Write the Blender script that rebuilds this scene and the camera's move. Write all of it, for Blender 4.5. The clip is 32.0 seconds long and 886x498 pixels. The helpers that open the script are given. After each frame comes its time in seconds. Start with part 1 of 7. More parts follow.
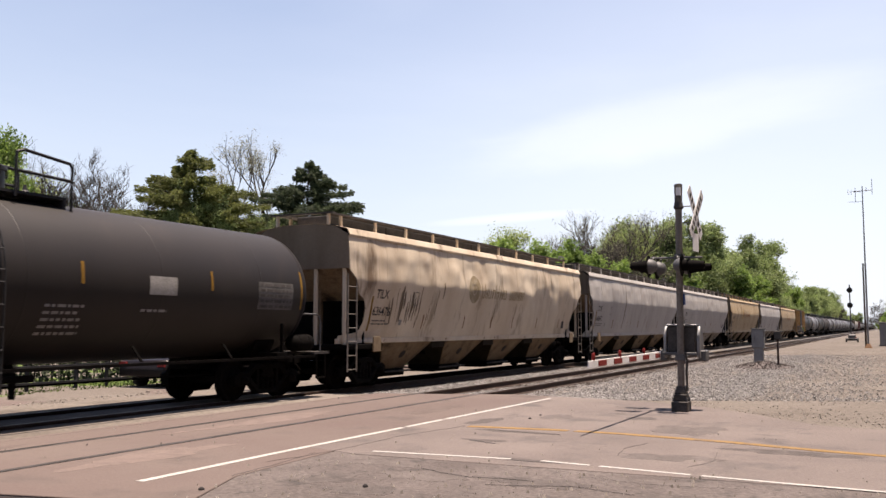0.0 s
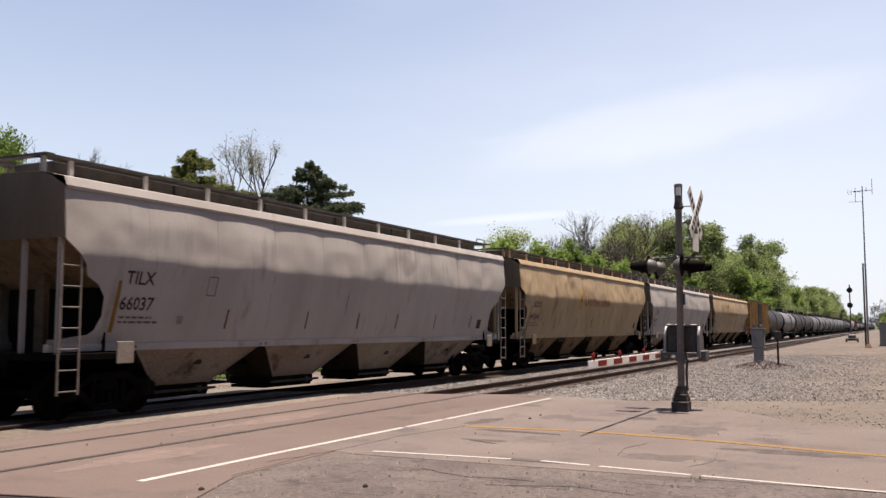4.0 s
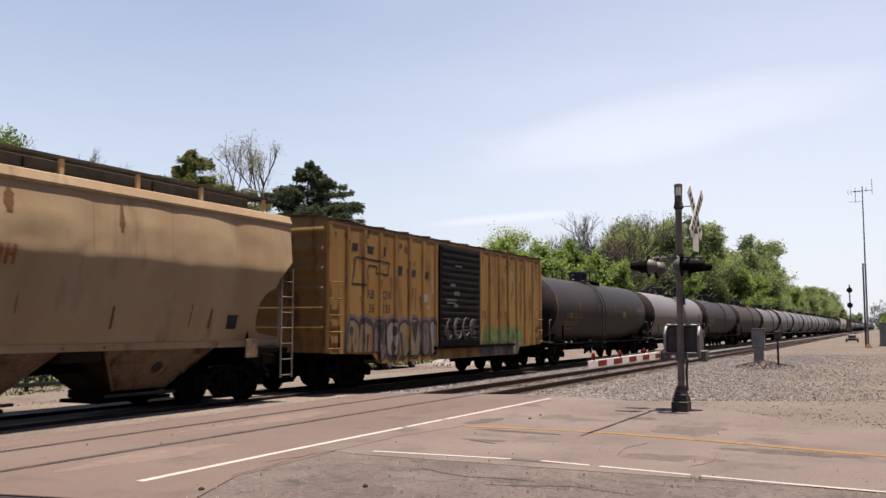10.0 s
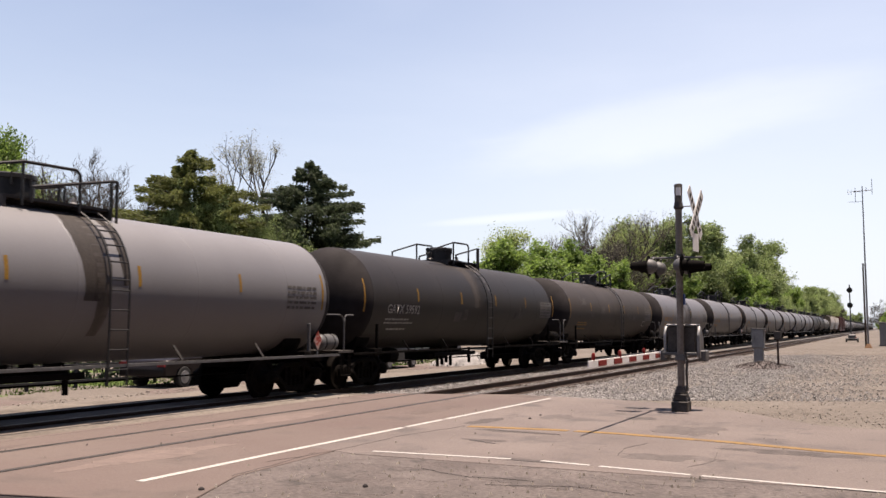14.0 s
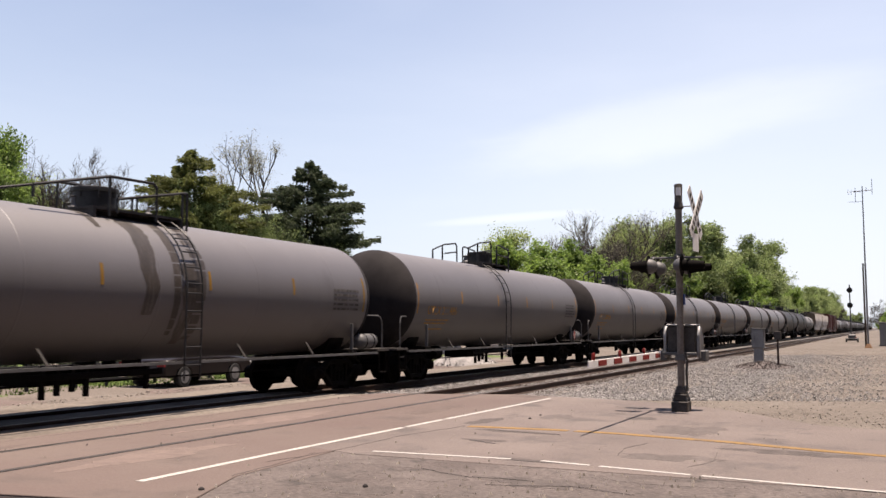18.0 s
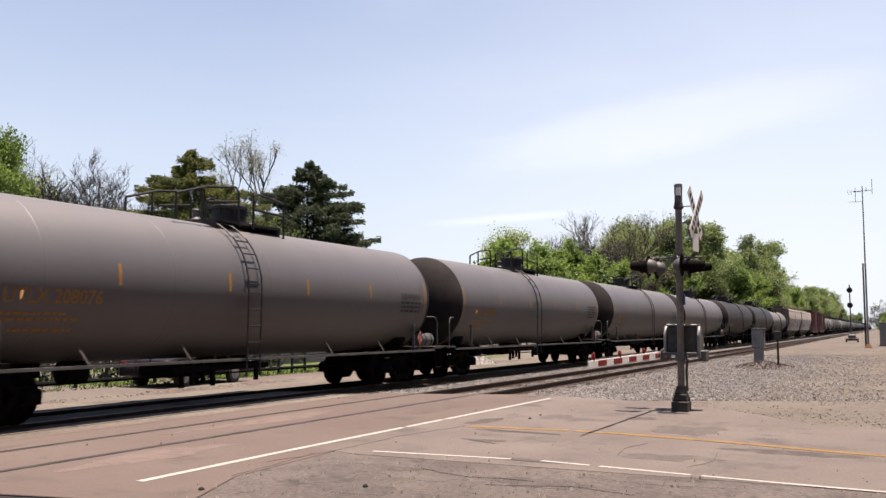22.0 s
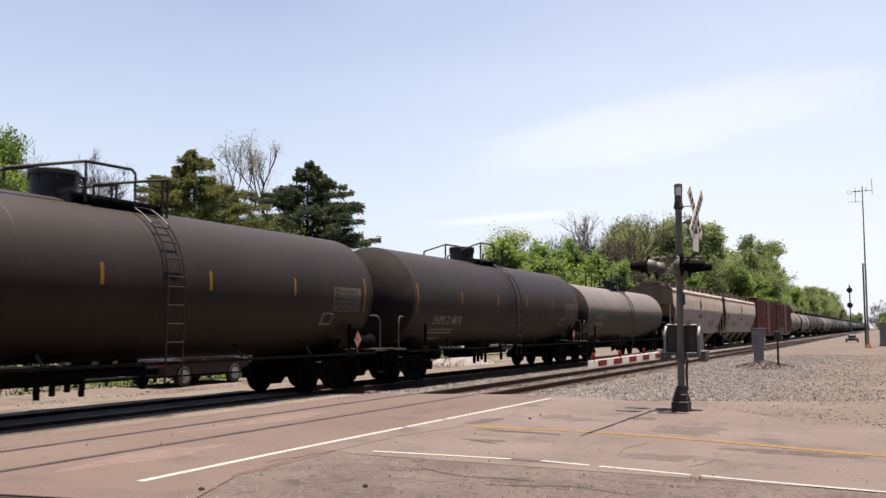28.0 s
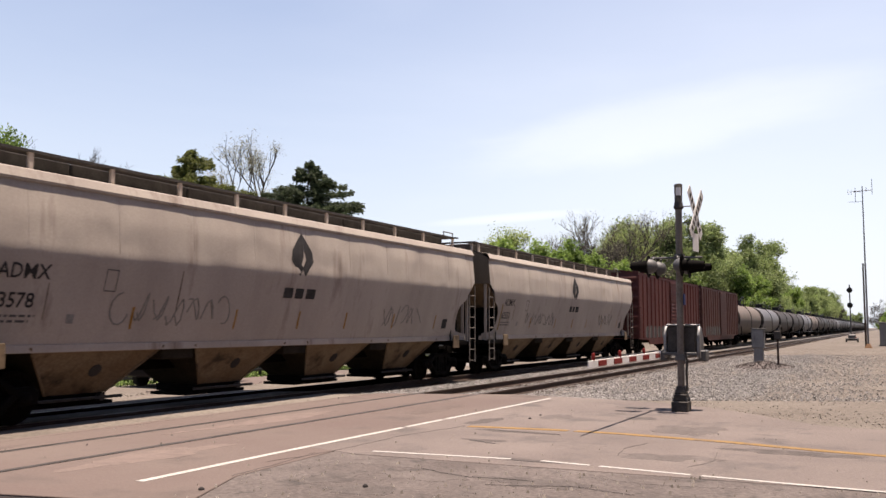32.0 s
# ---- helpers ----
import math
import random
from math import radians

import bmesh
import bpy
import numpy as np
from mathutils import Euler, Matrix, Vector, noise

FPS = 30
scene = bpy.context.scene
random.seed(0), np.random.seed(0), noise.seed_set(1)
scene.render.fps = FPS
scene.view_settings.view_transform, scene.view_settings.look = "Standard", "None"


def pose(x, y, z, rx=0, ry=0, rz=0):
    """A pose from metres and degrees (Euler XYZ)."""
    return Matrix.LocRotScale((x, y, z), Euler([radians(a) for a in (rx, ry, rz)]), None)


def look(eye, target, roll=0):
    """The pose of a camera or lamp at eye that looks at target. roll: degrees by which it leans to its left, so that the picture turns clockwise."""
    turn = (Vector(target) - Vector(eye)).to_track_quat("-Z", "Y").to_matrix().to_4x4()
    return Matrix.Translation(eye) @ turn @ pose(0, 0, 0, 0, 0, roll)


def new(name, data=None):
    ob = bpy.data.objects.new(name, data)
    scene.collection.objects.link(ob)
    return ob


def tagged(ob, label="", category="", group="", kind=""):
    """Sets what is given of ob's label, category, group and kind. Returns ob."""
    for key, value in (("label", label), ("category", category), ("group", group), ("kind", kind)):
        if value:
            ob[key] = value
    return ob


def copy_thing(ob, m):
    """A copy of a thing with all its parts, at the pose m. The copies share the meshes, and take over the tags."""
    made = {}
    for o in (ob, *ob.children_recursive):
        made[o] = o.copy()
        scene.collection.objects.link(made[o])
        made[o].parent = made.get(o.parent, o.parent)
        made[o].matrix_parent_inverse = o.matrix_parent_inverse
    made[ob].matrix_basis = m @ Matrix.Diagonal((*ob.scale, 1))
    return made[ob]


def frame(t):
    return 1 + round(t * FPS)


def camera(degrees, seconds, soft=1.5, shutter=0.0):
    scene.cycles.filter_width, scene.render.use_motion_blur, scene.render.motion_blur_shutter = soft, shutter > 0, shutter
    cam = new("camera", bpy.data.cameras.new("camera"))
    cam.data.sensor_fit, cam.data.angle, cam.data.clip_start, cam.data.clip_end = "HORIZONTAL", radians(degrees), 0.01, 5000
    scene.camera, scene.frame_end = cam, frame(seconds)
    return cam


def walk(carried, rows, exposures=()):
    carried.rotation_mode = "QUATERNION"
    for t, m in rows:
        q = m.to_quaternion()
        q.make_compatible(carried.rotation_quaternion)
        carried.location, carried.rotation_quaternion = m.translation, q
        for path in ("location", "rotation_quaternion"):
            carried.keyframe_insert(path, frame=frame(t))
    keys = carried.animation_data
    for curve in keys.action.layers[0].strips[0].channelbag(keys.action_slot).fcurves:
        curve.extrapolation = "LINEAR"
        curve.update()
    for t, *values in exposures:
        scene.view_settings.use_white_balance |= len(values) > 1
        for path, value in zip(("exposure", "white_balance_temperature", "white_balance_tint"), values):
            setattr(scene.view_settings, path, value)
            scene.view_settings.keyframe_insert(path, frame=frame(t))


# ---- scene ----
# World: x runs along the tracks, y across them away from the camera, z up; rail top is z = 0.
cam = camera(52.2, 32.0, shutter=0.1)
EYE = Vector((0.0, 0.0, 1.65))
YAW, TILT = 26.135, 4.965
_aim = EYE + Vector((math.cos(radians(YAW)) * math.cos(radians(TILT)), math.sin(radians(YAW)) * math.cos(radians(TILT)), math.sin(radians(TILT))))
walk(cam, [(0.0, look(EYE, _aim)), (32.0, look(EYE, _aim))], exposures=[(t, e, 7450, 18) for t, e in ((0.0, 1.6), (1.0, 1.52), (3.0, 1.47), (6.0, 1.47), (9.0, 1.4), (12.0, 1.46), (14.0, 1.53), (17.0, 1.55), (24.0, 1.52), (28.0, 1.53), (31.0, 1.56), (32.0, 1.57))])

# ---- light ----
TO_SUN = Vector((0.03, -0.12, 0.98)).normalized()
world = bpy.data.worlds.new("world")
scene.world = world
world.use_nodes = True
wn, wl = world.node_tree.nodes, world.node_tree.links
sky = wn.new("ShaderNodeTexSky")
sky.sky_type, sky.sun_disc = "NISHITA", False
sky.sun_elevation = math.asin(TO_SUN.z)
sky.sun_rotation = math.atan2(TO_SUN.x, TO_SUN.y)
sky.air_density, sky.dust_density, sky.ozone_density = 1.0, 0.6, 2.5
# thin high cirrus mixed into the sky
wc = wn.new("ShaderNodeTexCoord")
wm = wn.new("ShaderNodeMapping")
wm.inputs["Rotation"].default_value = (0.0, radians(-12), radians(20))
wm.inputs["Location"].default_value = (0.35, 0.6, 0.2)
wm.inputs["Scale"].default_value = (0.8, 1.3, 5.0)
wl.new(wc.outputs["Generated"], wm.inputs["Vector"])
wz = wn.new("ShaderNodeTexNoise")
wz.inputs["Scale"].default_value, wz.inputs["Detail"].default_value, wz.inputs["Roughness"].default_value = 1.3, 7.0, 0.55
wz.inputs["Distortion"].default_value = 0.6
wl.new(wm.outputs["Vector"], wz.inputs["Vector"])
wr = wn.new("ShaderNodeValToRGB")
wr.color_ramp.elements[0].position, wr.color_ramp.elements[1].position = 0.42, 0.85
wr.color_ramp.elements[0].color, wr.color_ramp.elements[1].color = (0.0, 0.0, 0.0, 1), (0.1, 0.1, 0.1, 1)
wl.new(wz.outputs["Fac"], wr.inputs["Fac"])
wx = wn.new("ShaderNodeMix")
wx.data_type = "RGBA"
wl.new(wr.outputs["Color"], wx.inputs["Factor"])
wv = wn.new("ShaderNodeVectorMath")
wv.operation = "MULTIPLY"
wv.inputs[1].default_value = (0.985, 0.955, 1.01)
wl.new(sky.outputs["Color"], wv.inputs[0])
wl.new(wv.outputs[0], wx.inputs["A"])
wx.inputs["B"].default_value = (8.0, 8.6, 9.4, 1)
# soft veils of cirrus: broad one over the line's far end, two thin streaks
def veil(source, yaw, height, long, tall, tilt, amount, rough):
    c = Vector((math.cos(radians(yaw)) * math.cos(radians(height)), math.sin(radians(yaw)) * math.cos(radians(height)), math.sin(radians(height))))
    side = Vector((math.sin(radians(yaw)), -math.cos(radians(yaw)), 0))
    rise = side.cross(c)
    a = side * math.cos(radians(tilt)) + rise * math.sin(radians(tilt))
    b = rise * math.cos(radians(tilt)) - side * math.sin(radians(tilt))
    sq = []
    for axis, width in ((a, long), (b, tall)):
        d = wn.new("ShaderNodeVectorMath")
        d.operation = "DOT_PRODUCT"
        wl.new(wc.outputs["Generated"], d.inputs[0])
        d.inputs[1].default_value = axis
        e = wn.new("ShaderNodeMath")
        e.operation = "DIVIDE"
        wl.new(d.outputs["Value"], e.inputs[0])
        e.inputs[1].default_value = width
        f = wn.new("ShaderNodeMath")
        f.operation = "POWER"
        wl.new(e.outputs[0], f.inputs[0])
        f.inputs[1].default_value = 2.0
        sq.append(f)
    add = wn.new("ShaderNodeMath")
    add.operation = "ADD"
    wl.new(sq[0].outputs[0], add.inputs[0])
    wl.new(sq[1].outputs[0], add.inputs[1])
    wob = wn.new("ShaderNodeMath")
    wob.operation = "MULTIPLY_ADD"
    wl.new(wz.outputs["Fac"], wob.inputs[0])
    wob.inputs[1].default_value = -rough
    wl.new(add.outputs[0], wob.inputs[2])
    fade = wn.new("ShaderNodeMapRange")
    fade.interpolation_type = "SMOOTHSTEP"
    fade.inputs["From Min"].default_value, fade.inputs["From Max"].default_value = 1.0 - rough * .5, -.2 - rough * .5
    fade.inputs["To Min"].default_value, fade.inputs["To Max"].default_value = 0.0, amount
    wl.new(wob.outputs[0], fade.inputs["Value"])
    m = wn.new("ShaderNodeMix")
    m.data_type = "RGBA"
    wl.new(fade.outputs["Result"], m.inputs["Factor"])
    wl.new(source, m.inputs["A"])
    m.inputs["B"].default_value = (7.6, 8.3, 9.2, 1)
    return m.outputs["Result"]
# pale haze towards the horizon
ws = wn.new("ShaderNodeSeparateXYZ")
wl.new(wc.outputs["Generated"], ws.inputs[0])
wh = wn.new("ShaderNodeValToRGB")
wh.color_ramp.elements[0].position, wh.color_ramp.elements[1].position = 0.0, 0.55
wh.color_ramp.elements[0].color, wh.color_ramp.elements[1].color = (0.9, 0.9, 0.9, 1), (0.0, 0.0, 0.0, 1)
wh.color_ramp.elements.new(0.2).color = (0.5, 0.5, 0.5, 1)
wl.new(ws.outputs["Z"], wh.inputs["Fac"])
wy = wn.new("ShaderNodeMix")
wy.data_type = "RGBA"
wl.new(wh.outputs["Color"], wy.inputs["Factor"])
wl.new(wx.outputs["Result"], wy.inputs["A"])
wy.inputs["B"].default_value = (4.0, 4.95, 6.0, 1)
sky_out = veil(wy.outputs["Result"], 2.0, 12.0, 0.6, 0.45, 0.0, 0.17, 0.3)
sky_out = veil(sky_out, 12.5, 12.6, 0.3, 0.04, 9.0, 0.13, 3.2)
sky_out = veil(sky_out, 22.0, 6.9, 0.11, 0.007, 4.0, 0.2, 1.2)
bg = wn["Background"]
bg.inputs["Strength"].default_value = 0.063
wl.new(sky_out, bg.inputs["Color"])
sun = new("sun", bpy.data.lights.new("sun", "SUN"))
sun.data.energy, sun.data.angle, sun.data.color = 5.0, radians(0.55), (1.0, 0.94, 0.86)
sun.matrix_basis = look(TO_SUN * 60, (0, 0, 0))

# ---- materials ----
def surf(name, c1, c2, rough=0.6, metal=0.0, scale=2.0, stretch=(1, 1, 1), fine=30.0, bump=0.15, fleck=0.25, c3=None, spots=0.55, spotscale=1.2, island=0.0, shift=True, sharp=0.3, spec=0.2, dusty=1.0, thru=0.0):
    """Painted or natural surface: broad blotches c1 to c2, fine grain, optional stains of c3, fine relief."""
    m = bpy.data.materials.new(name)
    m.use_nodes = True
    n, l = m.node_tree.nodes, m.node_tree.links
    bs = n["Principled BSDF"]
    tc = n.new("ShaderNodeTexCoord")
    vec = tc.outputs["Object"]
    if shift:
        oi = n.new("ShaderNodeObjectInfo")
        mul = n.new("ShaderNodeMath")
        mul.operation = "MULTIPLY"
        mul.inputs[1].default_value = 37.0
        l.new(oi.outputs["Random"], mul.inputs[0])
        add = n.new("ShaderNodeVectorMath")
        add.operation = "ADD"
        l.new(vec, add.inputs[0])
        l.new(mul.outputs[0], add.inputs[1])
        vec = add.outputs[0]
    mp = n.new("ShaderNodeMapping")
    mp.inputs["Scale"].default_value = stretch
    l.new(vec, mp.inputs["Vector"])
    big = n.new("ShaderNodeTexNoise")
    big.inputs["Scale"].default_value, big.inputs["Detail"].default_value, big.inputs["Roughness"].default_value = scale, 6.0, 0.6
    l.new(mp.outputs["Vector"], big.inputs["Vector"])
    ramp = n.new("ShaderNodeValToRGB")
    ramp.color_ramp.elements[0].position, ramp.color_ramp.elements[1].position = 0.5 - sharp / 2, 0.5 + sharp / 2
    ramp.color_ramp.elements[0].color, ramp.color_ramp.elements[1].color = (*c1, 1), (*c2, 1)
    l.new(big.outputs["Fac"], ramp.inputs["Fac"])
    col = ramp.outputs["Color"]
    if c3:
        sp = n.new("ShaderNodeTexNoise")
        sp.inputs["Scale"].default_value, sp.inputs["Detail"].default_value, sp.inputs["Roughness"].default_value = spotscale, 8.0, 0.65
        l.new(mp.outputs["Vector"], sp.inputs["Vector"])
        sr = n.new("ShaderNodeValToRGB")
        sr.color_ramp.elements[0].position, sr.color_ramp.elements[1].position = spots, spots + 0.14
        l.new(sp.outputs["Fac"], sr.inputs["Fac"])
        mx = n.new("ShaderNodeMix")
        mx.data_type = "RGBA"
        l.new(sr.outputs["Color"], mx.inputs["Factor"])
        l.new(col, mx.inputs["A"])
        mx.inputs["B"].default_value = (*c3, 1)
        col = mx.outputs["Result"]
    gr = n.new("ShaderNodeTexNoise")
    gr.inputs["Scale"].default_value, gr.inputs["Detail"].default_value = fine, 4.0
    l.new(vec, gr.inputs["Vector"])
    mr = n.new("ShaderNodeMapRange")
    mr.inputs["From Min"].default_value, mr.inputs["From Max"].default_value = 0.25, 0.75
    mr.inputs["To Min"].default_value, mr.inputs["To Max"].default_value = 1 - fleck, 1 + fleck
    l.new(gr.outputs["Fac"], mr.inputs["Value"])
    val = mr.outputs["Result"]
    if island:
        ge = n.new("ShaderNodeNewGeometry")
        mi = n.new("ShaderNodeMapRange")
        mi.inputs["To Min"].default_value, mi.inputs["To Max"].default_value = 1 - island, 1 + island
        l.new(ge.outputs["Random Per Island"], mi.inputs["Value"])
        mm = n.new("ShaderNodeMath")
        mm.operation = "MULTIPLY"
        l.new(val, mm.inputs[0])
        l.new(mi.outputs["Result"], mm.inputs[1])
        val = mm.outputs[0]
    sc = n.new("ShaderNodeVectorMath")
    sc.operation = "SCALE"
    l.new(col, sc.inputs[0])
    l.new(val, sc.inputs["Scale"])
    l.new(sc.outputs[0], bs.inputs["Base Color"])
    bs.inputs["Roughness"].default_value, bs.inputs["Metallic"].default_value = rough, metal
    bs.inputs["Specular IOR Level"].default_value = spec
    bs.inputs["Diffuse Roughness"].default_value = dusty
    if bump:
        bp = n.new("ShaderNodeBump")
        bp.inputs["Strength"].default_value, bp.inputs["Distance"].default_value = bump, 0.02
        l.new(gr.outputs["Fac"], bp.inputs["Height"])
        l.new(bp.outputs["Normal"], bs.inputs["Normal"])
    if thru:
        tr = n.new("ShaderNodeBsdfTranslucent")
        l.new(sc.outputs[0], tr.inputs["Color"])
        ms = n.new("ShaderNodeMixShader")
        ms.inputs[0].default_value = thru
        l.new(bs.outputs[0], ms.inputs[1])
        l.new(tr.outputs[0], ms.inputs[2])
        l.new(ms.outputs[0], n["Material Output"].inputs["Surface"])
    return m

STREAK = (1.0, 1.0, 0.16)
M = dict(
    asphalt=surf("asphalt", (0.09903, 0.08181, 0.07683), (0.1282, 0.1067, 0.09903), 0.9, scale=0.35, fine=25, bump=0.5, fleck=0.16, c3=(0.07427, 0.06445, 0.06189), spots=0.53, spotscale=0.9, shift=False),
    shoulder=surf("shoulder", (0.06763, 0.05643, 0.05335), (0.09869, 0.08329, 0.07883), 0.95, scale=0.7, fine=18, bump=0.8, fleck=0.35, c3=(0.04045, 0.03599, 0.03472), spots=0.54, spotscale=2.5, shift=False),
    crossing=surf("crossing", (0.0903, 0.0676, 0.0618), (0.105, 0.0829, 0.0747), 0.9, scale=0.4, fine=30, bump=0.35, fleck=0.1, c3=(0.0722, 0.0571, 0.0525), spots=0.55, spotscale=0.8, shift=False),
    dirt=surf("dirt", (0.09333, 0.07878, 0.06817), (0.1321, 0.1151, 0.09988), 0.95, scale=0.12, fine=11, bump=0.9, fleck=0.4, c3=(0.06376, 0.05316, 0.04469), spots=0.54, spotscale=0.35, shift=False),
    ballast=surf("ballast", (0.075, 0.07, 0.066), (0.12, 0.113, 0.107), 0.95, scale=9.0, fine=22, bump=1.0, fleck=0.75, c3=(0.035, 0.032, 0.03), spots=0.56, spotscale=14.0, shift=False),
    stone=surf("stone", (0.1838, 0.1747, 0.1699), (0.3035, 0.2883, 0.2774), 0.9, scale=3.0, fine=40, bump=0.3, fleck=0.15, island=0.5, shift=False),
    grass=surf("grass", (0.045, 0.075, 0.0165), (0.075, 0.1125, 0.0225), 0.9, scale=1.5, fine=20, bump=0.6, fleck=0.3, shift=False),
    paint_white=surf("paint_white", (0.2652, 0.2544, 0.2387), (0.3183, 0.3075, 0.2917), 0.7, scale=4, fine=30, c3=(0.08243, 0.06895, 0.06365), spots=0.66, spotscale=2.2, shift=False),
    paint_yellow=surf("paint_yellow", (0.1656, 0.09526, 0.02865), (0.1912, 0.1143, 0.03825), 0.7, scale=4, fine=30, c3=(0.08273, 0.06376, 0.05415), spots=0.55, spotscale=1.3, shift=False),
    rail=surf("rail", (0.0476, 0.0308, 0.0252), (0.0672, 0.0448, 0.0364), 0.6, 0.4, scale=3, fine=40),
    railhead=surf("railhead", (0.115, 0.108, 0.104), (0.154, 0.147, 0.142), 0.35, 0.9, scale=3, fine=40),
    wood=surf("wood", (0.0363, 0.0259, 0.0207), (0.0622, 0.0466, 0.0363), 0.9, scale=3, stretch=(4, 1, 4), fine=30, bump=0.6),
    crack=surf("crack", (0.03, 0.027, 0.027), (0.054, 0.048, 0.048), 0.95, fine=30),
    beige=surf("beige", (0.326, 0.2325, 0.1359), (0.4238, 0.326, 0.2071), 0.6, scale=0.55, stretch=STREAK, fine=26, bump=0.08, fleck=0.07, c3=(0.2195, 0.1509, 0.09066), spots=0.555, spotscale=1.1, dusty=1.0),
    beige_dirty=surf("beige_dirty", (0.4876, 0.3951, 0.2926), (0.6248, 0.5419, 0.4271), 0.65, scale=0.55, stretch=STREAK, fine=26, bump=0.1, fleck=0.08, c3=(0.1984, 0.1408, 0.09404), spots=0.555, spotscale=1.3, dusty=1.0),
    greyhop=surf("greyhop", (0.3424, 0.3176, 0.2955), (0.4244, 0.4015, 0.3774), 0.6, scale=0.55, stretch=STREAK, fine=26, bump=0.08, fleck=0.06, c3=(0.2468, 0.2147, 0.1903), spots=0.57, spotscale=1.1, dusty=1.0),
    dustgrey=surf("dustgrey", (0.3481, 0.3011, 0.2637), (0.4399, 0.3881, 0.3387), 0.65, scale=0.6, stretch=STREAK, fine=26, bump=0.1, fleck=0.08, c3=(0.2183, 0.1699, 0.1421), spots=0.57, spotscale=1.2, dusty=1.0),
    under=surf("under", (0.1446, 0.09588, 0.05681), (0.197, 0.1446, 0.09418), 0.75, scale=1.2, fine=20, bump=0.15, c3=(0.04802, 0.03272, 0.02182), spots=0.53, spotscale=1.6),
    under_grey=surf("under_grey", (0.1953, 0.1627, 0.1357), (0.2479, 0.216, 0.1953), 0.75, scale=1.2, fine=20, bump=0.15, c3=(0.065, 0.04603, 0.03513), spots=0.55, spotscale=1.6),
    tankgrey=surf("tankgrey", (0.04781, 0.04388, 0.04739), (0.0583, 0.05409, 0.05842), 0.54, scale=0.5, stretch=(1, 1, 0.25), fine=26, bump=0.05, fleck=0.05, c3=(0.03848, 0.03486, 0.03635), spots=0.6, spotscale=1.0, spec=0.95, dusty=0.2),
    tankwhite=surf("tankwhite", (0.08293, 0.08048, 0.08531), (0.09492, 0.09293, 0.0985), 0.54, scale=0.5, stretch=(1, 1, 0.25), fine=26, bump=0.05, fleck=0.05, c3=(0.06008, 0.05574, 0.05908), spots=0.6, spotscale=1.0, spec=0.70, dusty=0.2),
    tankblack=surf("tankblack", (0.007851, 0.005687, 0.004629), (0.01153, 0.008482, 0.006882), 0.55, scale=0.5, stretch=(1, 1, 0.3), fine=26, bump=0.06, fleck=0.1, c3=(0.01729, 0.01214, 0.0093), spots=0.58, spotscale=1.0, spec=0.32, dusty=0.2),
    tankbrown=surf("tankbrown", (0.01856, 0.01326, 0.0104), (0.02601, 0.01908, 0.0151), 0.6, scale=0.5, stretch=(1, 1, 0.3), fine=26, bump=0.06, fleck=0.1, c3=(0.03719, 0.02826, 0.02269), spots=0.6, spotscale=0.8, spec=0.3, dusty=0.2),
    tanktan=surf("tanktan", (0.0832, 0.0616, 0.04928), (0.1232, 0.1016, 0.0864), 0.6, scale=0.8, stretch=(1, 1, 0.3), fine=26, bump=0.06, fleck=0.1, c3=(0.0308, 0.02464, 0.02152), spots=0.56, spotscale=0.8, spec=0.3, dusty=0.2),
    boxyellow=surf("boxyellow", (0.226, 0.1231, 0.0372), (0.2933, 0.171, 0.05952), 0.65, scale=0.8, stretch=STREAK, fine=26, bump=0.08, fleck=0.1, c3=(0.1129, 0.05481, 0.02489), spots=0.515, spotscale=2.2),
    boxred=surf("boxred", (0.06586, 0.01712, 0.01603), (0.09734, 0.02861, 0.02409), 0.65, scale=0.8, stretch=STREAK, fine=26, bump=0.08, fleck=0.1, c3=(0.04575, 0.02001, 0.01712), spots=0.6, spotscale=1.5),
    boxbrown=surf("boxbrown", (0.05949, 0.02426, 0.02059), (0.08698, 0.03635, 0.0298), 0.65, scale=0.8, stretch=STREAK, fine=26, bump=0.08, fleck=0.1, c3=(0.0412, 0.0202, 0.0183), spots=0.6, spotscale=1.5),
    doorblack=surf("doorblack", (0.0093, 0.0084, 0.0084), (0.0171, 0.01554, 0.01494), 0.6, scale=1.5, fine=26, bump=0.1, spec=0.08),
    # running gear and wheels: near-black, with the shade under the cars in the colour
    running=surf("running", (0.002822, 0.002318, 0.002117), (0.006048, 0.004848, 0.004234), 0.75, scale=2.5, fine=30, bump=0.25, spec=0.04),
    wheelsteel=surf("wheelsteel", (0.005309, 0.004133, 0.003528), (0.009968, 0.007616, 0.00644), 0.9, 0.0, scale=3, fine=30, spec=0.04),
    grating=surf("grating", (0.0385, 0.0346, 0.0327), (0.0654, 0.0596, 0.0558), 0.65, 0.2, scale=3, fine=30),
    galv=surf("galv", (0.1587, 0.1587, 0.1633), (0.2127, 0.2127, 0.2173), 0.5, 0.4, scale=2, fine=30, bump=0.06),
    dullalu=surf("dullalu", (0.077, 0.077, 0.0792), (0.115, 0.115, 0.118), 0.6, 0.3, scale=2, fine=30, bump=0.06),
    black=surf("black", (0.018, 0.018, 0.019), (0.03, 0.03, 0.031), 0.5, scale=2, fine=30, bump=0.05),
    white=surf("white", (0.62, 0.61, 0.6), (0.7, 0.69, 0.68), 0.55, scale=2, fine=30, bump=0.05, fleck=0.06),
    red=surf("red", (0.173, 0.0135, 0.0115), (0.212, 0.0192, 0.0154), 0.5, scale=2, fine=30, bump=0.05),
    blue=surf("blue", (0.0115, 0.0346, 0.135), (0.0192, 0.0462, 0.154), 0.5, fine=30),
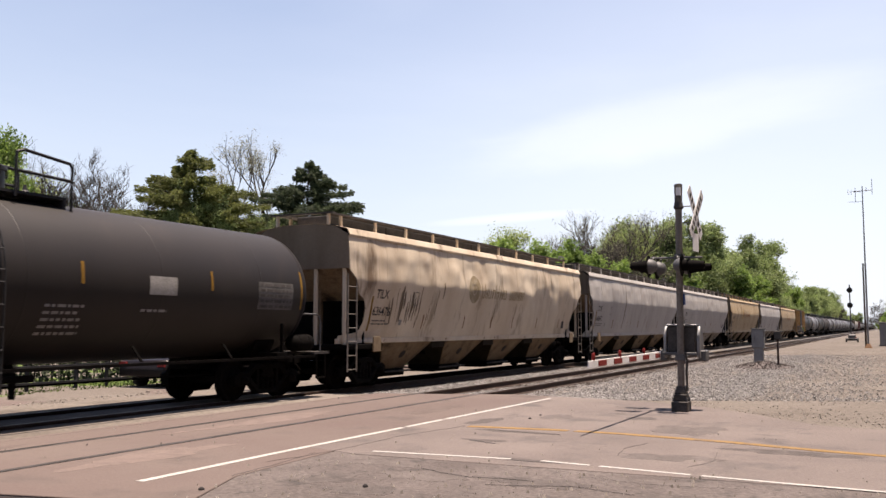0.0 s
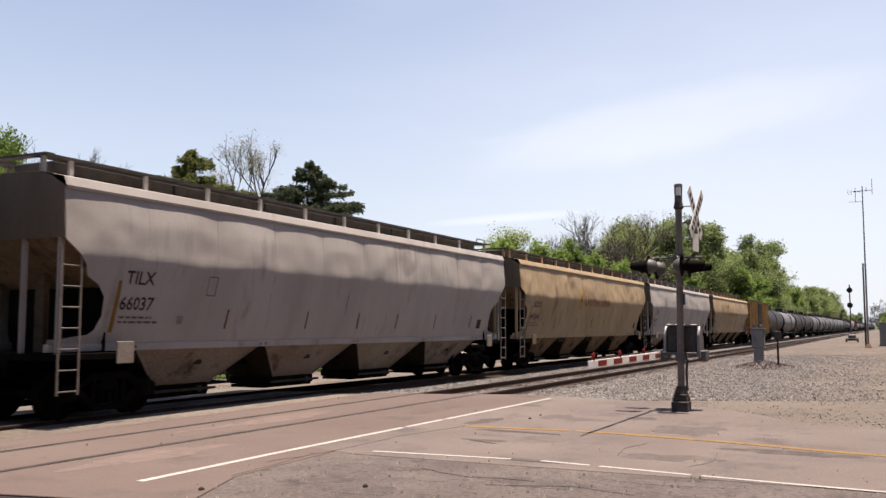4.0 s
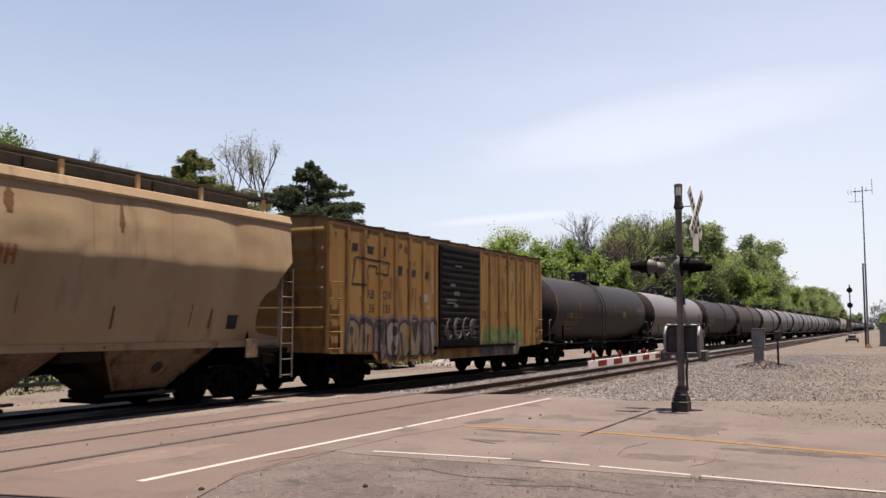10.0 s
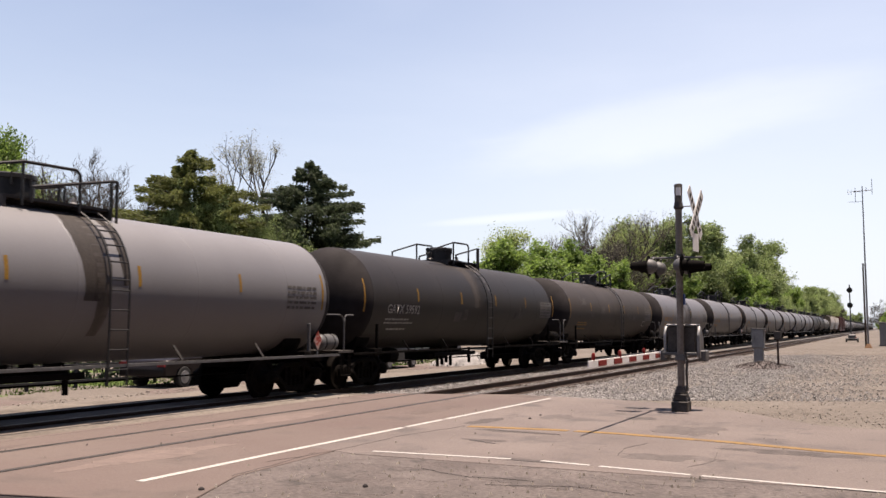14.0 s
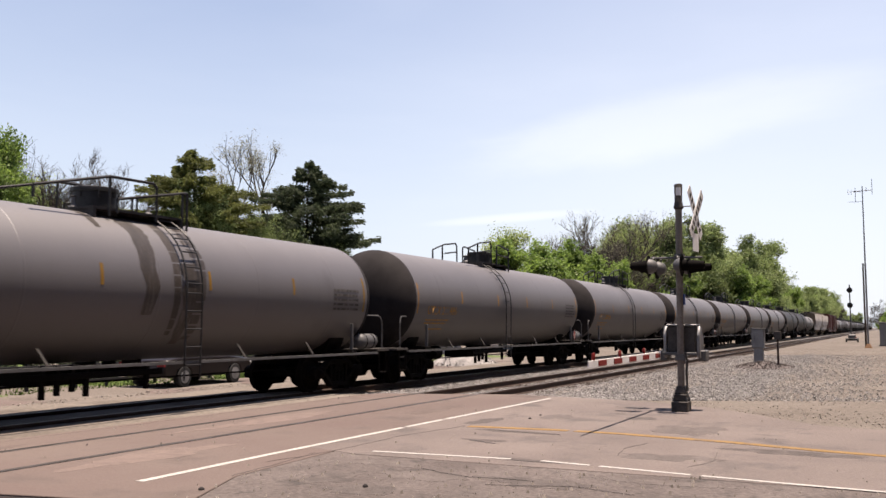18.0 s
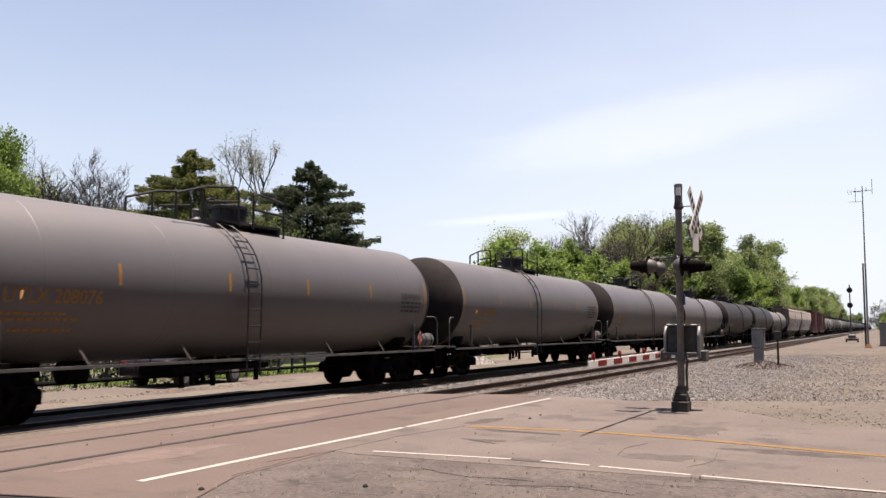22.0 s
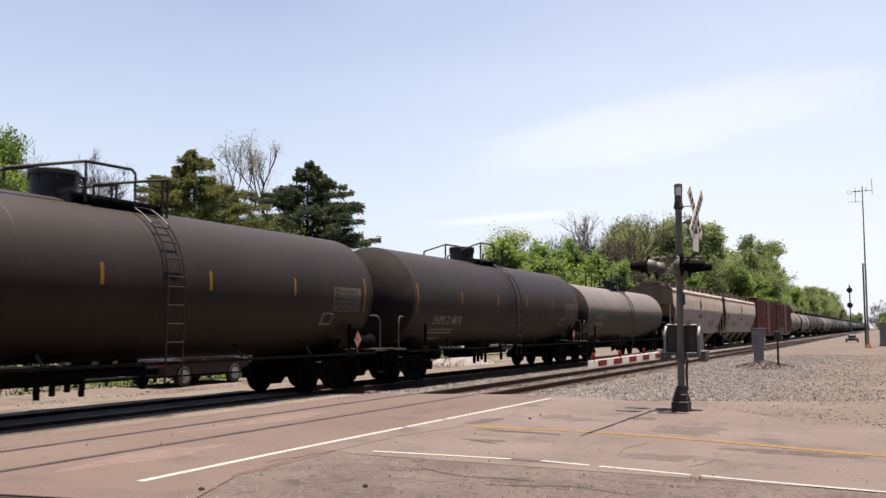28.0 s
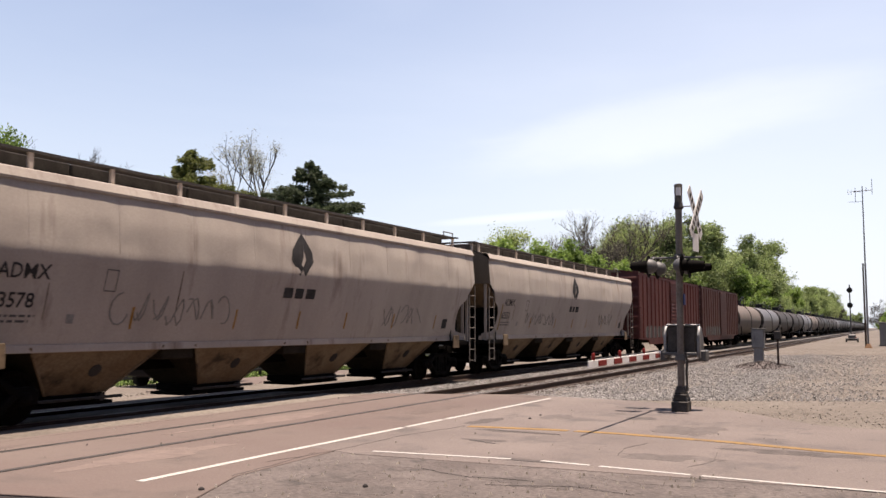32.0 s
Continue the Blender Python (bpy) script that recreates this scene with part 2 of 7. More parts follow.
    markblack=surf("markblack", (0.0231, 0.0212, 0.0212), (0.0423, 0.0385, 0.0385), 0.7, scale=3, fine=30, c3=(0.077, 0.0654, 0.0539), spots=0.64, spotscale=3),
    markwhite=surf("markwhite", (0.212, 0.204, 0.192), (0.262, 0.254, 0.243), 0.7, scale=3, fine=30),
    markdim=surf("markdim", (0.0844, 0.0807, 0.077), (0.115, 0.11, 0.104), 0.7, scale=3, fine=30),
    markyellow=surf("markyellow", (0.173, 0.0888, 0.0115), (0.223, 0.127, 0.0192), 0.6, scale=3, fine=30, c3=(0.115, 0.0693, 0.0231), spots=0.62, spotscale=3),
    markfaint=surf("markfaint", (0.272, 0.1368, 0.0288), (0.336, 0.1728, 0.04032), 0.7, scale=3, fine=30, c3=(0.208, 0.144, 0.1152), spots=0.56, spotscale=4),
    markorange=surf("markorange", (0.2618, 0.1047, 0.03927), (0.3009, 0.1309, 0.05236), 0.7, scale=3, fine=30, c3=(0.2941, 0.2159, 0.1309), spots=0.56, spotscale=3),
    rust=surf("rust", (0.1299, 0.06006, 0.02496), (0.1703, 0.08502, 0.03757), 0.8, scale=3, fine=30),
    bark=surf("bark", (0.021, 0.0168, 0.014), (0.0385, 0.0315, 0.02625), 0.95, scale=3, stretch=(2, 2, 0.4), fine=20, bump=0.8),
    twig=surf("twig", (0.0441, 0.03675, 0.03087), (0.06468, 0.05586, 0.04704), 0.9, scale=3, fine=20, bump=0.2),
    bud=surf("bud", (0.15, 0.15, 0.1), (0.26, 0.26, 0.185), 0.9, scale=0.8, fine=20, bump=0.2, thru=0.35, island=0.4),
    leaf=surf("leaf", (0.1087, 0.1782, 0.03913), (0.2174, 0.3153, 0.07393), 0.6, scale=0.35, fine=8, bump=0.1, thru=0.4, island=0.4, spec=0.3),
    leaf_olive=surf("leaf_olive", (0.1476, 0.1988, 0.07325), (0.2492, 0.314, 0.1308), 0.65, scale=0.35, fine=8, bump=0.1, thru=0.4, island=0.4),
    leaf_pale=surf("leaf_pale", (0.1925, 0.2612, 0.07563), (0.3162, 0.3713, 0.1375), 0.65, scale=0.35, fine=8, bump=0.1, thru=0.35, island=0.35),
    needle=surf("needle", (0.0385, 0.055, 0.0286), (0.066, 0.0858, 0.044), 0.7, scale=0.4, fine=8, bump=0.1, thru=0.35, island=0.4),
    glass=surf("glass", (0.02, 0.022, 0.025), (0.03, 0.032, 0.036), 0.12, fine=20, bump=0.0, spec=0.5),
    carpaint=surf("carpaint", (0.01614, 0.01272, 0.01272), (0.02076, 0.01614, 0.01614), 0.3, 0.3, fine=20, bump=0.0, fleck=0.03),
    carblack=surf("carblack", (0.008, 0.008, 0.009), (0.012, 0.012, 0.013), 0.3, 0.1, fine=20, bump=0.0, fleck=0.03),
    rubber=surf("rubber", (0.02, 0.02, 0.02), (0.035, 0.035, 0.035), 0.85, fine=30),
    blackbrown=surf("blackbrown", (0.018, 0.014, 0.01), (0.032, 0.025, 0.018), 0.9, scale=1.5, fine=20, bump=0.2, spec=0.05),
    mastpaint=surf("mastpaint", (0.13, 0.115, 0.1), (0.19, 0.165, 0.145), 0.6, 0.2, scale=3, fine=30, bump=0.1),
    dirtstone=surf("dirtstone", (0.162, 0.1418, 0.1242), (0.2565, 0.2295, 0.2025), 0.9, scale=3.0, fine=40, bump=0.3, fleck=0.15, island=0.4, shift=False),
    leaf_dark=surf("leaf_dark", (0.117, 0.1609, 0.0594), (0.2079, 0.2599, 0.099), 0.65, scale=0.35, fine=8, bump=0.1, thru=0.2, island=0.45),
    enddust=surf("enddust", (0.13, 0.098, 0.066), (0.18, 0.14, 0.1), 0.8, scale=1.0, stretch=STREAK, fine=26, bump=0.1, fleck=0.1, c3=(0.07, 0.05, 0.036), spots=0.58, spotscale=1.4),
    stripdark=surf("stripdark", (0.016, 0.013, 0.014), (0.03, 0.025, 0.026), 0.9, scale=2, fine=20, bump=0.6, shift=False),
)

# ---- mesh building ----
class Geo:
    """Collects vertices and faces of one mesh."""
    def __init__(self):
        self.v, self.f = [], []
    def add(self, vs, fs):
        k = len(self.v)
        self.v += [tuple(p) for p in vs]
        self.f += [tuple(i + k for i in q) for q in fs]
        return self
    def hexa(self, p):
        """Eight corners: four below, four above, both in the same order."""
        return self.add(p, [(3, 2, 1, 0), (4, 5, 6, 7), (0, 1, 5, 4), (1, 2, 6, 5), (2, 3, 7, 6), (3, 0, 4, 7)])
    def box(self, x0, x1, y0, y1, z0, z1):
        return self.hexa([(x0, y0, z0), (x1, y0, z0), (x1, y1, z0), (x0, y1, z0), (x0, y0, z1), (x1, y0, z1), (x1, y1, z1), (x0, y1, z1)])
    def cyl(self, a, b, r, r2=None, n=10, caps=True):
        a, b = Vector(a), Vector(b)
        r2 = r if r2 is None else r2
        w = (b - a).normalized()
        u = w.orthogonal().normalized()
        s = w.cross(u)
        vs = []
        for c, q in ((a, r), (b, r2)):
            for i in range(n):
                t = 2 * math.pi * i / n
                vs.append(c + u * math.cos(t) * q + s * math.sin(t) * q)
        fs = [(i, (i + 1) % n, n + (i + 1) % n, n + i) for i in range(n)]
        if caps:
            fs += [tuple(range(n - 1, -1, -1)), tuple(range(n, 2 * n))]
        return self.add(vs, fs)
    def path(self, pts, r, n=6):
        for a, b in zip(pts, pts[1:]):
            self.cyl(a, b, r, n=n)
        return self
    def lathe(self, prof, origin, axis, n=24):
        """prof: rows (distance along axis, radius)."""
        o, w = Vector(origin), Vector(axis).normalized()
        u = w.orthogonal().normalized()
        s = w.cross(u)
        vs = [o + w * d + (u * math.cos(2 * math.pi * i / n) + s * math.sin(2 * math.pi * i / n)) * r for d, r in prof for i in range(n)]
        fs = [(j * n + i, j * n + (i + 1) % n, (j + 1) * n + (i + 1) % n, (j + 1) * n + i) for j in range(len(prof) - 1) for i in range(n)]
        k = (len(prof) - 1) * n
        fs += [tuple(range(n - 1, -1, -1)), tuple(range(k, k + n))]
        return self.add(vs, fs)
    def prism(self, poly, y0, y1):
        """Polygon of (x, z) pushed out along y."""
        n = len(poly)
        vs = [(x, y0, z) for x, z in poly] + [(x, y1, z) for x, z in poly]
        fs = [(i, (i + 1) % n, n + (i + 1) % n, n + i) for i in range(n)] + [tuple(range(n - 1, -1, -1)), tuple(range(n, 2 * n))]
        return self.add(vs, fs)
    def slab(self, poly, z0, z1):
        """Polygon of (x, y) pushed up along z."""
        n = len(poly)
        vs = [(x, y, z0) for x, y in poly] + [(x, y, z1) for x, y in poly]
        fs = [(i, (i + 1) % n, n + (i + 1) % n, n + i) for i in range(n)] + [tuple(range(n - 1, -1, -1)), tuple(range(n, 2 * n))]
        return self.add(vs, fs)
    def grid(self, rows):
        """Rows of points of equal length."""
        w = len(rows[0])
        return self.add([p for r in rows for p in r], [(j * w + i, j * w + i + 1, (j + 1) * w + i + 1, (j + 1) * w + i) for j in range(len(rows) - 1) for i in range(w - 1)])
    def mesh(self, name, material, bevel=0.0, angle=35.0):
        me = bpy.data.meshes.new(name)
        me.from_pydata(self.v, [], self.f)
        if bevel:
            bm = bmesh.new()
            bm.from_mesh(me)
            bmesh.ops.recalc_face_normals(bm, faces=bm.faces)
            es = [e for e in bm.edges if len(e.link_faces) == 2 and e.calc_face_angle() > 0.5]
            bmesh.ops.bevel(bm, geom=es, offset=bevel, segments=1, affect="EDGES", clamp_overlap=True)
            bm.to_mesh(me)
            bm.free()
        me.materials.append(material)
        me.shade_smooth()
        me.set_sharp_from_angle(angle=radians(angle))
        me.update()
        return me

def part(name, geo, material, parent=None, label="", bevel=0.0, at=None, angle=35.0):
    """Links geo as one mesh object under parent."""
    me = geo if isinstance(geo, bpy.types.Mesh) else geo.mesh(name, material, bevel, angle)
    ob = new(name, me)
    ob.parent = parent
    if at is not None:
        ob.matrix_basis = at
    return tagged(ob, label=label) if label else ob

def thing(name, label, category, at=None, group="", kind=""):
    ob = new(name)
    ob.empty_display_size = 0.3
    if at is not None:
        ob.matrix_basis = at
    return tagged(ob, label, category, group, kind)

def words(text, size, wrap, material, spread=1.0):
    """The built-in font as a mesh; wrap(u, v) puts the flat letters on their surface."""
    cu = bpy.data.curves.new("lettering", "FONT")
    cu.body, cu.size, cu.align_x, cu.space_character = text, size, "LEFT", spread
    cu.resolution_u, cu.offset = 2, size * 0.014
    ob = bpy.data.objects.new("lettering", cu)
    scene.collection.objects.link(ob)
    bpy.context.view_layer.update()
    me = bpy.data.meshes.new_from_object(ob.evaluated_get(bpy.context.evaluated_depsgraph_get()))
    bpy.data.objects.remove(ob)
    bpy.data.curves.remove(cu)
    for p in me.vertices:
        p.co = wrap(p.co.x, p.co.y)
    me.materials.clear()
    me.materials.append(material)
    return me

# ---- ground, road and tracks ----
NEAR_TRACK, FAR_TRACK, GAUGE = 9.95, 14.15, 0.755

def ground_height(x, y):
    """Bed of the tracks lies lower beside the crossing; the yard is nearly flat."""
    z = -0.07
    out = min(1.0, max(0.0, (x - 20.3) / 1.2)) + min(1.0, max(0.0, (5.8 - x) / 0.8))
    bed = min(1.0, max(0.0, (y - 7.0) / 1.2)) * min(1.0, max(0.0, (17.2 - y) / 1.0))
    z -= 0.12 * bed * min(out, 1.0)
    z -= 0.13 * min(1.0, max(0.0, (y - 17.0) / 1.5))
    near = max(0.0, 1 - (abs(x - 30) + abs(y - 4)) / 160)
    return z + 0.05 * near * noise.noise((x * 0.25, y * 0.25, 3.1)) * (1.0 if x > 17 or y > 17 else 0.0)

def build_ground():
    xs = [-4000, -1500, -500, -150, -60, -30, -15] + [i * 1.0 for i in range(-8, 90)] + [95, 105, 120, 140, 170, 220, 300, 450, 700, 1100, 2000, 4000]
    ys = [-4000, -1500, -400, -120, -50, -25] + [i * 0.8 for i in range(-20, 45)] + [38, 42, 50, 60, 80, 120, 200, 400, 1000, 2500, 4000]
    g = Geo().grid([[(x, y, ground_height(x, y)) for x in xs] for y in ys])
    tagged(part("ground", g, M["dirt"]), "dusty tan gravel and dirt yard beside the railway", "ground", kind="structure")

build_ground()
# road with its flared far edge, the rough near shoulder and the paler slab over the tracks
ROAD_EDGE = [(16.2, -40), (16.45, 0.0), (16.58, .67), (16.75, 1.1), (17.33, 1.61), (18.47, 2.43), (19.4, 3.33), (20.05, 4.27), (20.59, 5.55), (20.85, 6.9)]
g = Geo().slab([(10.2, -40)] + ROAD_EDGE + [(20.9, 7.35), (10.6, 7.35), (10.3, 6.3)], -0.3, 0.0)
road = tagged(part("road", g, M["asphalt"], bevel=0.015), "worn pinkish-grey asphalt road leading to the tracks", "road", kind="structure")
g = Geo().slab([(6.75, -40), (10.196, -40), (10.296, 6.3), (10.45, 6.75), (8.2, 6.6), (6.75, 6.0)], -0.3, -0.006)
tagged(part("pavement", g, M["shoulder"], bevel=0.01), "rough broken asphalt shoulder with loose grit", "shoulder", kind="structure")
g = Geo().slab([(6.72, 6.0), (6.73, 6.01), (8.2, 6.604), (10.45, 6.754), (10.6, 7.354), (20.9, 7.354), (21.1, 8.4), (20.4, 10.2), (20.0, 11.6), (5.9, 11.6), (6.1, 9.0)], -0.3, 0.0)
slab = tagged(part("crossing_surface", g, M["crossing"], bevel=0.015), "pale dusty level crossing surface around the rails", "crossing", kind="structure")
part("crossing_far_side", Geo().hexa([(5.9, 11.604, -.3), (20.0, 11.604, -.3), (19.9, 12.4, -.3), (5.8, 12.4, -.3), (5.9, 11.604, 0), (20.0, 11.604, 0), (19.9, 12.4, -.085), (5.8, 12.4, -.085)]).hexa([(5.8, 12.4, -.4), (19.9, 12.4, -.4), (19.0, 17.6, -.4), (5.6, 17.6, -.4), (5.8, 12.4, -.085), (19.9, 12.4, -.085), (19.0, 17.6, -.13), (5.6, 17.6, -.13)]), M["crossing"], slab)
g = Geo().slab([(4.0, 17.7), (19.0, 17.7), (26, 18.2), (60, 18.4), (60, 21.9), (33, 21.8), (24, 21.5), (17, 21.4), (4.0, 21.4)], -0.5, -0.205)
tagged(part("far_gravel", g, M["crossing"]), "pale gravel strip behind the tracks", "gravel", kind="structure")
# near-black strip along the crossing's left edge
tagged(part("tar_strip", Geo().slab([(2.0, 4.0), (6.745, 4.0), (6.71, 5.996), (6.08, 9.4), (2.0, 9.4)], -0.3, -0.02), M["stripdark"], bevel=0.01), "dark strip at the crossing's edge", "tar strip", kind="structure")
g = Geo()
random.seed(5)
for i in range(7000):
    x, y = random.uniform(10, 48), 21.4 + random.random() ** 1.3 * 3.4
    z = -0.2
    a, h = random.uniform(0, 6.28), random.uniform(0.03, 0.09)
    dx, dy = math.cos(a) * 0.03, math.sin(a) * 0.03
    g.add([(x - dx, y - dy, z), (x + dx, y + dy, z), (x + random.uniform(-.05, .05), y + random.uniform(-.05, .05), z + h)], [(0, 1, 2)])
tagged(part("grass", g, M["grass"]), "short bright green grass behind the tracks", "grass", kind="stuff")
g = Geo().slab([(4, 21.42), (17, 21.42), (24, 21.52), (33, 21.82), (60, 21.92), (60, 44), (4, 44)], -0.5, -0.2)
tagged(part("lawn", g, M["grass"]), "flat green lawn behind the tracks", "lawn", kind="structure")

def stripe(line, w, mat, name, label, breaks=()):
    """A painted line through points, with worn edges; breaks: pairs of fractions of its length that are bare."""
    P = [Vector(p) for p in line]
    total = sum((q - p).length for p, q in zip(P, P[1:]))
    g, run = Geo(), 0.0
    for p, q in zip(P, P[1:]):
        d = q - p
        nrm = Vector((-d.y, d.x)).normalized() * w / 2
        k = max(1, int(d.length / 0.12))
        for i in range(k):
            u, v = i / k, (i + 1) / k
            at = (run + d.length * (u + v) / 2) / total
            if any(a <= at <= b for a, b in breaks):
                continue
            A, B = p + d * u, p + d * v
            e = [1 + 0.16 * noise.noise((o.x * 3, o.y * 3, w)) for o in (A, B)]
            g.slab([A - nrm * e[0], B - nrm * e[1], B + nrm * e[1], A + nrm * e[0]], 0.001, 0.005)
        run += d.length
    tagged(part(name, g, M[mat]), label, "road marking", kind="structure")

stripe([(7.45, 7.29), (10.04, 7.31), (14.03, 7.26), (20.2, 7.15)], 0.11, "paint_white", "stop_line", "worn white stop line before the tracks", [(0.46, 0.47), (0.575, 0.58), (0.655, 0.66)])
stripe([(10.62, 6.26), (10.74, 4.6), (10.78, 3.93), (10.61, 2.77), (10.5, 2.06), (10.36, .95), (10.27, .0), (10.1, -6.0)], 0.085, "paint_white", "edge_line", "thin worn white edge line of the road", [(0.157, 0.195), (0.246, 0.25), (0.293, 0.298), (0.343, 0.349), (0.435, 0.439)])
stripe([(13.97, 6.37), (14.1, 4.8), (14.04, 3.8), (13.68, 2.05), (13.32, .9), (13.15, .2), (12.6, -6.0)], 0.19, "paint_yellow", "centre_line", "faded yellow centre line of the road", [(0.135, 0.145)])
def crack(pts, w, z=0.0015):
    g = Geo()
    for (ax, ay), (bx, by) in zip(pts, pts[1:]):
        n = max(2, int(math.hypot(bx - ax, by - ay) / 0.12))
        for i in range(n):
            ps = []
            for t in (i / n, (i + 1) / n):
                x, y = ax + (bx - ax) * t, ay + (by - ay) * t
                ps.append((x + 0.05 * noise.noise((x * 4, y * 4, 1)), y + 0.05 * noise.noise((x * 4, y * 4, 7)), w * (0.6 + 0.6 * abs(noise.noise((x * 9, y * 9, 2))))))
            (px, py, pw), (qx, qy, qw) = ps
            g.slab([(px - pw, py - pw * .3), (qx - qw, qy - qw * .3), (qx + qw, qy + qw * .3), (px + pw, py + pw * .3)], z - 0.001, z + 0.002)
    tagged(part("road_crack", g, M["crack"]), "dark ragged crack in the asphalt", "crack", kind="structure", group="road cracks")
crack([(10.74, 4.4), (10.66, 4.0), (10.7, 3.65)], 0.03)
crack([(9.2, 6.95), (10.4, 6.75), (12.3, 6.75), (14.0, 6.45)], 0.009)
crack([(8.2, 6.65), (9.0, 6.7), (10.2, 6.9)], 0.02)
crack([(13.7, 5.9), (13.55, 5.3), (13.5, 4.6)], 0.035)
crack([(12.3, 5.6), (12.1, 5.1)], 0.05)
crack([(11.6, 3.2), (12.4, 3.3), (13.1, 3.15)], 0.014)
crack([(11.0, 2.2), (11.7, 2.0), (12.6, 2.1)], 0.014)
crack([(9.6, 5.0), (9.3, 4.3), (9.35, 3.5)], 0.009)
crack([(8.9, 3.9), (9.2, 3.0), (9.0, 2.3)], 0.008)
def film_patch(x, y, rx, ry, mat, label, seed, z=0.0012):
    """Thin irregular patch of tar, oil or worn surface."""
    pts = []
    for k in range(40):
        t = 2 * math.pi * k / 40
        f = 1 + .55 * noise.noise((math.cos(t) * 1.6, math.sin(t) * 1.6, seed)) + .3 * noise.noise((math.cos(t) * 5, math.sin(t) * 5, seed))
        pts.append((x + rx * f * math.cos(t), y + ry * f * math.sin(t)))
    tagged(part("road_patch", Geo().slab(pts, z - .003, z), M[mat]), label, "patch", kind="structure", group="road patches")
M["tarfilm"] = surf("tarfilm", (0.05, 0.042, 0.04), (0.075, 0.064, 0.06), 0.9, scale=2.5, fine=25, bump=0.5, fleck=0.25, c3=(0.085, 0.072, 0.067), spots=0.5, spotscale=5, shift=False)
M["palefilm"] = surf("palefilm", (0.078, 0.066, 0.062), (0.1, 0.085, 0.08), 0.9, scale=1.5, fine=25, bump=0.4, fleck=0.2, c3=(0.068, 0.057, 0.053), spots=0.48, spotscale=4, shift=False)
for k, (x, y, rx, ry, mt) in enumerate([(12.4, 5.4, .12, .3, "tarfilm"), (10.75, 4.05, .1, .45, "tarfilm"), (13.6, 5.5, .15, .6, "tarfilm"), (16.2, 5.6, .5, .25, "palefilm"), (15.0, 3.0, .7, .5, "palefilm"), (11.8, 2.6, .3, .6, "palefilm"), (14.9, 6.5, .6, .2, "tarfilm"), (12.9, 1.2, .25, .7, "tarfilm"), (16.6, 4.1, .3, .25, "tarfilm")]):
    film_patch(x, y, rx, ry, mt, "dark tarry smear on the asphalt" if mt == "tarfilm" else "pale worn patch of asphalt", k * 3.3)
for k, (x, y, rx, ry, mt) in enumerate([(8.6, 5.6, .35, .3, "tarfilm"), (9.2, 4.7, .3, .5, "palefilm"), (8.1, 4.9, .25, .4, "tarfilm"), (9.8, 5.6, .2, .45, "palefilm"), (9.3, 3.4, .3, .6, "tarfilm"), (9.9, 2.2, .15, .8, "palefilm"), (8.4, 3.6, .25, .4, "palefilm"), (9.0, 1.7, .2, .6, "tarfilm")]):
    film_patch(x, y, rx, ry, mt, "blotchy broken patch of the shoulder", k * 2.1 + 50, z=-.0045)
for k, (x, y, rx, ry, mt) in enumerate([(9.0, 8.6, 1.2, .35, "palecross"), (13.5, 10.0, 2.0, .3, "palecross"), (16.5, 8.4, 1.2, .3, "darkcross"), (8.0, 11.1, .9, .25, "darkcross")]):
    if "palecross" not in M:
        M["palecross"] = surf("palecross", (0.115, 0.088, 0.079), (0.13, 0.1, 0.09), 0.9, scale=2, fine=30, bump=0.3, fleck=0.15, c3=(0.098, 0.076, 0.069), spots=0.5, spotscale=3, shift=False)
        M["darkcross"] = surf("darkcross", (0.078, 0.06, 0.054), (0.092, 0.072, 0.065), 0.9, scale=2, fine=30, bump=0.3, fleck=0.15, c3=(0.1, 0.077, 0.07), spots=0.5, spotscale=3, shift=False)
    film_patch(x, y, rx, ry, mt, "dusty tyre-worn patch of the crossing", k * 4.7 + 90)
random.seed(11)
g = Geo()
for i in range(550):
    x, y = random.uniform(6.8, 10.3), random.uniform(-1.0, 6.6)
    if random.random() < 0.25:
        x, y = random.uniform(7, 20), random.uniform(0, 12)
    r = random.choice((0.006, 0.008, 0.012, 0.012, 0.02))
    g.cyl((x, y, -0.01), (x + r * .3, y, r * 1.1), r, r * .5, n=5)
tagged(part("grit", g, M["dirtstone"]), "loose grit scattered over the asphalt", "grit", kind="stuff")
for i, (x, y, r) in enumerate([(7.35, 6.35, 0.06), (8.25, 4.95, 0.055), (7.9, 3.9, 0.05), (15.6, 5.9, 0.05), (16.3, 5.95, 0.04), (8.75, 11.2, 0.05), (18.1, 11.6, 0.04), (17.2, 10.9, 0.035), (9.4, 10.2, 0.03)]):
    r = r * .55
    g = Geo().lathe([(0, r), (r * .5, r * .95), (r * .9, r * .5), (r, 0.01)], (x, y, 0), (0.1, 0.05, 1), n=7)
    tagged(part("clod", g, M["crack"]), "small dark clod lying on the pavement", "clod", group="clods on the pavement")

# unseen walls, added out of view to cut low sky light on the train
M["blockerbrown"] = surf("blockerbrown", (0.045, 0.03, 0.024), (0.066, 0.045, 0.036), 0.9, scale=0.6, fine=9, bump=0.4, fleck=0.25, c3=(0.03, 0.024, 0.021), spots=0.56, spotscale=0.5, shift=False)
tagged(part("wall_south", Geo().box(-70, 150, -10.4, -9.0, -.3, 15.0), M["blockerbrown"], bevel=.03), "unseen brown wall added on the near side to block low sky light", "wall", kind="structure")
tagged(part("wall_west", Geo().box(-70.8, -70, -10.4, 5.0, -.3, 9.0), M["blockerbrown"], bevel=.03), "unseen brown wall added at the west end to block low sky light", "wall", kind="structure")

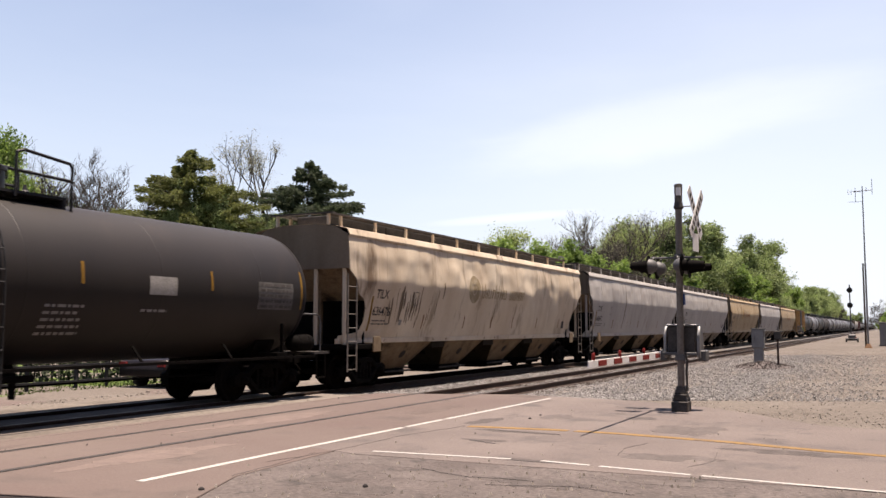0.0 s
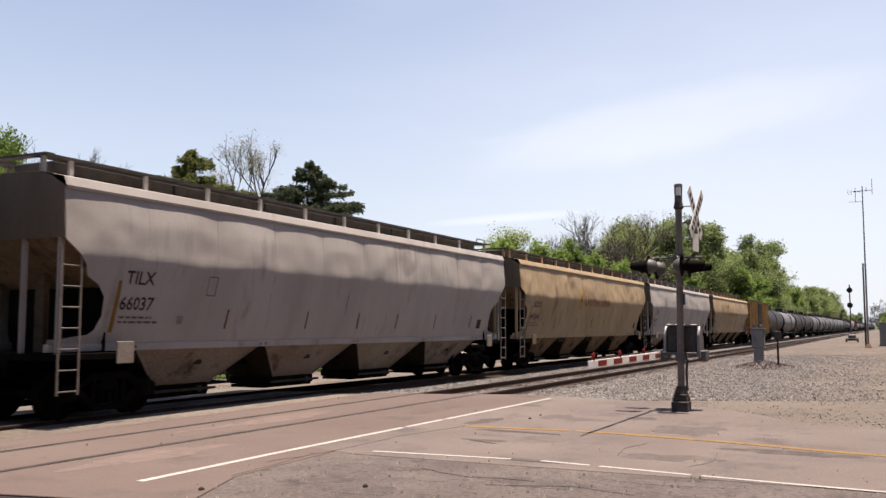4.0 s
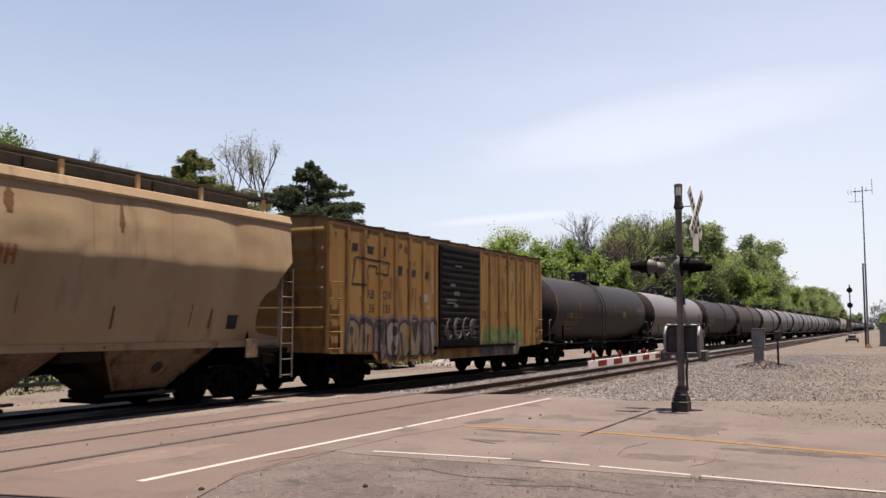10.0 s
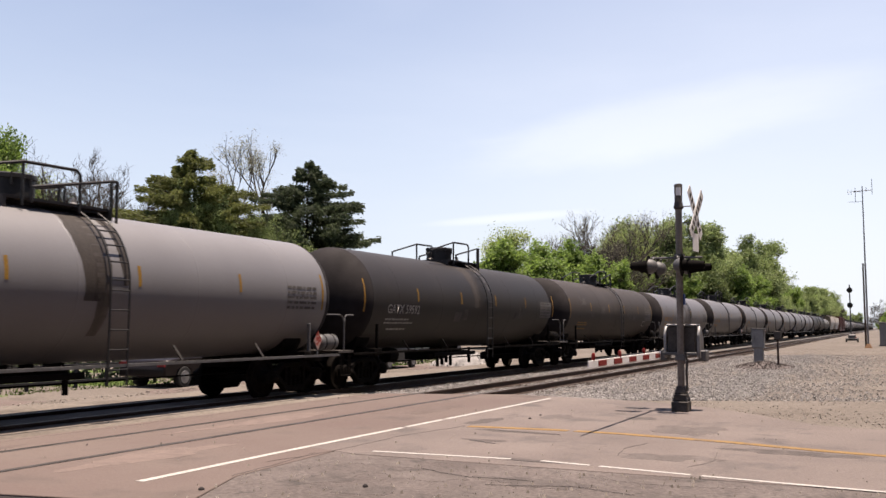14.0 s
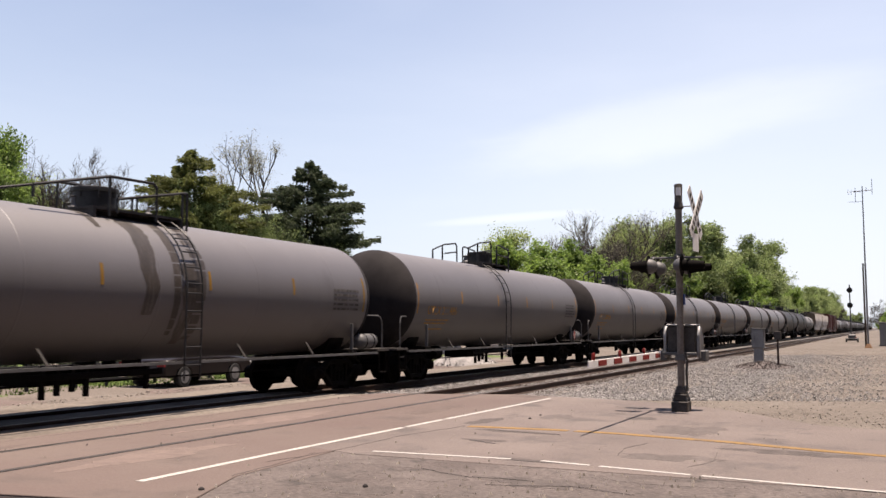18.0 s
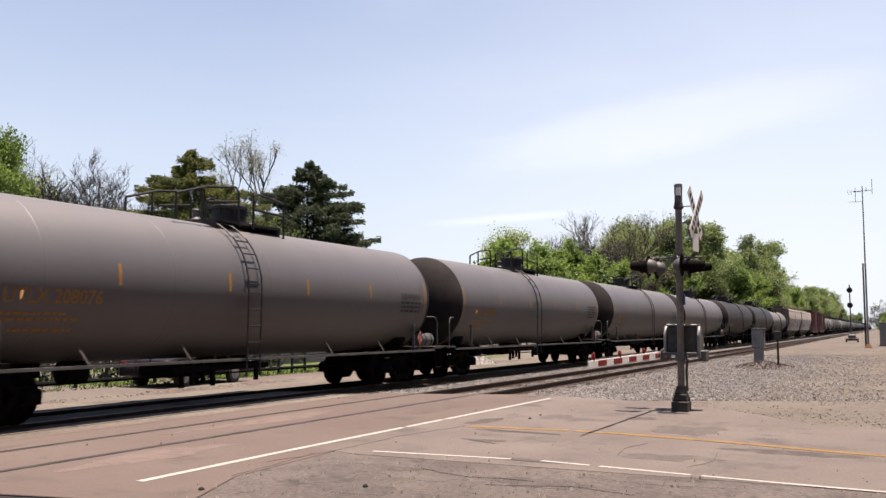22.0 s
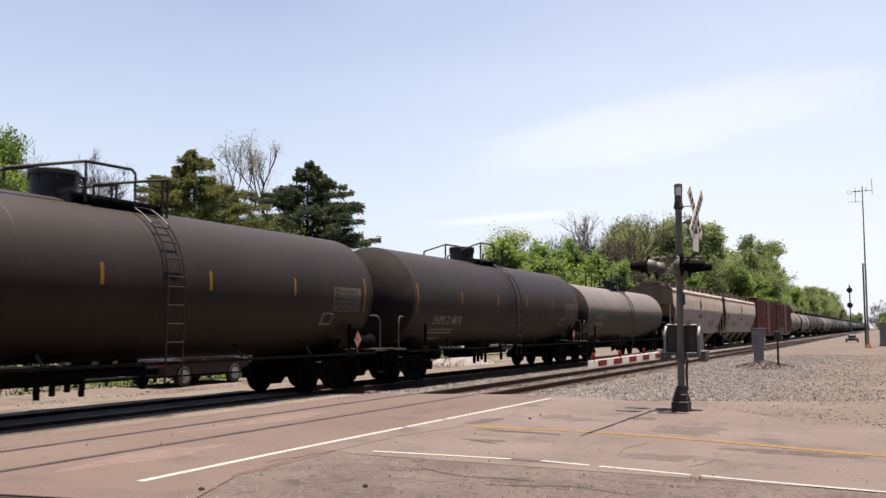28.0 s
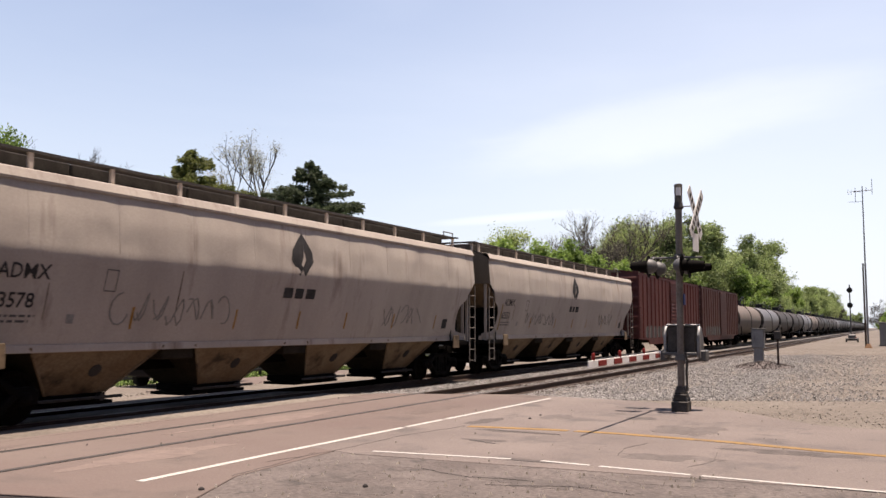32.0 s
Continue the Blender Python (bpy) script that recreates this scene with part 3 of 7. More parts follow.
# ---- tracks ----
RAIL = [(-.07, -.17), (.07, -.17), (.07, -.155), (.012, -.14), (.012, -.04), (.036, -.03), (.036, -.004), (.03, 0), (-.03, 0), (-.036, -.004), (-.036, -.03), (-.012, -.04), (-.012, -.14), (-.07, -.155)]
def rail(name, y, x0, x1):
    n = len(RAIL)
    g = Geo().add([(x, y + a, b) for x in (x0, x1) for a, b in RAIL], [(i, (i + 1) % n, n + (i + 1) % n, n + i) for i in range(n)])
    ob = tagged(part(name, g, M["rail"]), "long rusty steel rail with a worn top", "rail", group="rails of the two tracks", kind="structure")
    part("rail_top", Geo().box(x0, x1, y - 0.024, y + 0.024, 0.0005, 0.004), M["railhead"], ob, "bright worn running surface")
for c in (NEAR_TRACK, FAR_TRACK):
    for s in (-GAUGE, GAUGE):
        rail("rail", c + s, -420, 1400)
# dark flangeways where the rails cross the pavement
for c in (NEAR_TRACK, FAR_TRACK):
    for s in (-GAUGE, GAUGE):
        k = 1 if s < 0 else -1
        a, b = sorted((c + s + k * 0.034, c + s + k * 0.115))
        low = -.088 if c == FAR_TRACK else 0.0
        tagged(part("flangeway", Geo().box(5.6, 20.6 if c == NEAR_TRACK else 19.4, a, b, low - 0.04, low + 0.0022), M["crack"]), "dark flange groove beside a rail", "groove", kind="structure", group="flangeways")
# crossties
random.seed(21)
tie = Geo().box(-0.11, 0.11, -1.3, 1.3, -0.34, -0.17).mesh("tie", M["wood"], 0.008)
for c, n in ((NEAR_TRACK, 70), (FAR_TRACK, 50)):
    bed = thing("track", "railway track of creosoted wooden ties in ballast", "track", kind="structure")
    for i in range(n):
        part("tie", tie, None, bed, at=pose(21.6 + i * 0.52, c + random.uniform(-.03, .03), random.uniform(0.0, 0.014), 0, 0, random.uniform(-1, 1)))
    g = Geo()
    for i in range(n, 900):
        x = 21.6 + i * 0.52
        g.box(x - .11, x + .11, c - 1.3, c + 1.3, -.3, -.17)
    tagged(part("far_ties", g, M["wood"], bed), kind="stuff")
# crushed stone bed
def bed_z(y):
    d = min(abs(y - NEAR_TRACK), abs(y - FAR_TRACK))
    return -0.185 if 8.2 < y < 16.2 else (-0.185 + max(0.0, min(1.0, (8.2 - y) / 4.0)) * 0.13 if y <= 8.2 else -0.2)
xs = [20.2 + i * 0.6 for i in range(80)] + [70, 75, 80, 90, 100, 130, 170, 230, 320, 500, 800, 1300]
rows = []
for j in range(34):
    t = j / 33
    row = []
    for x in xs:
        w = max(0.0, min(1.0, (x - 20.2) / 2.5))
        y0 = 7.4 - 4.6 * w - (1.3 * noise.noise((x * .3, 0, 0)) + .7 * noise.noise((x * 1.1, 5, 0)) if w > 0 else 0)
        if x > 45:
            y0 = 2.8 + min(1.0, (x - 45) / 60) * 4.4 + .8 * noise.noise((x * .2, 1, 0))
        y = y0 + (17.3 - y0) * t
        z = bed_z(y) + 0.03 * noise.noise((x * 1.3, y * 1.3, 0))
        if t == 0 or t == 1:
            z -= 0.12
        row.append((x, y, z))
    rows.append(row)
tagged(part("ballast_bed", Geo().grid(rows), M["ballast"]), "bed of grey crushed stone under the tracks", "ballast", kind="structure")
random.seed(8)
g = Geo()
def pebble(x, y, z, r):
    a = random.uniform(0, 6.28)
    ca, sa = math.cos(a) * r, math.sin(a) * r
    h = r * random.uniform(0.45, 0.9)
    k, q = random.uniform(.5, .8), random.uniform(.45, .8)
    tx, ty = random.uniform(-.2, .2) * r, random.uniform(-.2, .2) * r
    g.add([(x + ca, y + sa, z), (x - sa * q, y + ca * q, z), (x - ca, y - sa, z), (x + sa * q, y - ca * q, z),
           (x + ca * k + tx, y + sa * k + ty, z + h), (x - sa * q * k + tx, y + ca * q * k + ty, z + h * .85), (x - ca * k + tx, y - sa * k + ty, z + h * .8), (x + sa * q * k + tx, y - ca * q * k + ty, z + h)],
          [(0, 1, 5, 4), (1, 2, 6, 5), (2, 3, 7, 6), (3, 0, 4, 7), (4, 5, 7), (5, 6, 7)])
for i in range(90000):
    x = 19.4 + random.random() ** 1.6 * 42
    lo = 7.2 - 2.6 * max(0.0, x - 20.6)
    y = random.uniform(max(-4.0, lo), 12.9)
    if y < 5.8 and random.random() < (5.8 - y + 2.4 * noise.noise((x * .4, y * .6, 2.0))) / 6.5:
        continue
    if x < 21.2 + (0.6 if y > 7 else -0.4 * (7 - y)) and y > 2.6 and x < 21.2:
        continue
    if abs(abs(y - NEAR_TRACK) - GAUGE) < 0.09:
        continue
    pebble(x, y, max(bed_z(y), ground_height(x, y)) + 0.002, random.uniform(0.014, 0.045))
tagged(part("ballast_stones", g, M["stone"]), "loose grey ballast stones along the tracks", "ballast stones", kind="stuff")
g = Geo()
for i in range(42000):
    x, y = 17.6 + random.random() ** 1.7 * 60, random.uniform(-12, 6.5)
    if x < 17.3 + max(0.0, y) * 0.55:
        continue
    if random.random() > .25 + .9 * (noise.noise((x * .35, y * .7, 4.0)) + .35 * noise.noise((x * 1.1, y * 1.6, 9.0)) + .25 * (y + 3) / 6):
        continue
    pebble(x, y, ground_height(x, y), random.uniform(0.008, 0.026))
for i in range(2500):
    x, y = random.uniform(15, 48), random.uniform(16.8, 19.2)
    pebble(x, y, -0.2, random.uniform(0.015, 0.04))
tagged(part("yard_gravel", g, M["dirtstone"]), "loose tan pebbles scattered over the yard", "gravel", kind="stuff")

# ---- the train ----
# Car space: x along the car with the leading end at -x, y across with the camera's side at -y, z up from the rail top.
TRAIN, WHEELS = [], [[], []]

def truck_meshes():
    wheel = [(-.065, .10), (-.065, .16), (-.02, .2), (-.01, .36), (-.055, .40), (-.06, .455), (.055, .46), (.06, .488), (.085, .488), (.088, .41), (.03, .36), (.02, .2), (.06, .16), (.06, .10)]
    g = Geo()
    for s in (-1, 1):
        g.lathe([(d, r) for d, r in wheel], (0, s * 0.755, 0), (0, -s, 0), n=28)
        g.lathe([(0, .09), (.12, .115), (.3, .115), (.36, .07), (.38, .02)], (0, s * 0.84, 0), (0, s, 0), n=12)
    g.cyl((0, -.8, 0), (0, .8, 0), .085, n=12)
    # cast side frame: arched top, dropped middle with spring opening
    f = Geo()
    t0 = [(-1.16, .34), (-1.18, .57), (-1.02, .66), (-.74, .63), (-.44, .82), (.44, .82), (.74, .63), (1.02, .66), (1.18, .57), (1.16, .34), (.96, .34), (.9, .47), (.74, .47), (.42, .70), (-.42, .70), (-.74, .47), (-.9, .47), (-.96, .34)]
    f.prism(t0[::-1], -.09, .09)
    f.prism([(-.74, .47), (-.66, .55), (-.30, .25), (.30, .25), (.66, .55), (.74, .47), (.36, .13), (-.36, .13)], -.09, .09)
    for s in (-1, 1):
        f.box(s * .36 - .05, s * .36 + .05, -.08, .08, .2, .74)
    sp = Geo()
    for x in (-.18, 0, .18):
        sp.lathe([(.06 * k + d, r) for k in range(6) for d, r in ((0, .07), (.02, .095), (.04, .095))], (x, 0, .26), (0, 0, 1), n=10)
    b = Geo().hexa([(-.2, -1.1, .5), (.2, -1.1, .5), (.2, 1.1, .5), (-.2, 1.1, .5), (-.2, -1.1, .72), (.2, -1.1, .72), (.2, 1.1, .72), (-.2, 1.1, .72)])
    b.cyl((0, 0, .72), (0, 0, .86), .2, n=16)
    for s in (-1, 1):
        b.box(-.45, -.3, s * .5 - .12, s * .5 + .12, .45, .6).box(.3, .45, s * .5 - .12, s * .5 + .12, .45, .6)
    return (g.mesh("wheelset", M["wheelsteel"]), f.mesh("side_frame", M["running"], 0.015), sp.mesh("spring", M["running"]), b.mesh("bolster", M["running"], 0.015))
WHEELSET, SIDEFRAME, SPRING, BOLSTER = truck_meshes()

def add_truck(car, x, full=True):
    tr = part("truck", BOLSTER, None, car, "grimy four-wheel freight truck, darkened for the shade under the cars", at=pose(x, 0, 0))
    for k, s in ((0, -.889), (1, .889)):
        WHEELS[k].append(part("wheelset", WHEELSET, None, tr, at=pose(s, 0, .457)))
    for s in (-1, 1):
        part("side_frame", SIDEFRAME, None, tr, at=pose(0, s * 1.02, 0))
        if full:
            part("spring", SPRING, None, tr, at=pose(0, s * 1.02, 0))

_cp = Geo().box(-.75, .05, -.11, .11, .74, .98).hexa([(-1.0, -.13, .72), (-.74, -.16, .70), (-.74, .16, .70), (-1.0, .13, .72), (-1.0, -.13, 1.0), (-.74, -.16, 1.02), (-.74, .16, 1.02), (-1.0, .13, 1.0)])
_cp.path([(-.6, .3, .7), (-.75, .34, .55), (-.95, .2, .42), (-1.05, .05, .5)], .025)
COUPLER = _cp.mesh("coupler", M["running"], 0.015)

def rung_mesh(w, r, mat, store={}):
    if (w, r, mat) not in store:
        store[w, r, mat] = Geo().cyl((-w / 2, 0, 0), (w / 2, 0, 0), r, n=6).mesh("rung", M[mat])
    return store[w, r, mat]
def ladder(car, x0, x1, y, z0, z1, step=.36, mat="galv"):
    lad = thing_part("ladder", car)
    for x in (x0, x1):
        part("stile", Geo().box(x - .02, x + .02, y - .012, y + .012, z0, z1), M[mat], lad)
    z = z0 + .06
    while z < z1 - .02:
        part("rung", rung_mesh(.44, .014, mat), None, lad, at=pose((x0 + x1) / 2, y, z))
        z += step

def thing_part(name, parent):
    ob = new(name)
    ob.empty_display_size, ob.parent = .1, parent
    return ob

def placard(car, x, z, w, h, surf_y, mat, name="placard", label="", gap=0.005):
    """A small flat panel that follows the car's side."""
    g = Geo()
    k = 4
    g.grid([[(x + w * i, surf_y(z + h * j / k, x + w * i) - gap, z + h * j / k) for i in (0, 1)] for j in range(k + 1)])
    part(name, g, M[mat], car, label)

def bars(car, x, z, w, rows, surf_y, mat, h=.05, pitch=.1, name="stencil_print", seed=0):
    """Unreadable lettering as rows of short bars."""
    rnd = random.Random(seed)
    g = Geo()
    for i in range(rows):
        zz, xx = z - i * pitch, x
        end = x + w * rnd.uniform(.7, 1)
        while xx < end:
            ww = rnd.uniform(.06, .2)
            g.grid([[(min(xx + ww * a, end), surf_y(zz + h * b, xx + ww * a) - .004, zz + h * b) for a in (0, 1)] for b in (0, 1)])
            xx += ww + .04
    tagged(part(name, g, M[mat], car), kind="stuff")

def lettering(car, text, x, z, size, surf_y, mat, name="lettering", spread=1.0):
    me = words(text, size, lambda u, v: Vector((x + u, surf_y(z + v, x + u) - .004, z + v)), M[mat], spread)
    part(name, me, None, car)

# ---- covered hopper car ----
HL = 9.9
def hop_y(z):
    """Half width of the bulging side at a height."""
    if z > 2.95:
        return 1.60 - .045 * (z - 2.95) ** 2 - .02 * (z - 2.95)
    return 1.60 - .25 * (2.95 - z) + .0125 if z < 2.85 else 1.60 - 1.25 * (2.95 - z) ** 2
HOP_END = [(1.34, HL), (1.44, HL), (1.47, 9.15), (1.6, 8.95), (1.85, 8.85), (2.2, 8.87), (2.42, 9.05), (2.56, 9.35), (2.75, 9.42), (2.95, 9.6), (3.15, 9.86), (3.2, HL), (4.3, HL)]
def hop_end(z):
    for (a, xa), (b, xb) in zip(HOP_END, HOP_END[1:]):
        if a <= z <= b:
            return xa + (xb - xa) * (z - a) / (b - a)
    return HL

def hop_side(x, z, seed, dent):
    """Half width of one car's side with its panel bulges and dents."""
    bulge = .03 * math.sin(math.pi * (((x + HL) / 1.98) % 1.0)) ** .6
    n = noise.noise((x * .7 + seed * 13, z * .9, seed)) * .04 * dent + noise.noise((x * 2.1 + seed * 7, z * 1.9, seed + 5)) * .022 * dent
    # creases: sharp-edged buckles where the sheet has been knocked in
    c = 1 - abs(noise.noise((x * .85 + seed * 5, z * .55 + x * .12, seed + 9))) * 2.6
    n -= max(0.0, c) ** 3 * .022 * dent * max(0.0, noise.noise((x * .35, z * .5, seed + 20)) + .45)
    return hop_y(z) + (bulge + n) * min(1, (z - 1.3) * 2, (4.08 - z) * 2)

def hopper_side(seed, dent):
    zs = [1.34, 1.44, 1.45, 1.52, 1.6, 1.7, 1.85, 2.0, 2.1, 2.2, 2.3, 2.42, 2.56, 2.66, 2.75, 2.85, 2.95, 3.05, 3.15, 3.2, 3.28, 3.35, 3.42, 3.5, 3.58, 3.65, 3.72, 3.8, 3.92, 4.06]
    nx = 200
    rows = []
    for z in zs:
        e = hop_end(z)
        row = []
        for i in range(nx + 1):
            x = -e + 2 * e * i / nx
            row.append((x, -hop_side(x, z, seed, dent), z))
        rows.append(row)
    return rows

def make_hopper(paint, under, seed, dent=1.0, label="", plain=False):
    car = thing("hopper_car", label, "covered hopper", group="freight train cars")
    rows = hopper_side(seed, dent)
    g = Geo().grid(rows[::1])
    g.grid([[(x, -y, z) for x, y, z in r][::-1] for r in rows])
    # eave lip and curved roof
    roof = [(-1.52, 4.05), (-1.555, 4.055), (-1.57, 4.1), (-1.5, 4.26), (-1.1, 4.35), (-.6, 4.4), (0, 4.42), (.6, 4.4), (1.1, 4.35), (1.5, 4.26), (1.57, 4.1), (1.555, 4.055), (1.52, 4.05)]
    part("body_side", g, M[paint], car, angle=60)
    for k in range(1, 10):
        x = -HL + k * 1.98
        g = Geo().grid([[(x + q, -hop_side(x + q, z, seed, dent) - d, z) for q, d in ((-.022, -.006), (-.012, .004), (.012, .004), (.022, -.006))] for z in (1.62, 1.8, 2.0, 2.2, 2.42, 2.6, 2.8, 3.0, 3.2, 3.4, 3.6, 3.8, 4.0)])
        part("panel_seam", g, M[paint], car)
    part("roof", Geo().grid([[(x, y, z) for x in (-HL, -5, 0, 5, HL)] for y, z in roof]), M[paint], car, angle=25)
    for s in (-1, 1):
        # upper end sheet, sloping sheet under it, end sill and corner posts
        zz = [3.2, 3.5, 3.8, 4.0, 4.1]
        g = Geo()
        n = 9
        g.grid([[(s * (HL - .01), -hop_y(z) + 2 * hop_y(z) * i / n, z + (max(0, .32 - .32 * (2 * i / n - 1) ** 4) if z == 4.1 else 0)) for i in range(n + 1)] for z in zz])
        part("end_sheet", g, M["enddust"], car, "dusty tan end sheet")
        g = Geo().grid([[(s * (HL - .02), y, 3.25) for y in (-1.5, 1.5)], [(s * 7.2, y, 1.42) for y in (-1.22, 1.22)]])
        g.box(s * 9.0 - .06, s * 9.0 + .06, -.12, .12, 1.1, 2.9)
        part("slope_sheet", g, M["under"], car)
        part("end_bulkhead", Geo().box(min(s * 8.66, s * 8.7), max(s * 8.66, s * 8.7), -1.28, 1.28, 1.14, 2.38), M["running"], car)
        for y in (-1.35, 1.35, -.45, .45):
            part("end_post", Geo().box(s * 9.78 - .04, s * 9.78 + .04, y - .04, y + .04, 1.2, 3.25), M[paint], car)
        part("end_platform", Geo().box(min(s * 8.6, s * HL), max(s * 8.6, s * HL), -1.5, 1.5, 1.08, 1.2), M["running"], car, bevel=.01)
        for y in (-1.57, 1.57):
            lx = sorted((s * 9.52, s * 9.96))
            ladder(car, lx[0], lx[1], y, .5, 3.05, mat="mastpaint")
            part("jack_plate", Geo().box(min(s * 8.25, s * 8.66), max(s * 8.25, s * 8.66), y - .02, y + .02, 1.0, 1.4), M[under], car, bevel=.008)
        part("hand_brake", Geo().lathe([(0, .2), (.05, .28), (.07, .28), (.12, .05)], (s * 9.82, .7, 2.2), (s, 0, 0), n=14), M["running"], car)
        part("coupler", COUPLER, None, car, at=pose(s * 9.95, 0, 0, 0, 0, 0 if s < 0 else 180))
    for s in (-1, 1):
        g = Geo().box(-HL, HL, min(s * 1.13, s * 1.24), max(s * 1.13, s * 1.24), 1.22, 1.36)
        part("side_sill", g, M[paint], car, bevel=.01)
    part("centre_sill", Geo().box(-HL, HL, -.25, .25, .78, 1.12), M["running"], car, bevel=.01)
    # four discharge bays
    for k in range(4):
        c = -5.95 + k * 4.03
        wide, bw, by, bz = (1.94, .8, .62, .46) if plain else (1.56, .68, .56, .42)
        P = [(c - bw, -by, bz), (c + bw, -by, bz), (c + bw, by, bz), (c - bw, by, bz), (c - wide, -1.24, 1.3), (c + wide, -1.24, 1.3), (c + wide, 1.24, 1.3), (c - wide, 1.24, 1.3)]
        bay = part("discharge_bay", Geo().add(P, [(3, 2, 1, 0), (0, 1, 5, 4), (2, 3, 7, 6)]), M[under], car, "sloping dirt-streaked discharge chute")
        # slope sheets get their own black-brown, much darker than the bay's side faces
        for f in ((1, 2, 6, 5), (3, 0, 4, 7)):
            part("slope_sheet", Geo().add([P[q] for q in f], [(0, 1, 2, 3)]), M["blackbrown"], bay, "black-brown slope sheet")
        for e in (-1, 1):
            part("chute_flange", Geo().path([(c + e * bw, -by - .02, bz), (c + e * wide, -1.25, 1.3)], .025, n=4), M[under], bay)
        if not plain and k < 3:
            part("cross_ridge", Geo().box(c + wide, c + 4.03 - wide, -1.2, 1.2, 1.02, 1.3), M["blackbrown"], car, "black-brown ridge between the chutes", bevel=.02)
        g = Geo().box(c - bw - .03, c + bw + .03, -by - .05, by + .05, .26, bz - .005).box(c - 1.0, c + 1.0, -.5, .5, .19, .259)
        part("outlet_gate", g, M["running"], bay, bevel=.01)
        g = Geo().cyl((c - 1.0, -.72, .34), (c + 1.0, -.72, .34), .03, n=8).lathe([(-.09, .07), (.02, .07)], (c + .5, -.72, .34), (0, -1, 0), n=12)
        part("gate_shaft", g, M["grating"], bay)
        g = Geo().lathe([(0, .14), (.016, .14)], (c + .15, -.9 - (.01 if plain else .0), .86 if not plain else .88), (0, -.79, -.61), n=14)
        part("vibrator_patch", g, M["crack"], bay, "round dark worn patch")
    # running boards on posts, hatches
    for s in (-1, 1):
        y0, y1 = sorted((s * .56, s * .88))
        g = Geo().box(-HL + .1, HL - .1, y0, y1, 4.69, 4.74)
        part("running_board", g, M["grating"], car, "dark steel grating walkway")
        for i in range(12):
            x = -HL + .12 + (0 if i == 0 else .6 + (i - 1) * 1.86) if i < 11 else HL - .15
            part("board_post", Geo().box(x - .045, x + .045, min(s * .8, s * .86), max(s * .8, s * .86), 4.40, 4.7), M[paint], car)
    for k in range(6):
        x = -HL + .6 + k * 3.15
        part("roof_hatch", Geo().box(x, x + 3.1, -.53, .53, 4.36, 4.71), M["grating"], car, bevel=.02)
    for x in (-HL + .12, HL - .12):
        part("crossover_board", Geo().box(x - .1, x + .1, -1.0, 1.0, 4.69, 4.73), M["grating"], car)
    for s in (-1, 1):
        g = Geo()
        g.path([(HL - .2, s * .86, 4.73), (HL - .2, s * .86, 4.86), (HL - .9, s * .86, 4.86), (HL - .9, s * .86, 4.73)], .02)
        part("grab_rail", g, M["galv"], car)
    for x in (-8.35, 8.35):
        add_truck(car, x)
    return car

def hopper_stencils(car, mark, number, seed, dent, stripes="rust"):
    S = lambda z, x: -(hop_side(x, z, seed, dent) + .006)
    lettering(car, mark, -8.43, 2.46, .35, S, "markblack")
    lettering(car, number, -8.5, 1.98, .35, S, "markblack")
    bars(car, -8.45, 1.82, 1.1, 2, S, "markdim", h=.04, pitch=.09, seed=seed)
    for i, x in enumerate((-8.62, -5.4, -2.4, 0.0, 2.1, 4.6, 7.3)):
        placard(car, x, 1.56 if i == 0 else 1.62, .09 if i == 0 else .06, .95 if i == 0 else .42, S, stripes if i else "markyellow", "reflector_strip")
    placard(car, -6.9, 1.72, .16, .16, S, "markwhite")
    placard(car, 7.9, 1.62, .32, .3, S, "markblack")
    g = Geo()
    for a, b, c, d in ((0, .3, 0, .02), (0, .3, .38, .4), (0, .02, 0, .4), (.28, .3, 0, .4)):
        g.grid([[(-6.2 + q, S(2.3 + p, -6.2 + q) - .004, 2.3 + p) for q in (a, b)] for p in (c, d)])
    part("stencil_frame", g, M["markdim"], car)

def sun_logo(car, x, seed, dent, mat_word="markorange", bright=True):
    """A faded round sun emblem with a row of bars for the name."""
    S = lambda z, x: -(hop_side(x, z, seed, dent) + .004)
    for r0, r1, m in ((.0, .15, "markorange"), (.18, .44, "fadeyellow")):
        g = Geo()
        n = 28
        rows = [[(x + r * math.cos(2 * math.pi * i / n), S(2.93 + r * 1.05 * math.sin(2 * math.pi * i / n), x + r * math.cos(2 * math.pi * i / n)) - .005, 2.93 + r * 1.05 * math.sin(2 * math.pi * i / n)) for i in range(n + 1)] for r in (r0 + .001, (r0 + r1) / 2, r1)]
        g.grid(rows)
        part("emblem_ring", g, M[m if bright else "beige_mark"], car)
    # the name as pairs of plain strokes of its size and colour
    rnd = random.Random(4)
    def stroke(g, u, v, w, h, lean):
        g.grid([[(u + w * i + lean * h * j / 3, S(v + h * j / 3, u + w * i) - .006, v + h * j / 3) for i in (0, 1)] for j in range(4)])
    for first, last, count, tall, cap in ((.64, 2.9, 7, .34, (0, 4)), (3.16, 4.66, 6, .33, ())):
        pitch = (last - first) / count
        for k in range(count):
            u, h = x + first + k * pitch, tall * (1.45 if k in cap else 1.0)
            g = Geo()
            stroke(g, u, 2.66, .065, h, -.1 if k in cap else 0)
            stroke(g, u + pitch * .55, 2.66, .065, h, .1 if k in cap else 0)
            stroke(g, u + .07, 2.66 + h * rnd.choice((0, .42, .8)), pitch * .48, .06, 0)
            part("name_stroke", g, M[mat_word if bright else "beige_mark"], car)
M["fadeyellow"] = surf("fadeyellow", (0.39, 0.24, 0.0675), (0.465, 0.33, 0.135), 0.7, scale=3, fine=30, c3=(0.375, 0.3, 0.195), spots=0.5, spotscale=2.5)
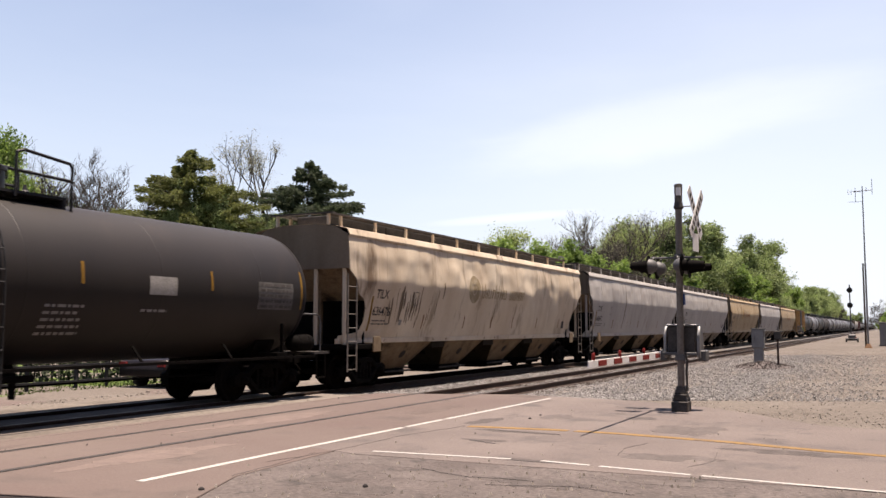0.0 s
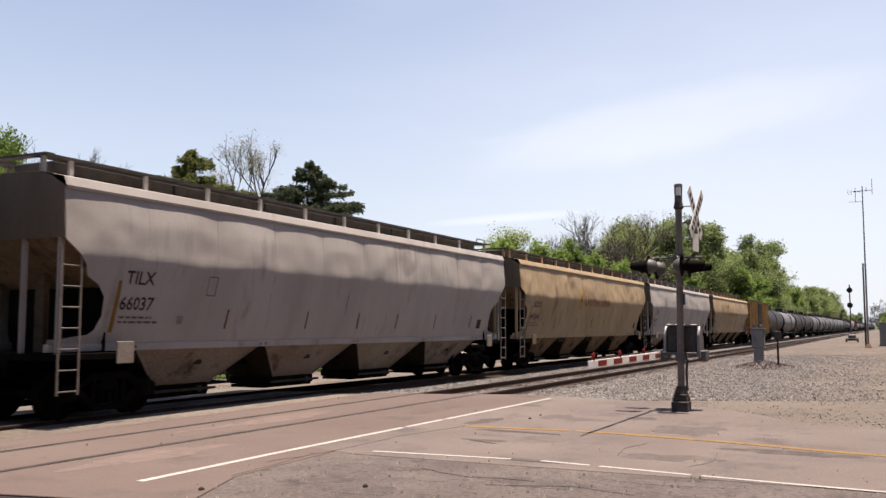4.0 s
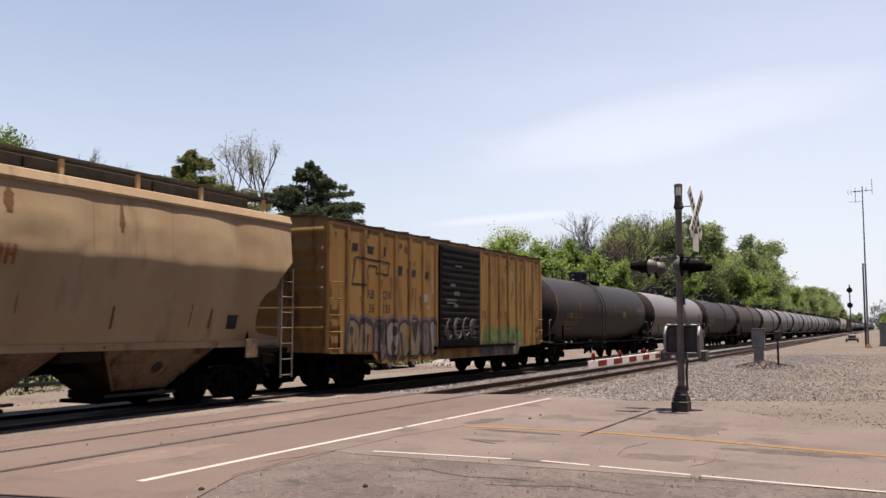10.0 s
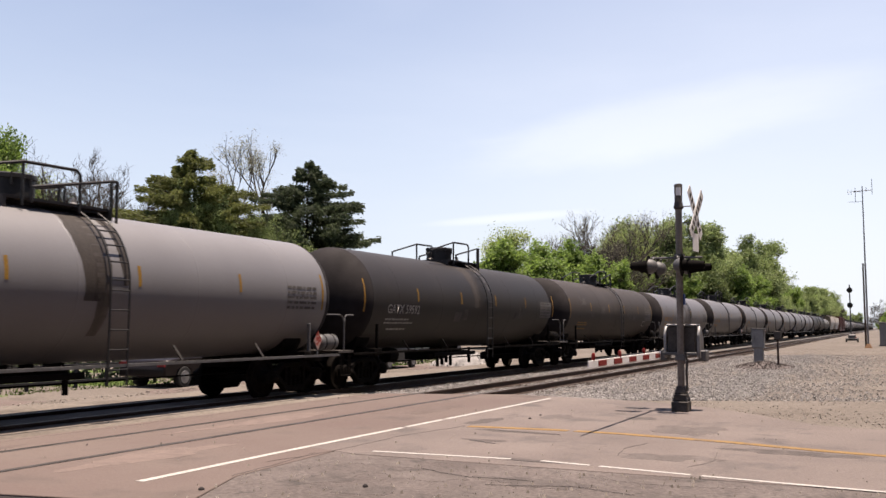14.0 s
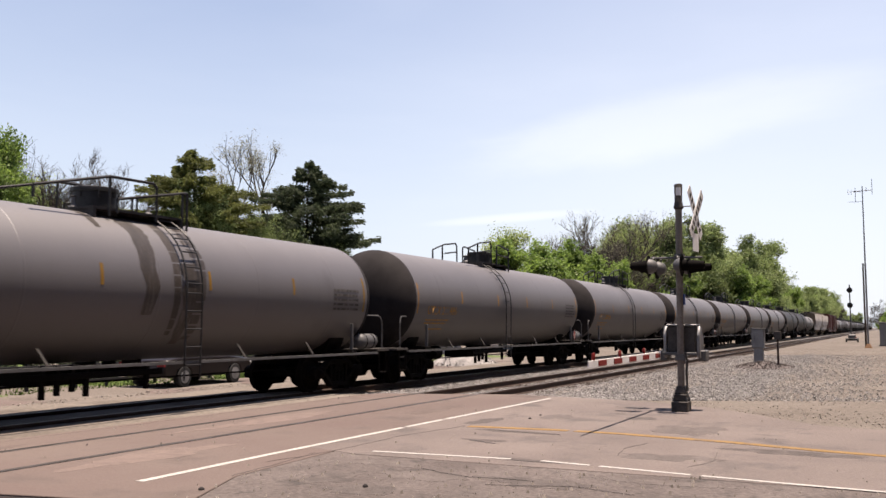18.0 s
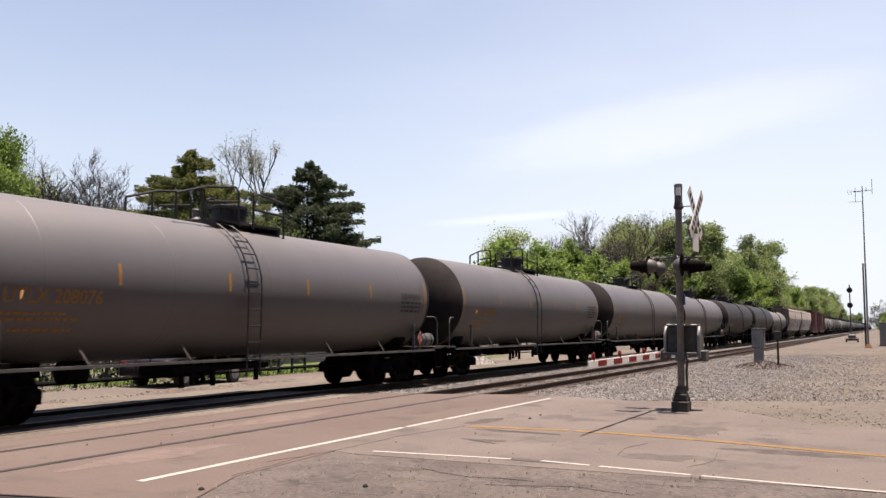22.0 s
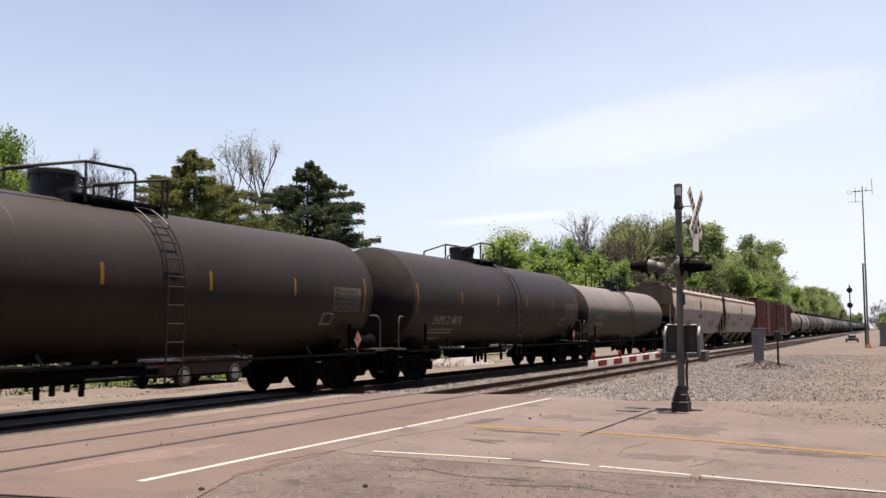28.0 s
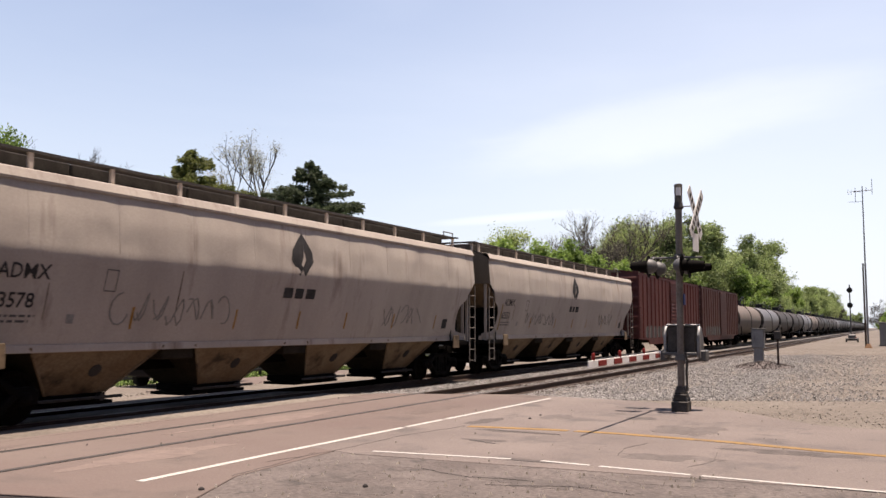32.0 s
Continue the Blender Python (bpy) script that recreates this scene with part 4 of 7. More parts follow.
M["dirtstreak"] = surf("dirtstreak", (0.08415, 0.06078, 0.04208), (0.1496, 0.1122, 0.07948), 0.8, scale=1.5, stretch=(2, 1, 0.3), fine=26, c3=(0.2244, 0.187, 0.1403), spots=0.54, spotscale=2.5)
def stain(car, x, z, w, h, seed, dent, mat="dirtstreak"):
    """A ragged run of dirt or rust down the side."""
    g, n = Geo(), 14
    rows = []
    for j in range(n + 1):
        t = j / n
        v = z + h * t
        k = w * (.25 + .75 * math.sin(math.pi * (.12 + .76 * t))) * (1 + .5 * noise.noise((t * 5, x * 3, seed)))
        o = .12 * w * noise.noise((t * 3, x, seed + 4))
        rows.append([(x + o + k * q, -(hop_side(x + o + k * q, v, seed, dent) + .005), v) for q in (-.5, 0, .5)])
    part("dirt_run", g.grid(rows), M[mat], car, "ragged brown dirt run")
M["beige_mark"] = surf("beige_mark", (0.255, 0.195, 0.12), (0.315, 0.2475, 0.15), 0.7, scale=3, fine=30, c3=(0.405, 0.345, 0.2625), spots=0.5, spotscale=3)

# ---- tank car ----
M["patchgrey"] = surf("patchgrey", (0.045, 0.04, 0.038), (0.08, 0.072, 0.068), 0.7, scale=3, fine=26, c3=(0.02, 0.018, 0.017), spots=0.54, spotscale=2.5)
TR, TZ = 1.5, 2.48
M["headgrime"] = surf("headgrime", (0.012, 0.0105, 0.01125), (0.02025, 0.018, 0.01875), 0.8, scale=1.5, fine=26, bump=0.06, fleck=0.1, spec=0.1, dusty=0.2)
def tank_y(z, x=0.0):
    return -math.sqrt(max(.01, TR * TR - (z - TZ) ** 2))

RAILS = dict(
    bent=[[(-2.4, .1), (-2.4, .32), (-.65, .72), (.5, .74), (.6, .66), (.6, -.05)], [(-.65, -.05), (-.65, .72)], [(-.45, .02), (-.45, .3), (1.4, .66), (1.5, .66), (1.5, -.3)], [(1.36, -.1), (1.36, .64)]],
    split=[[(-2.3, -.02), (-2.3, .52), (-1.35, .78), (-.35, .9), (-.25, .8), (-.22, 0)], [(-1.5, 0), (-1.5, .74)], [(-1.3, .45), (-.25, .58)], [(.3, 0), (.3, .78), (.45, .84), (1.45, .74), (1.5, .66), (1.5, -.22)], [(.34, .46), (1.48, .42)]],
    hoops=[[(-1.4, -.2), (-1.4, .78), (-.35, .82), (-.24, .7), (-.24, 0)], [(-1.3, -.15), (-1.3, .78)], [(.3, -.05), (.3, .68), (.4, .76), (1.4, .72), (1.4, -.25)], [(-1.35, .36), (-.24, .4)]],
    low=[[(-2.0, 0), (-2.0, .45), (-.6, .62), (-.5, 0)], [(-.2, .6), (.6, .46), (.66, .4), (.66, -.12)]])
def make_tank(paint, label, black=False, full=True, rails="split", radius=1.5, drum=.1, half=7.8, rung_x=-.73, shift=0.0, drum_r=.44):
    global TR, TZ
    TR, TZ = radius, .98 + radius
    k = half / 7.8
    car = thing("tank_car", label, "tank car", group="freight train cars")
    # elliptical heads with a rounded knuckle running into the straight shell
    depth = TR * .52
    head = [(-half - depth * math.sqrt(max(0.0, 1 - f ** 2.2)), f * TR) for f in (.012, .2, .38, .54, .68, .79, .87, .93, .965, .985, .997, 1.0)]
    for e in (-1, 1):
        part("tank_head", Geo().lathe(head, (0, 0, TZ), (-e, 0, 0), n=64), M["headgrime"], car, "dark grimy dished tank head", angle=60)
    prof = [(q * k, TR) for q in (-7.8, -6.2, -3.1, 0, 3.1, 6.2, 7.8)]
    part("tank_shell", Geo().lathe(prof, (0, 0, TZ), (1, 0, 0), n=72), M[paint], car, angle=60)
    for x in (-6.2, -3.1, 0.0, 3.1, 6.2):
        if full:
            part("weld_seam", Geo().lathe([(-.02, TR + .0005), (-.012, TR + .003), (.012, TR + .003), (.02, TR + .0005)], (x * k, 0, TZ), (1, 0, 0), n=64), M[paint], car)
    for s in (-1, 1):
        e = s * 7.0
        g = Geo()
        # saddle, stub sill, bolster
        sad = [(-.85, 1.0), (-1.0, 1.3), (-1.02, 1.66), (-.8, 1.46), (-.5, 1.3), (0, 1.22), (.5, 1.3), (.8, 1.46), (1.02, 1.66), (1.0, 1.3), (.85, 1.0)]
        n = len(sad)
        g.add([(e - .35, y, z) for y, z in sad] + [(e + .35, y, z) for y, z in sad], [(i, (i + 1) % n, n + (i + 1) % n, n + i) for i in range(n)] + [tuple(range(n)), tuple(range(2 * n - 1, n - 1, -1))])
        part("saddle", g, M["running"], car, bevel=.01)
        part("stub_sill", Geo().box(min(s * 5.2, s * 8.95), max(s * 5.2, s * 8.95), -.28, .28, .74, 1.22), M["running"], car, bevel=.01)
        part("end_platform", Geo().box(min(s * 8.3, s * 8.95), max(s * 8.3, s * 8.95), -1.5, 1.5, 1.0, 1.06), M["grating"], car)
        part("bolster_beam", Geo().box(e - .2, e + .2, -1.5, 1.5, .88, 1.08), M["running"], car, bevel=.01)
        for y in (-1, 1):
            g = Geo()
            r = .02
            a, b = s * 8.2, s * 8.85
            g.path([(s * 8.0, y * 1.3, 1.98), (s * 8.5, y * 1.4, 1.98), (s * 8.61, y * 1.42, 1.92), (s * 8.66, y * 1.43, 1.78), (s * 8.66, y * 1.43, 1.03)], r, n=6)
            part("hand_rail", g, M["dullalu"], car)
            g = Geo().path([(b - s * .05, y * 1.48, 1.0), (b - s * .05, y * 1.48, .42), (b - s * .42, y * 1.48, .42), (b - s * .42, y * 1.48, 1.0)], .022)
            part("sill_step", g, M["running"], car)
            g = Geo().box(min(s * 7.0, s * 7.0 + s * .05), max(s * 7.0, s * 7.0 + s * .05), min(y * 1.42, y * 1.5), max(y * 1.42, y * 1.5), 1.0, 1.75)
            part("stanchion", g, M["running" if black else "dullalu"], car, bevel=.008)
        part("coupler", COUPLER, None, car, at=pose(s * 8.62, 0, 0, 0, 0, 0 if s < 0 else 180))
        add_truck(car, e, full)
    for y in (-1, 1):
        g = Geo().box(-8.3, 8.3, min(y * 1.46, y * 1.53), max(y * 1.46, y * 1.53), .93, .985)
        part("side_rail", g, M["dullalu" if not black else "running"], car, "long thin side rail")
    # top platform, manway, fittings and railings
    top = TZ + TR
    p0, p1 = -1.0 + shift, 1.45 + shift
    g = Geo().box(p0, p1, -.66, .66, top + .02, top + .07)
    for x in (p0 + .05, p1 - .05):
        g.box(x - .03, x + .03, -.66, .66, top - .16, top + .03)
    part("top_platform", g, M["black" if black else "grating"], car)
    man = part("manway", Geo().lathe([(-.1, drum_r), (.42, drum_r), (.43, drum_r + .03), (.5, drum_r + .03), (.52, drum_r), (.54, .05)], (drum, 0, top), (0, 0, 1), n=28), M["black"], car, "round bolted manway housing")
    if full:
        for i in range(8):
            a = i * math.pi / 4 + .2
            part("swing_bolt", Geo().cyl((drum + (drum_r + .02) * math.cos(a), (drum_r + .02) * math.sin(a), top + .3), (drum + (drum_r + .02) * math.cos(a), (drum_r + .02) * math.sin(a), top + .52), .02, n=6), M["black"], man)
        g = Geo().lathe([(0, .12), (.1, .13), (.16, .08), (.3, .07), (.32, .1), (.36, .02)], (-.75, .1, top), (0, 0, 1), n=14)
        part("relief_valve", g, M["black" if black else "dullalu"], car)
        g = Geo().lathe([(0, .1), (.14, .1), (.18, .05), (.28, .03)], (.95, -.15, top), (0, 0, 1), n=12)
        part("vent_valve", g, M["black" if black else "dullalu"], car)
    for y in (-1, 1):
        for run in RAILS[rails]:
            part("platform_rail", Geo().path([(x + shift, y * .72, top - .05 + z) for x, z in run], .03), M["black"], car)
    # side ladder following the shell
    for y in (-1, 1):
        lad = thing_part("side_ladder", car)
        q = TR + .1
        pts = [(y * q * math.cos(radians(72 - i * 9)), TZ + q * math.sin(radians(72 - i * 9))) for i in range(9)] + [(y * q, TZ - .4), (y * (TR + .08), .6)]
        for x in (rung_x - .23, rung_x + .23):
            part("stile", Geo().path([(x, *p) for p in pts], .02, n=5), M["black"], lad)
        for i in range(11):
            a = radians(66 - i * 12.5)
            p = (y * q * math.cos(a), TZ + q * math.sin(a)) if i < 6 else (y * q, TZ - .1 - (i - 6) * .36)
            part("rung", rung_mesh(.46, .016, "black"), None, lad, at=pose(rung_x, *p))
    # underside: outlet, brake gear, brackets
    part("bottom_outlet", Geo().lathe([(0, .3), (.1, .3), (.12, .14), (.42, .14), (.44, .18), (.5, .18)], (.15, 0, 1.24), (0, 0, -1), n=16), M["running"], car)
    g = Geo().box(-.5, .8, -.1, .1, .78, .86)
    for x in (-.45, .75):
        g.box(x - .03, x + .03, -.25, .25, .76, 1.3)
    part("outlet_skid", g, M["running"], car)
    part("brake_cylinder", Geo().lathe([(0, .05), (.03, .22), (.5, .22), (.55, .1)], (-5.0, -.55, .82), (1, 0, 0), n=16), M["running"], car)
    tank = Geo().lathe([(0, .05), (.03, .13), (.08, .19), (.13, .205), (.72, .205), (.77, .19), (.82, .13), (.85, .05)], (7.55, -1.3, 1.28), (1, 0, 0), n=20)
    res = part("air_reservoir", tank, M["dullalu" if not black else "running"], car, "small cylindrical air reservoir")
    for x in (7.75, 8.12):
        part("reservoir_strap", Geo().lathe([(0, .212), (.04, .212)], (x, -1.3, 1.28), (1, 0, 0), n=16), M["running"], res)
    if full:
        for i, x in enumerate((-2.27, -1.95, -1.62, -1.3, .2)):
            part("side_bracket", Geo().box(x - .04, x + .04, -1.0, -.92, .4 + .05 * (i % 3), .98).box(x - .03, x + .03, -1.0, -.2, .8, .88), M["running"], car)
        part("gear_beam", Geo().box(-2.6, .6, -1.02, -.96, .72, .84).box(-2.2, -.9, -.6, .3, .6, .9), M["running"], car, bevel=.015)
        for x in (-5.2, -2.6, 2.6, 5.2):
            part("rail_bracket", Geo().hexa([(x - .03, -1.5, 1.0), (x + .03, -1.5, 1.0), (x + .03, -1.47, 1.0), (x - .03, -1.47, 1.0), (x - .15, -1.36, 1.3), (x - .09, -1.36, 1.3), (x - .09, -1.33, 1.3), (x - .15, -1.33, 1.3)]), M["running" if black else "grating"], car)
        part("brake_rod", Geo().cyl((-6, -.5, .62), (6, -.5, .62), .02, n=6), M["running"], car)
    return car

def tank_marks(car, mark, mat, seed, stripes=(-7.72, -4.6, -1.5, 1.41, 4.39, 7.6), smat="markyellow", panel="markdim", size=.36, mx=-6.95, mz=2.1):
    for i, x in enumerate(stripes):
        end = i in (0, len(stripes) - 1)
        placard(car, x, 2.08 if end else 2.42, .075, .9 if end else .4, tank_y, smat, "reflector_strip")
    if mark:
        lettering(car, mark, mx, mz, size, tank_y, mat)
    bars(car, mx, mz - .2, 1.9, 2, tank_y, mat, seed=seed)
    bars(car, mx + .3, mz - .48, 1.3, 1, tank_y, mat, seed=seed + 3)
    # panel of small print near the trailing end: dark print, on a pale sheet on dark cars
    sheet = panel != "patchgrey"
    if sheet:
        placard(car, 6.1, 2.06, 1.3, .62, tank_y, "markdim", "data_sheet", "pale worn data sheet")
    rnd = random.Random(seed)
    g = Geo()
    for r in range(5):
        x = 6.16
        while x < 7.3:
            w = rnd.uniform(.08, .3)
            z = 2.58 - r * .12
            g.grid([[(min(7.35, x + w * a), tank_y(z + .06 * b) - .009, z + .06 * b) for a in (0, 1)] for b in (0, 1)])
            x += w + .05
    tagged(part("data_panel", g, M["patchgrey"], car), kind="stuff")

# ---- boxcar ----
M["rustedge"] = surf("rustedge", (0.085, 0.042, 0.022), (0.14, 0.075, 0.036), 0.8, scale=1.2, stretch=(1, 1, 3), fine=30, c3=(0.17, 0.13, 0.1), spots=0.6, spotscale=2)
def make_boxcar(paint, length, ribs, label, door_x, door_w, door_mat, yellow=True, high=4.38):
    car = thing("box_car", label, "boxcar", group="freight train cars")
    L, W, Z0, Z1 = length / 2, 1.55, 1.02, high
    for s in (-1, 1):
        y = s * W
        n = ribs
        part("side_wall", Geo().box(-L, L, min(y, y - s * .06), max(y, y - s * .06), Z0, Z1), M[paint], car)
        for i in range(n + 1):
            x = -L + .05 + (2 * L - .1) * i / n
            if door_x - door_w / 2 - .1 < x < door_x + door_w / 2 + .1:
                continue
            h = .065
            g = Geo().hexa([(x - .1, y - s * .0, Z0 + .02), (x + .1, y, Z0 + .02), (x + .06, y + s * h, Z0 + .02), (x - .06, y + s * h, Z0 + .02), (x - .1, y, Z1 - .12), (x + .1, y, Z1 - .12), (x + .06, y + s * h, Z1 - .12), (x - .06, y + s * h, Z1 - .12)])
            part("side_post", g, M[paint], car)
        part("top_plate", Geo().box(-L, L, min(y, y + s * .012), max(y, y + s * .012), Z1 - .11, Z1 + .03), M["rustedge" if yellow else paint], car, bevel=.01)
        poly = [(-L, Z0 + .02), (-L, Z0 - .02), (-L + 2.3, Z0 - .1), (-L + 2.6, Z0 - .36), (L - 2.6, Z0 - .36), (L - 2.3, Z0 - .1), (L, Z0 - .02), (L, Z0 + .02)]
        part("side_sill", Geo().prism(poly, min(y, y - s * .05), max(y, y - s * .05)), M[paint], car)
        # door with horizontal ribs, tracks and locking bars
        d = part("door", Geo().box(door_x - door_w / 2, door_x + door_w / 2, min(y + s * .02, y + s * .09), max(y + s * .02, y + s * .09), Z0 + .05, Z1 - .14), M[door_mat], car, "sliding ribbed door" if not yellow else "black ribbed sliding door", bevel=.01)
        for k in range(15):
            z = Z0 + .2 + k * (Z1 - Z0 - .285) / 15
            part("door_rib", Geo().prism([(door_x - door_w / 2 + .06, z), (door_x + door_w / 2 - .06, z), (door_x + door_w / 2 - .06, z + .1), (door_x - door_w / 2 + .06, z + .1)], min(y + s * .085, y + s * .12), max(y + s * .085, y + s * .12)), M[door_mat], d, bevel=.012)
        part("door_track", Geo().box(door_x - door_w * .6, door_x + door_w * 1.55, min(y, y + s * .1), max(y, y + s * .1), Z0 - .04, Z0 + .05), M["running" if yellow else paint], car)
        for e in (-1, 1):
            a, b = sorted((e * (L - .02), e * (L - .55)))
            for k in range(5 if e * s > 0 else 4):
                part("grab_iron", Geo().path([(a, y, 1.12 + k * .42), (a, y + s * .1, 1.12 + k * .42), (b, y + s * .1, 1.12 + k * .42), (b, y, 1.12 + k * .42)], .016), M[paint], car)
            part("sill_step", Geo().path([(a + .05, y, 1.0), (a + .05, y, .45), (b - .05, y, .45), (b - .05, y, 1.0)], .022), M["running"], car)
    for s in (-1, 1):
        x = s * L
        g = Geo()
        rows = []
        for k in range(49):
            z = Z0 + (Z1 + .1 - Z0) * k / 48
            b = .09 * max(0, math.sin(k / 48 * math.pi * 14)) ** .7 if 2 < k < 47 else 0
            rows.append([(x + s * (b * (1 if abs(q) < 1.5 else 0) + .01), q, z) for q in (-1.55, -1.52, -1.45, 1.45, 1.52, 1.55)])
        part("end_wall", g.grid(rows), M[paint], car, angle=70)
        part("coupler", COUPLER, None, car, at=pose(s * (L + .12), 0, 0, 0, 0, 0 if s < 0 else 180))
    g = Geo().grid([[(x, y, z) for x in (-L - .02, L + .02)] for y, z in ((-1.57, Z1 + .03), (-1.2, Z1 + .1), (0, Z1 + .17), (1.2, Z1 + .1), (1.57, Z1 + .03))])
    k = int(length / 1.3)
    for i in range(k + 1):
        x = -L + 2 * L * i / k
        g.hexa([(x - .05, -1.57, Z1 + .02), (x + .05, -1.57, Z1 + .02), (x + .05, 0, Z1 + .16), (x - .05, 0, Z1 + .16), (x - .05, -1.57, Z1 + .07), (x + .05, -1.57, Z1 + .07), (x + .05, 0, Z1 + .22), (x - .05, 0, Z1 + .22)])
    part("roof", g, M["rustedge" if yellow else paint], car)
    part("floor", Geo().box(-L, L, -1.5, 1.5, .95, 1.04), M["running"], car)
    part("centre_sill", Geo().box(-L, L, -.25, .25, .7, 1.0), M["running"], car)
    for x in (-L + 1.75, L - 1.75):
        add_truck(car, x)
    return car

M["spraypale"] = surf("spraypale", (0.2, 0.185, 0.165), (0.26, 0.245, 0.22), 0.7, scale=3, fine=30)
# ---- make up of the train, from the leading car ----
HOPPER_X = dict(a=29.99, b=51.24, c=72.4, d=93.8, e=115.0, f=136.47, g=430.42, h=451.57)
def place(car, x0):
    car.matrix_basis = pose(x0, FAR_TRACK, 0)
    TRAIN.append((car, x0))
    return car

def tank_x(f, r):
    return (f + r) / 2 - 0.43

c = place(make_tank("tankblack", "dirty black tank car with white stencils", True, radius=1.49), tank_x(2.55, 18.95))
tank_marks(c, "", "markwhite", 1, stripes=(-7.75, -4.5, 1.1, 4.5, 7.72), panel="sheet")
placard(c, 2.75, 2.28, .75, .36, tank_y, "markwhite", "placard", "white warning sticker")
bars(c, .4, 2.0, 1.0, 5, tank_y, "markwhite", seed=9, pitch=.12)
bars(c, 2.6, 1.95, .8, 1, tank_y, "markwhite", seed=10)

HOPS = [("a", "beige_dirty", "under", "TILX", "636476", 1.6, "dented dirty cream covered hopper with rust stains"),
        ("b", "greyhop", "under", "TILX", "648692", 1.0, "light grey covered hopper with brown lower chutes"),
        ("c", "greyhop", "under_grey", "TILX", "66037", .9, "plain light grey covered hopper"),
        ("d", "beige", "under", "SOXX", "641546", 1.3, "tan covered hopper with a faded sun emblem"),
        ("e", "greyhop", "under_grey", "TILX", "66152", .9, "clean light grey covered hopper with grey chutes"),
        ("f", "beige", "under", "TILX", "639813", .8, "tan covered hopper with smeared orange lettering"),
        ("g", "dustgrey", "under", "ADMX", "63578", .5, "dusty grey covered hopper with a leaf emblem"),
        ("h", "dustgrey", "under", "ADMX", "63551", .5, "dusty grey covered hopper with faded marks")]
for i, (k, paint, und, mark, num, dent, lab) in enumerate(HOPS):
    c = place(make_hopper(paint, und, i + 1, dent, lab, k in "ce"), HOPPER_X[k])
    hopper_stencils(c, mark, num, i + 1, dent, "rust" if k not in "gh" else "markfaint")
    rnd = random.Random(i + 60)
    runs = dict(a=16, b=4, d=6, f=8).get(k, 2)
    for q in range(runs):
        x = rnd.uniform(-8.0, -4.6) if k == "a" and q < 14 else rnd.uniform(-8.6, 8.4)
        stain(c, x, rnd.uniform(1.62, 2.0), rnd.uniform(.025, .07 if k == "a" else .045), rnd.uniform(.3, 1.0), i + 1, dent, "dirtstreak" if k != "f" else "rust")
    if k == "a":
        for x, z, w, h in ((-6.9, 2.1, .1, .75), (-6.78, 2.2, .08, .5), (-6.25, 1.9, .13, .8), (-6.1, 1.85, .07, .7), (-6.55, 1.8, .1, .6), (-4.32, 2.55, .09, .5), (-5.95, 2.0, .08, .6)):
            stain(c, x, z, w, h, i + 1, dent)
    if k == "b":
        stain(c, -3.4, 1.6, .13, 2.4, i + 1, dent)
    if k == "f":
        for x, z, w, h in ((-2.9, 2.9, .3, .7), (-2.3, 3.3, .2, .5), (-6.2, 1.7, .3, .8), (2.2, 3.5, .2, .4), (4.6, 3.4, .12, .5)):
            stain(c, x, z, w, h, i + 1, dent, "rust")
    if k == "a":
        sun_logo(c, -2.0, i + 1, dent, bright=False)
    if k in "df":
        sun_logo(c, -2.26, i + 1, dent)
    if k in "gh":
        S = lambda z, x: -(hop_side(x, z, i + 1, dent) + .004)
        g = Geo()
        for sgn in (-1, 1):
            pts = [(0, .55), (.2, .36), (.42, .12), (.46, -.12), (.12, -.5)]
            inn = [(0, .3), (.06, .14), (.14, 0), (.14, -.1), (-.02, -.3)]
            g.grid([[(-.2 + sgn * a, S(3.36 + b, -.2 + sgn * a) - .005, 3.36 + b) for a, b in row] for row in (pts, inn)])
        g.grid([[(-.2 + a, S(3.36 + b, -.2 + a) - .006, 3.36 + b) for a, b in row] for row in ([(.02, .3), (.05, 0), (-.1, -.3)], [(-.1, .25), (-.16, 0), (-.2, -.2)])])
        part("leaf_emblem", g, M["markblack"], c)
        for q in range(3):
            x = -.82 + q * .46
            g = Geo().grid([[(x + u, S(2.34 + v, x + u) - .005, 2.34 + v) for u in (0, .18, .36)] for v in (0, .12, .24)])
            part("name_bar", g, M["markblack"], c)
        rnd = random.Random(i)
        for q in range(12):
            x = -5.7 + q * .48 if q < 7 else 4.2 + (q - 7) * .5
            w, h, z = rnd.uniform(.16, .24), rnd.uniform(.2, .32), rnd.uniform(1.95, 2.05)
            g = Geo()
            a0, f = rnd.uniform(0, 6), rnd.choice((1, 2, 2))
            pts = [(x + w * math.cos(a0 + .55 * j), z + h * math.sin(f * (a0 + .55 * j) + q)) for j in range(9)]
            g.path([(u, S(v, u) + .008, v) for u, v in pts], .02, n=4)
            part("scrawl_letter", g, M["spraypale"], c, "pale illegible scrawled graffiti letter")

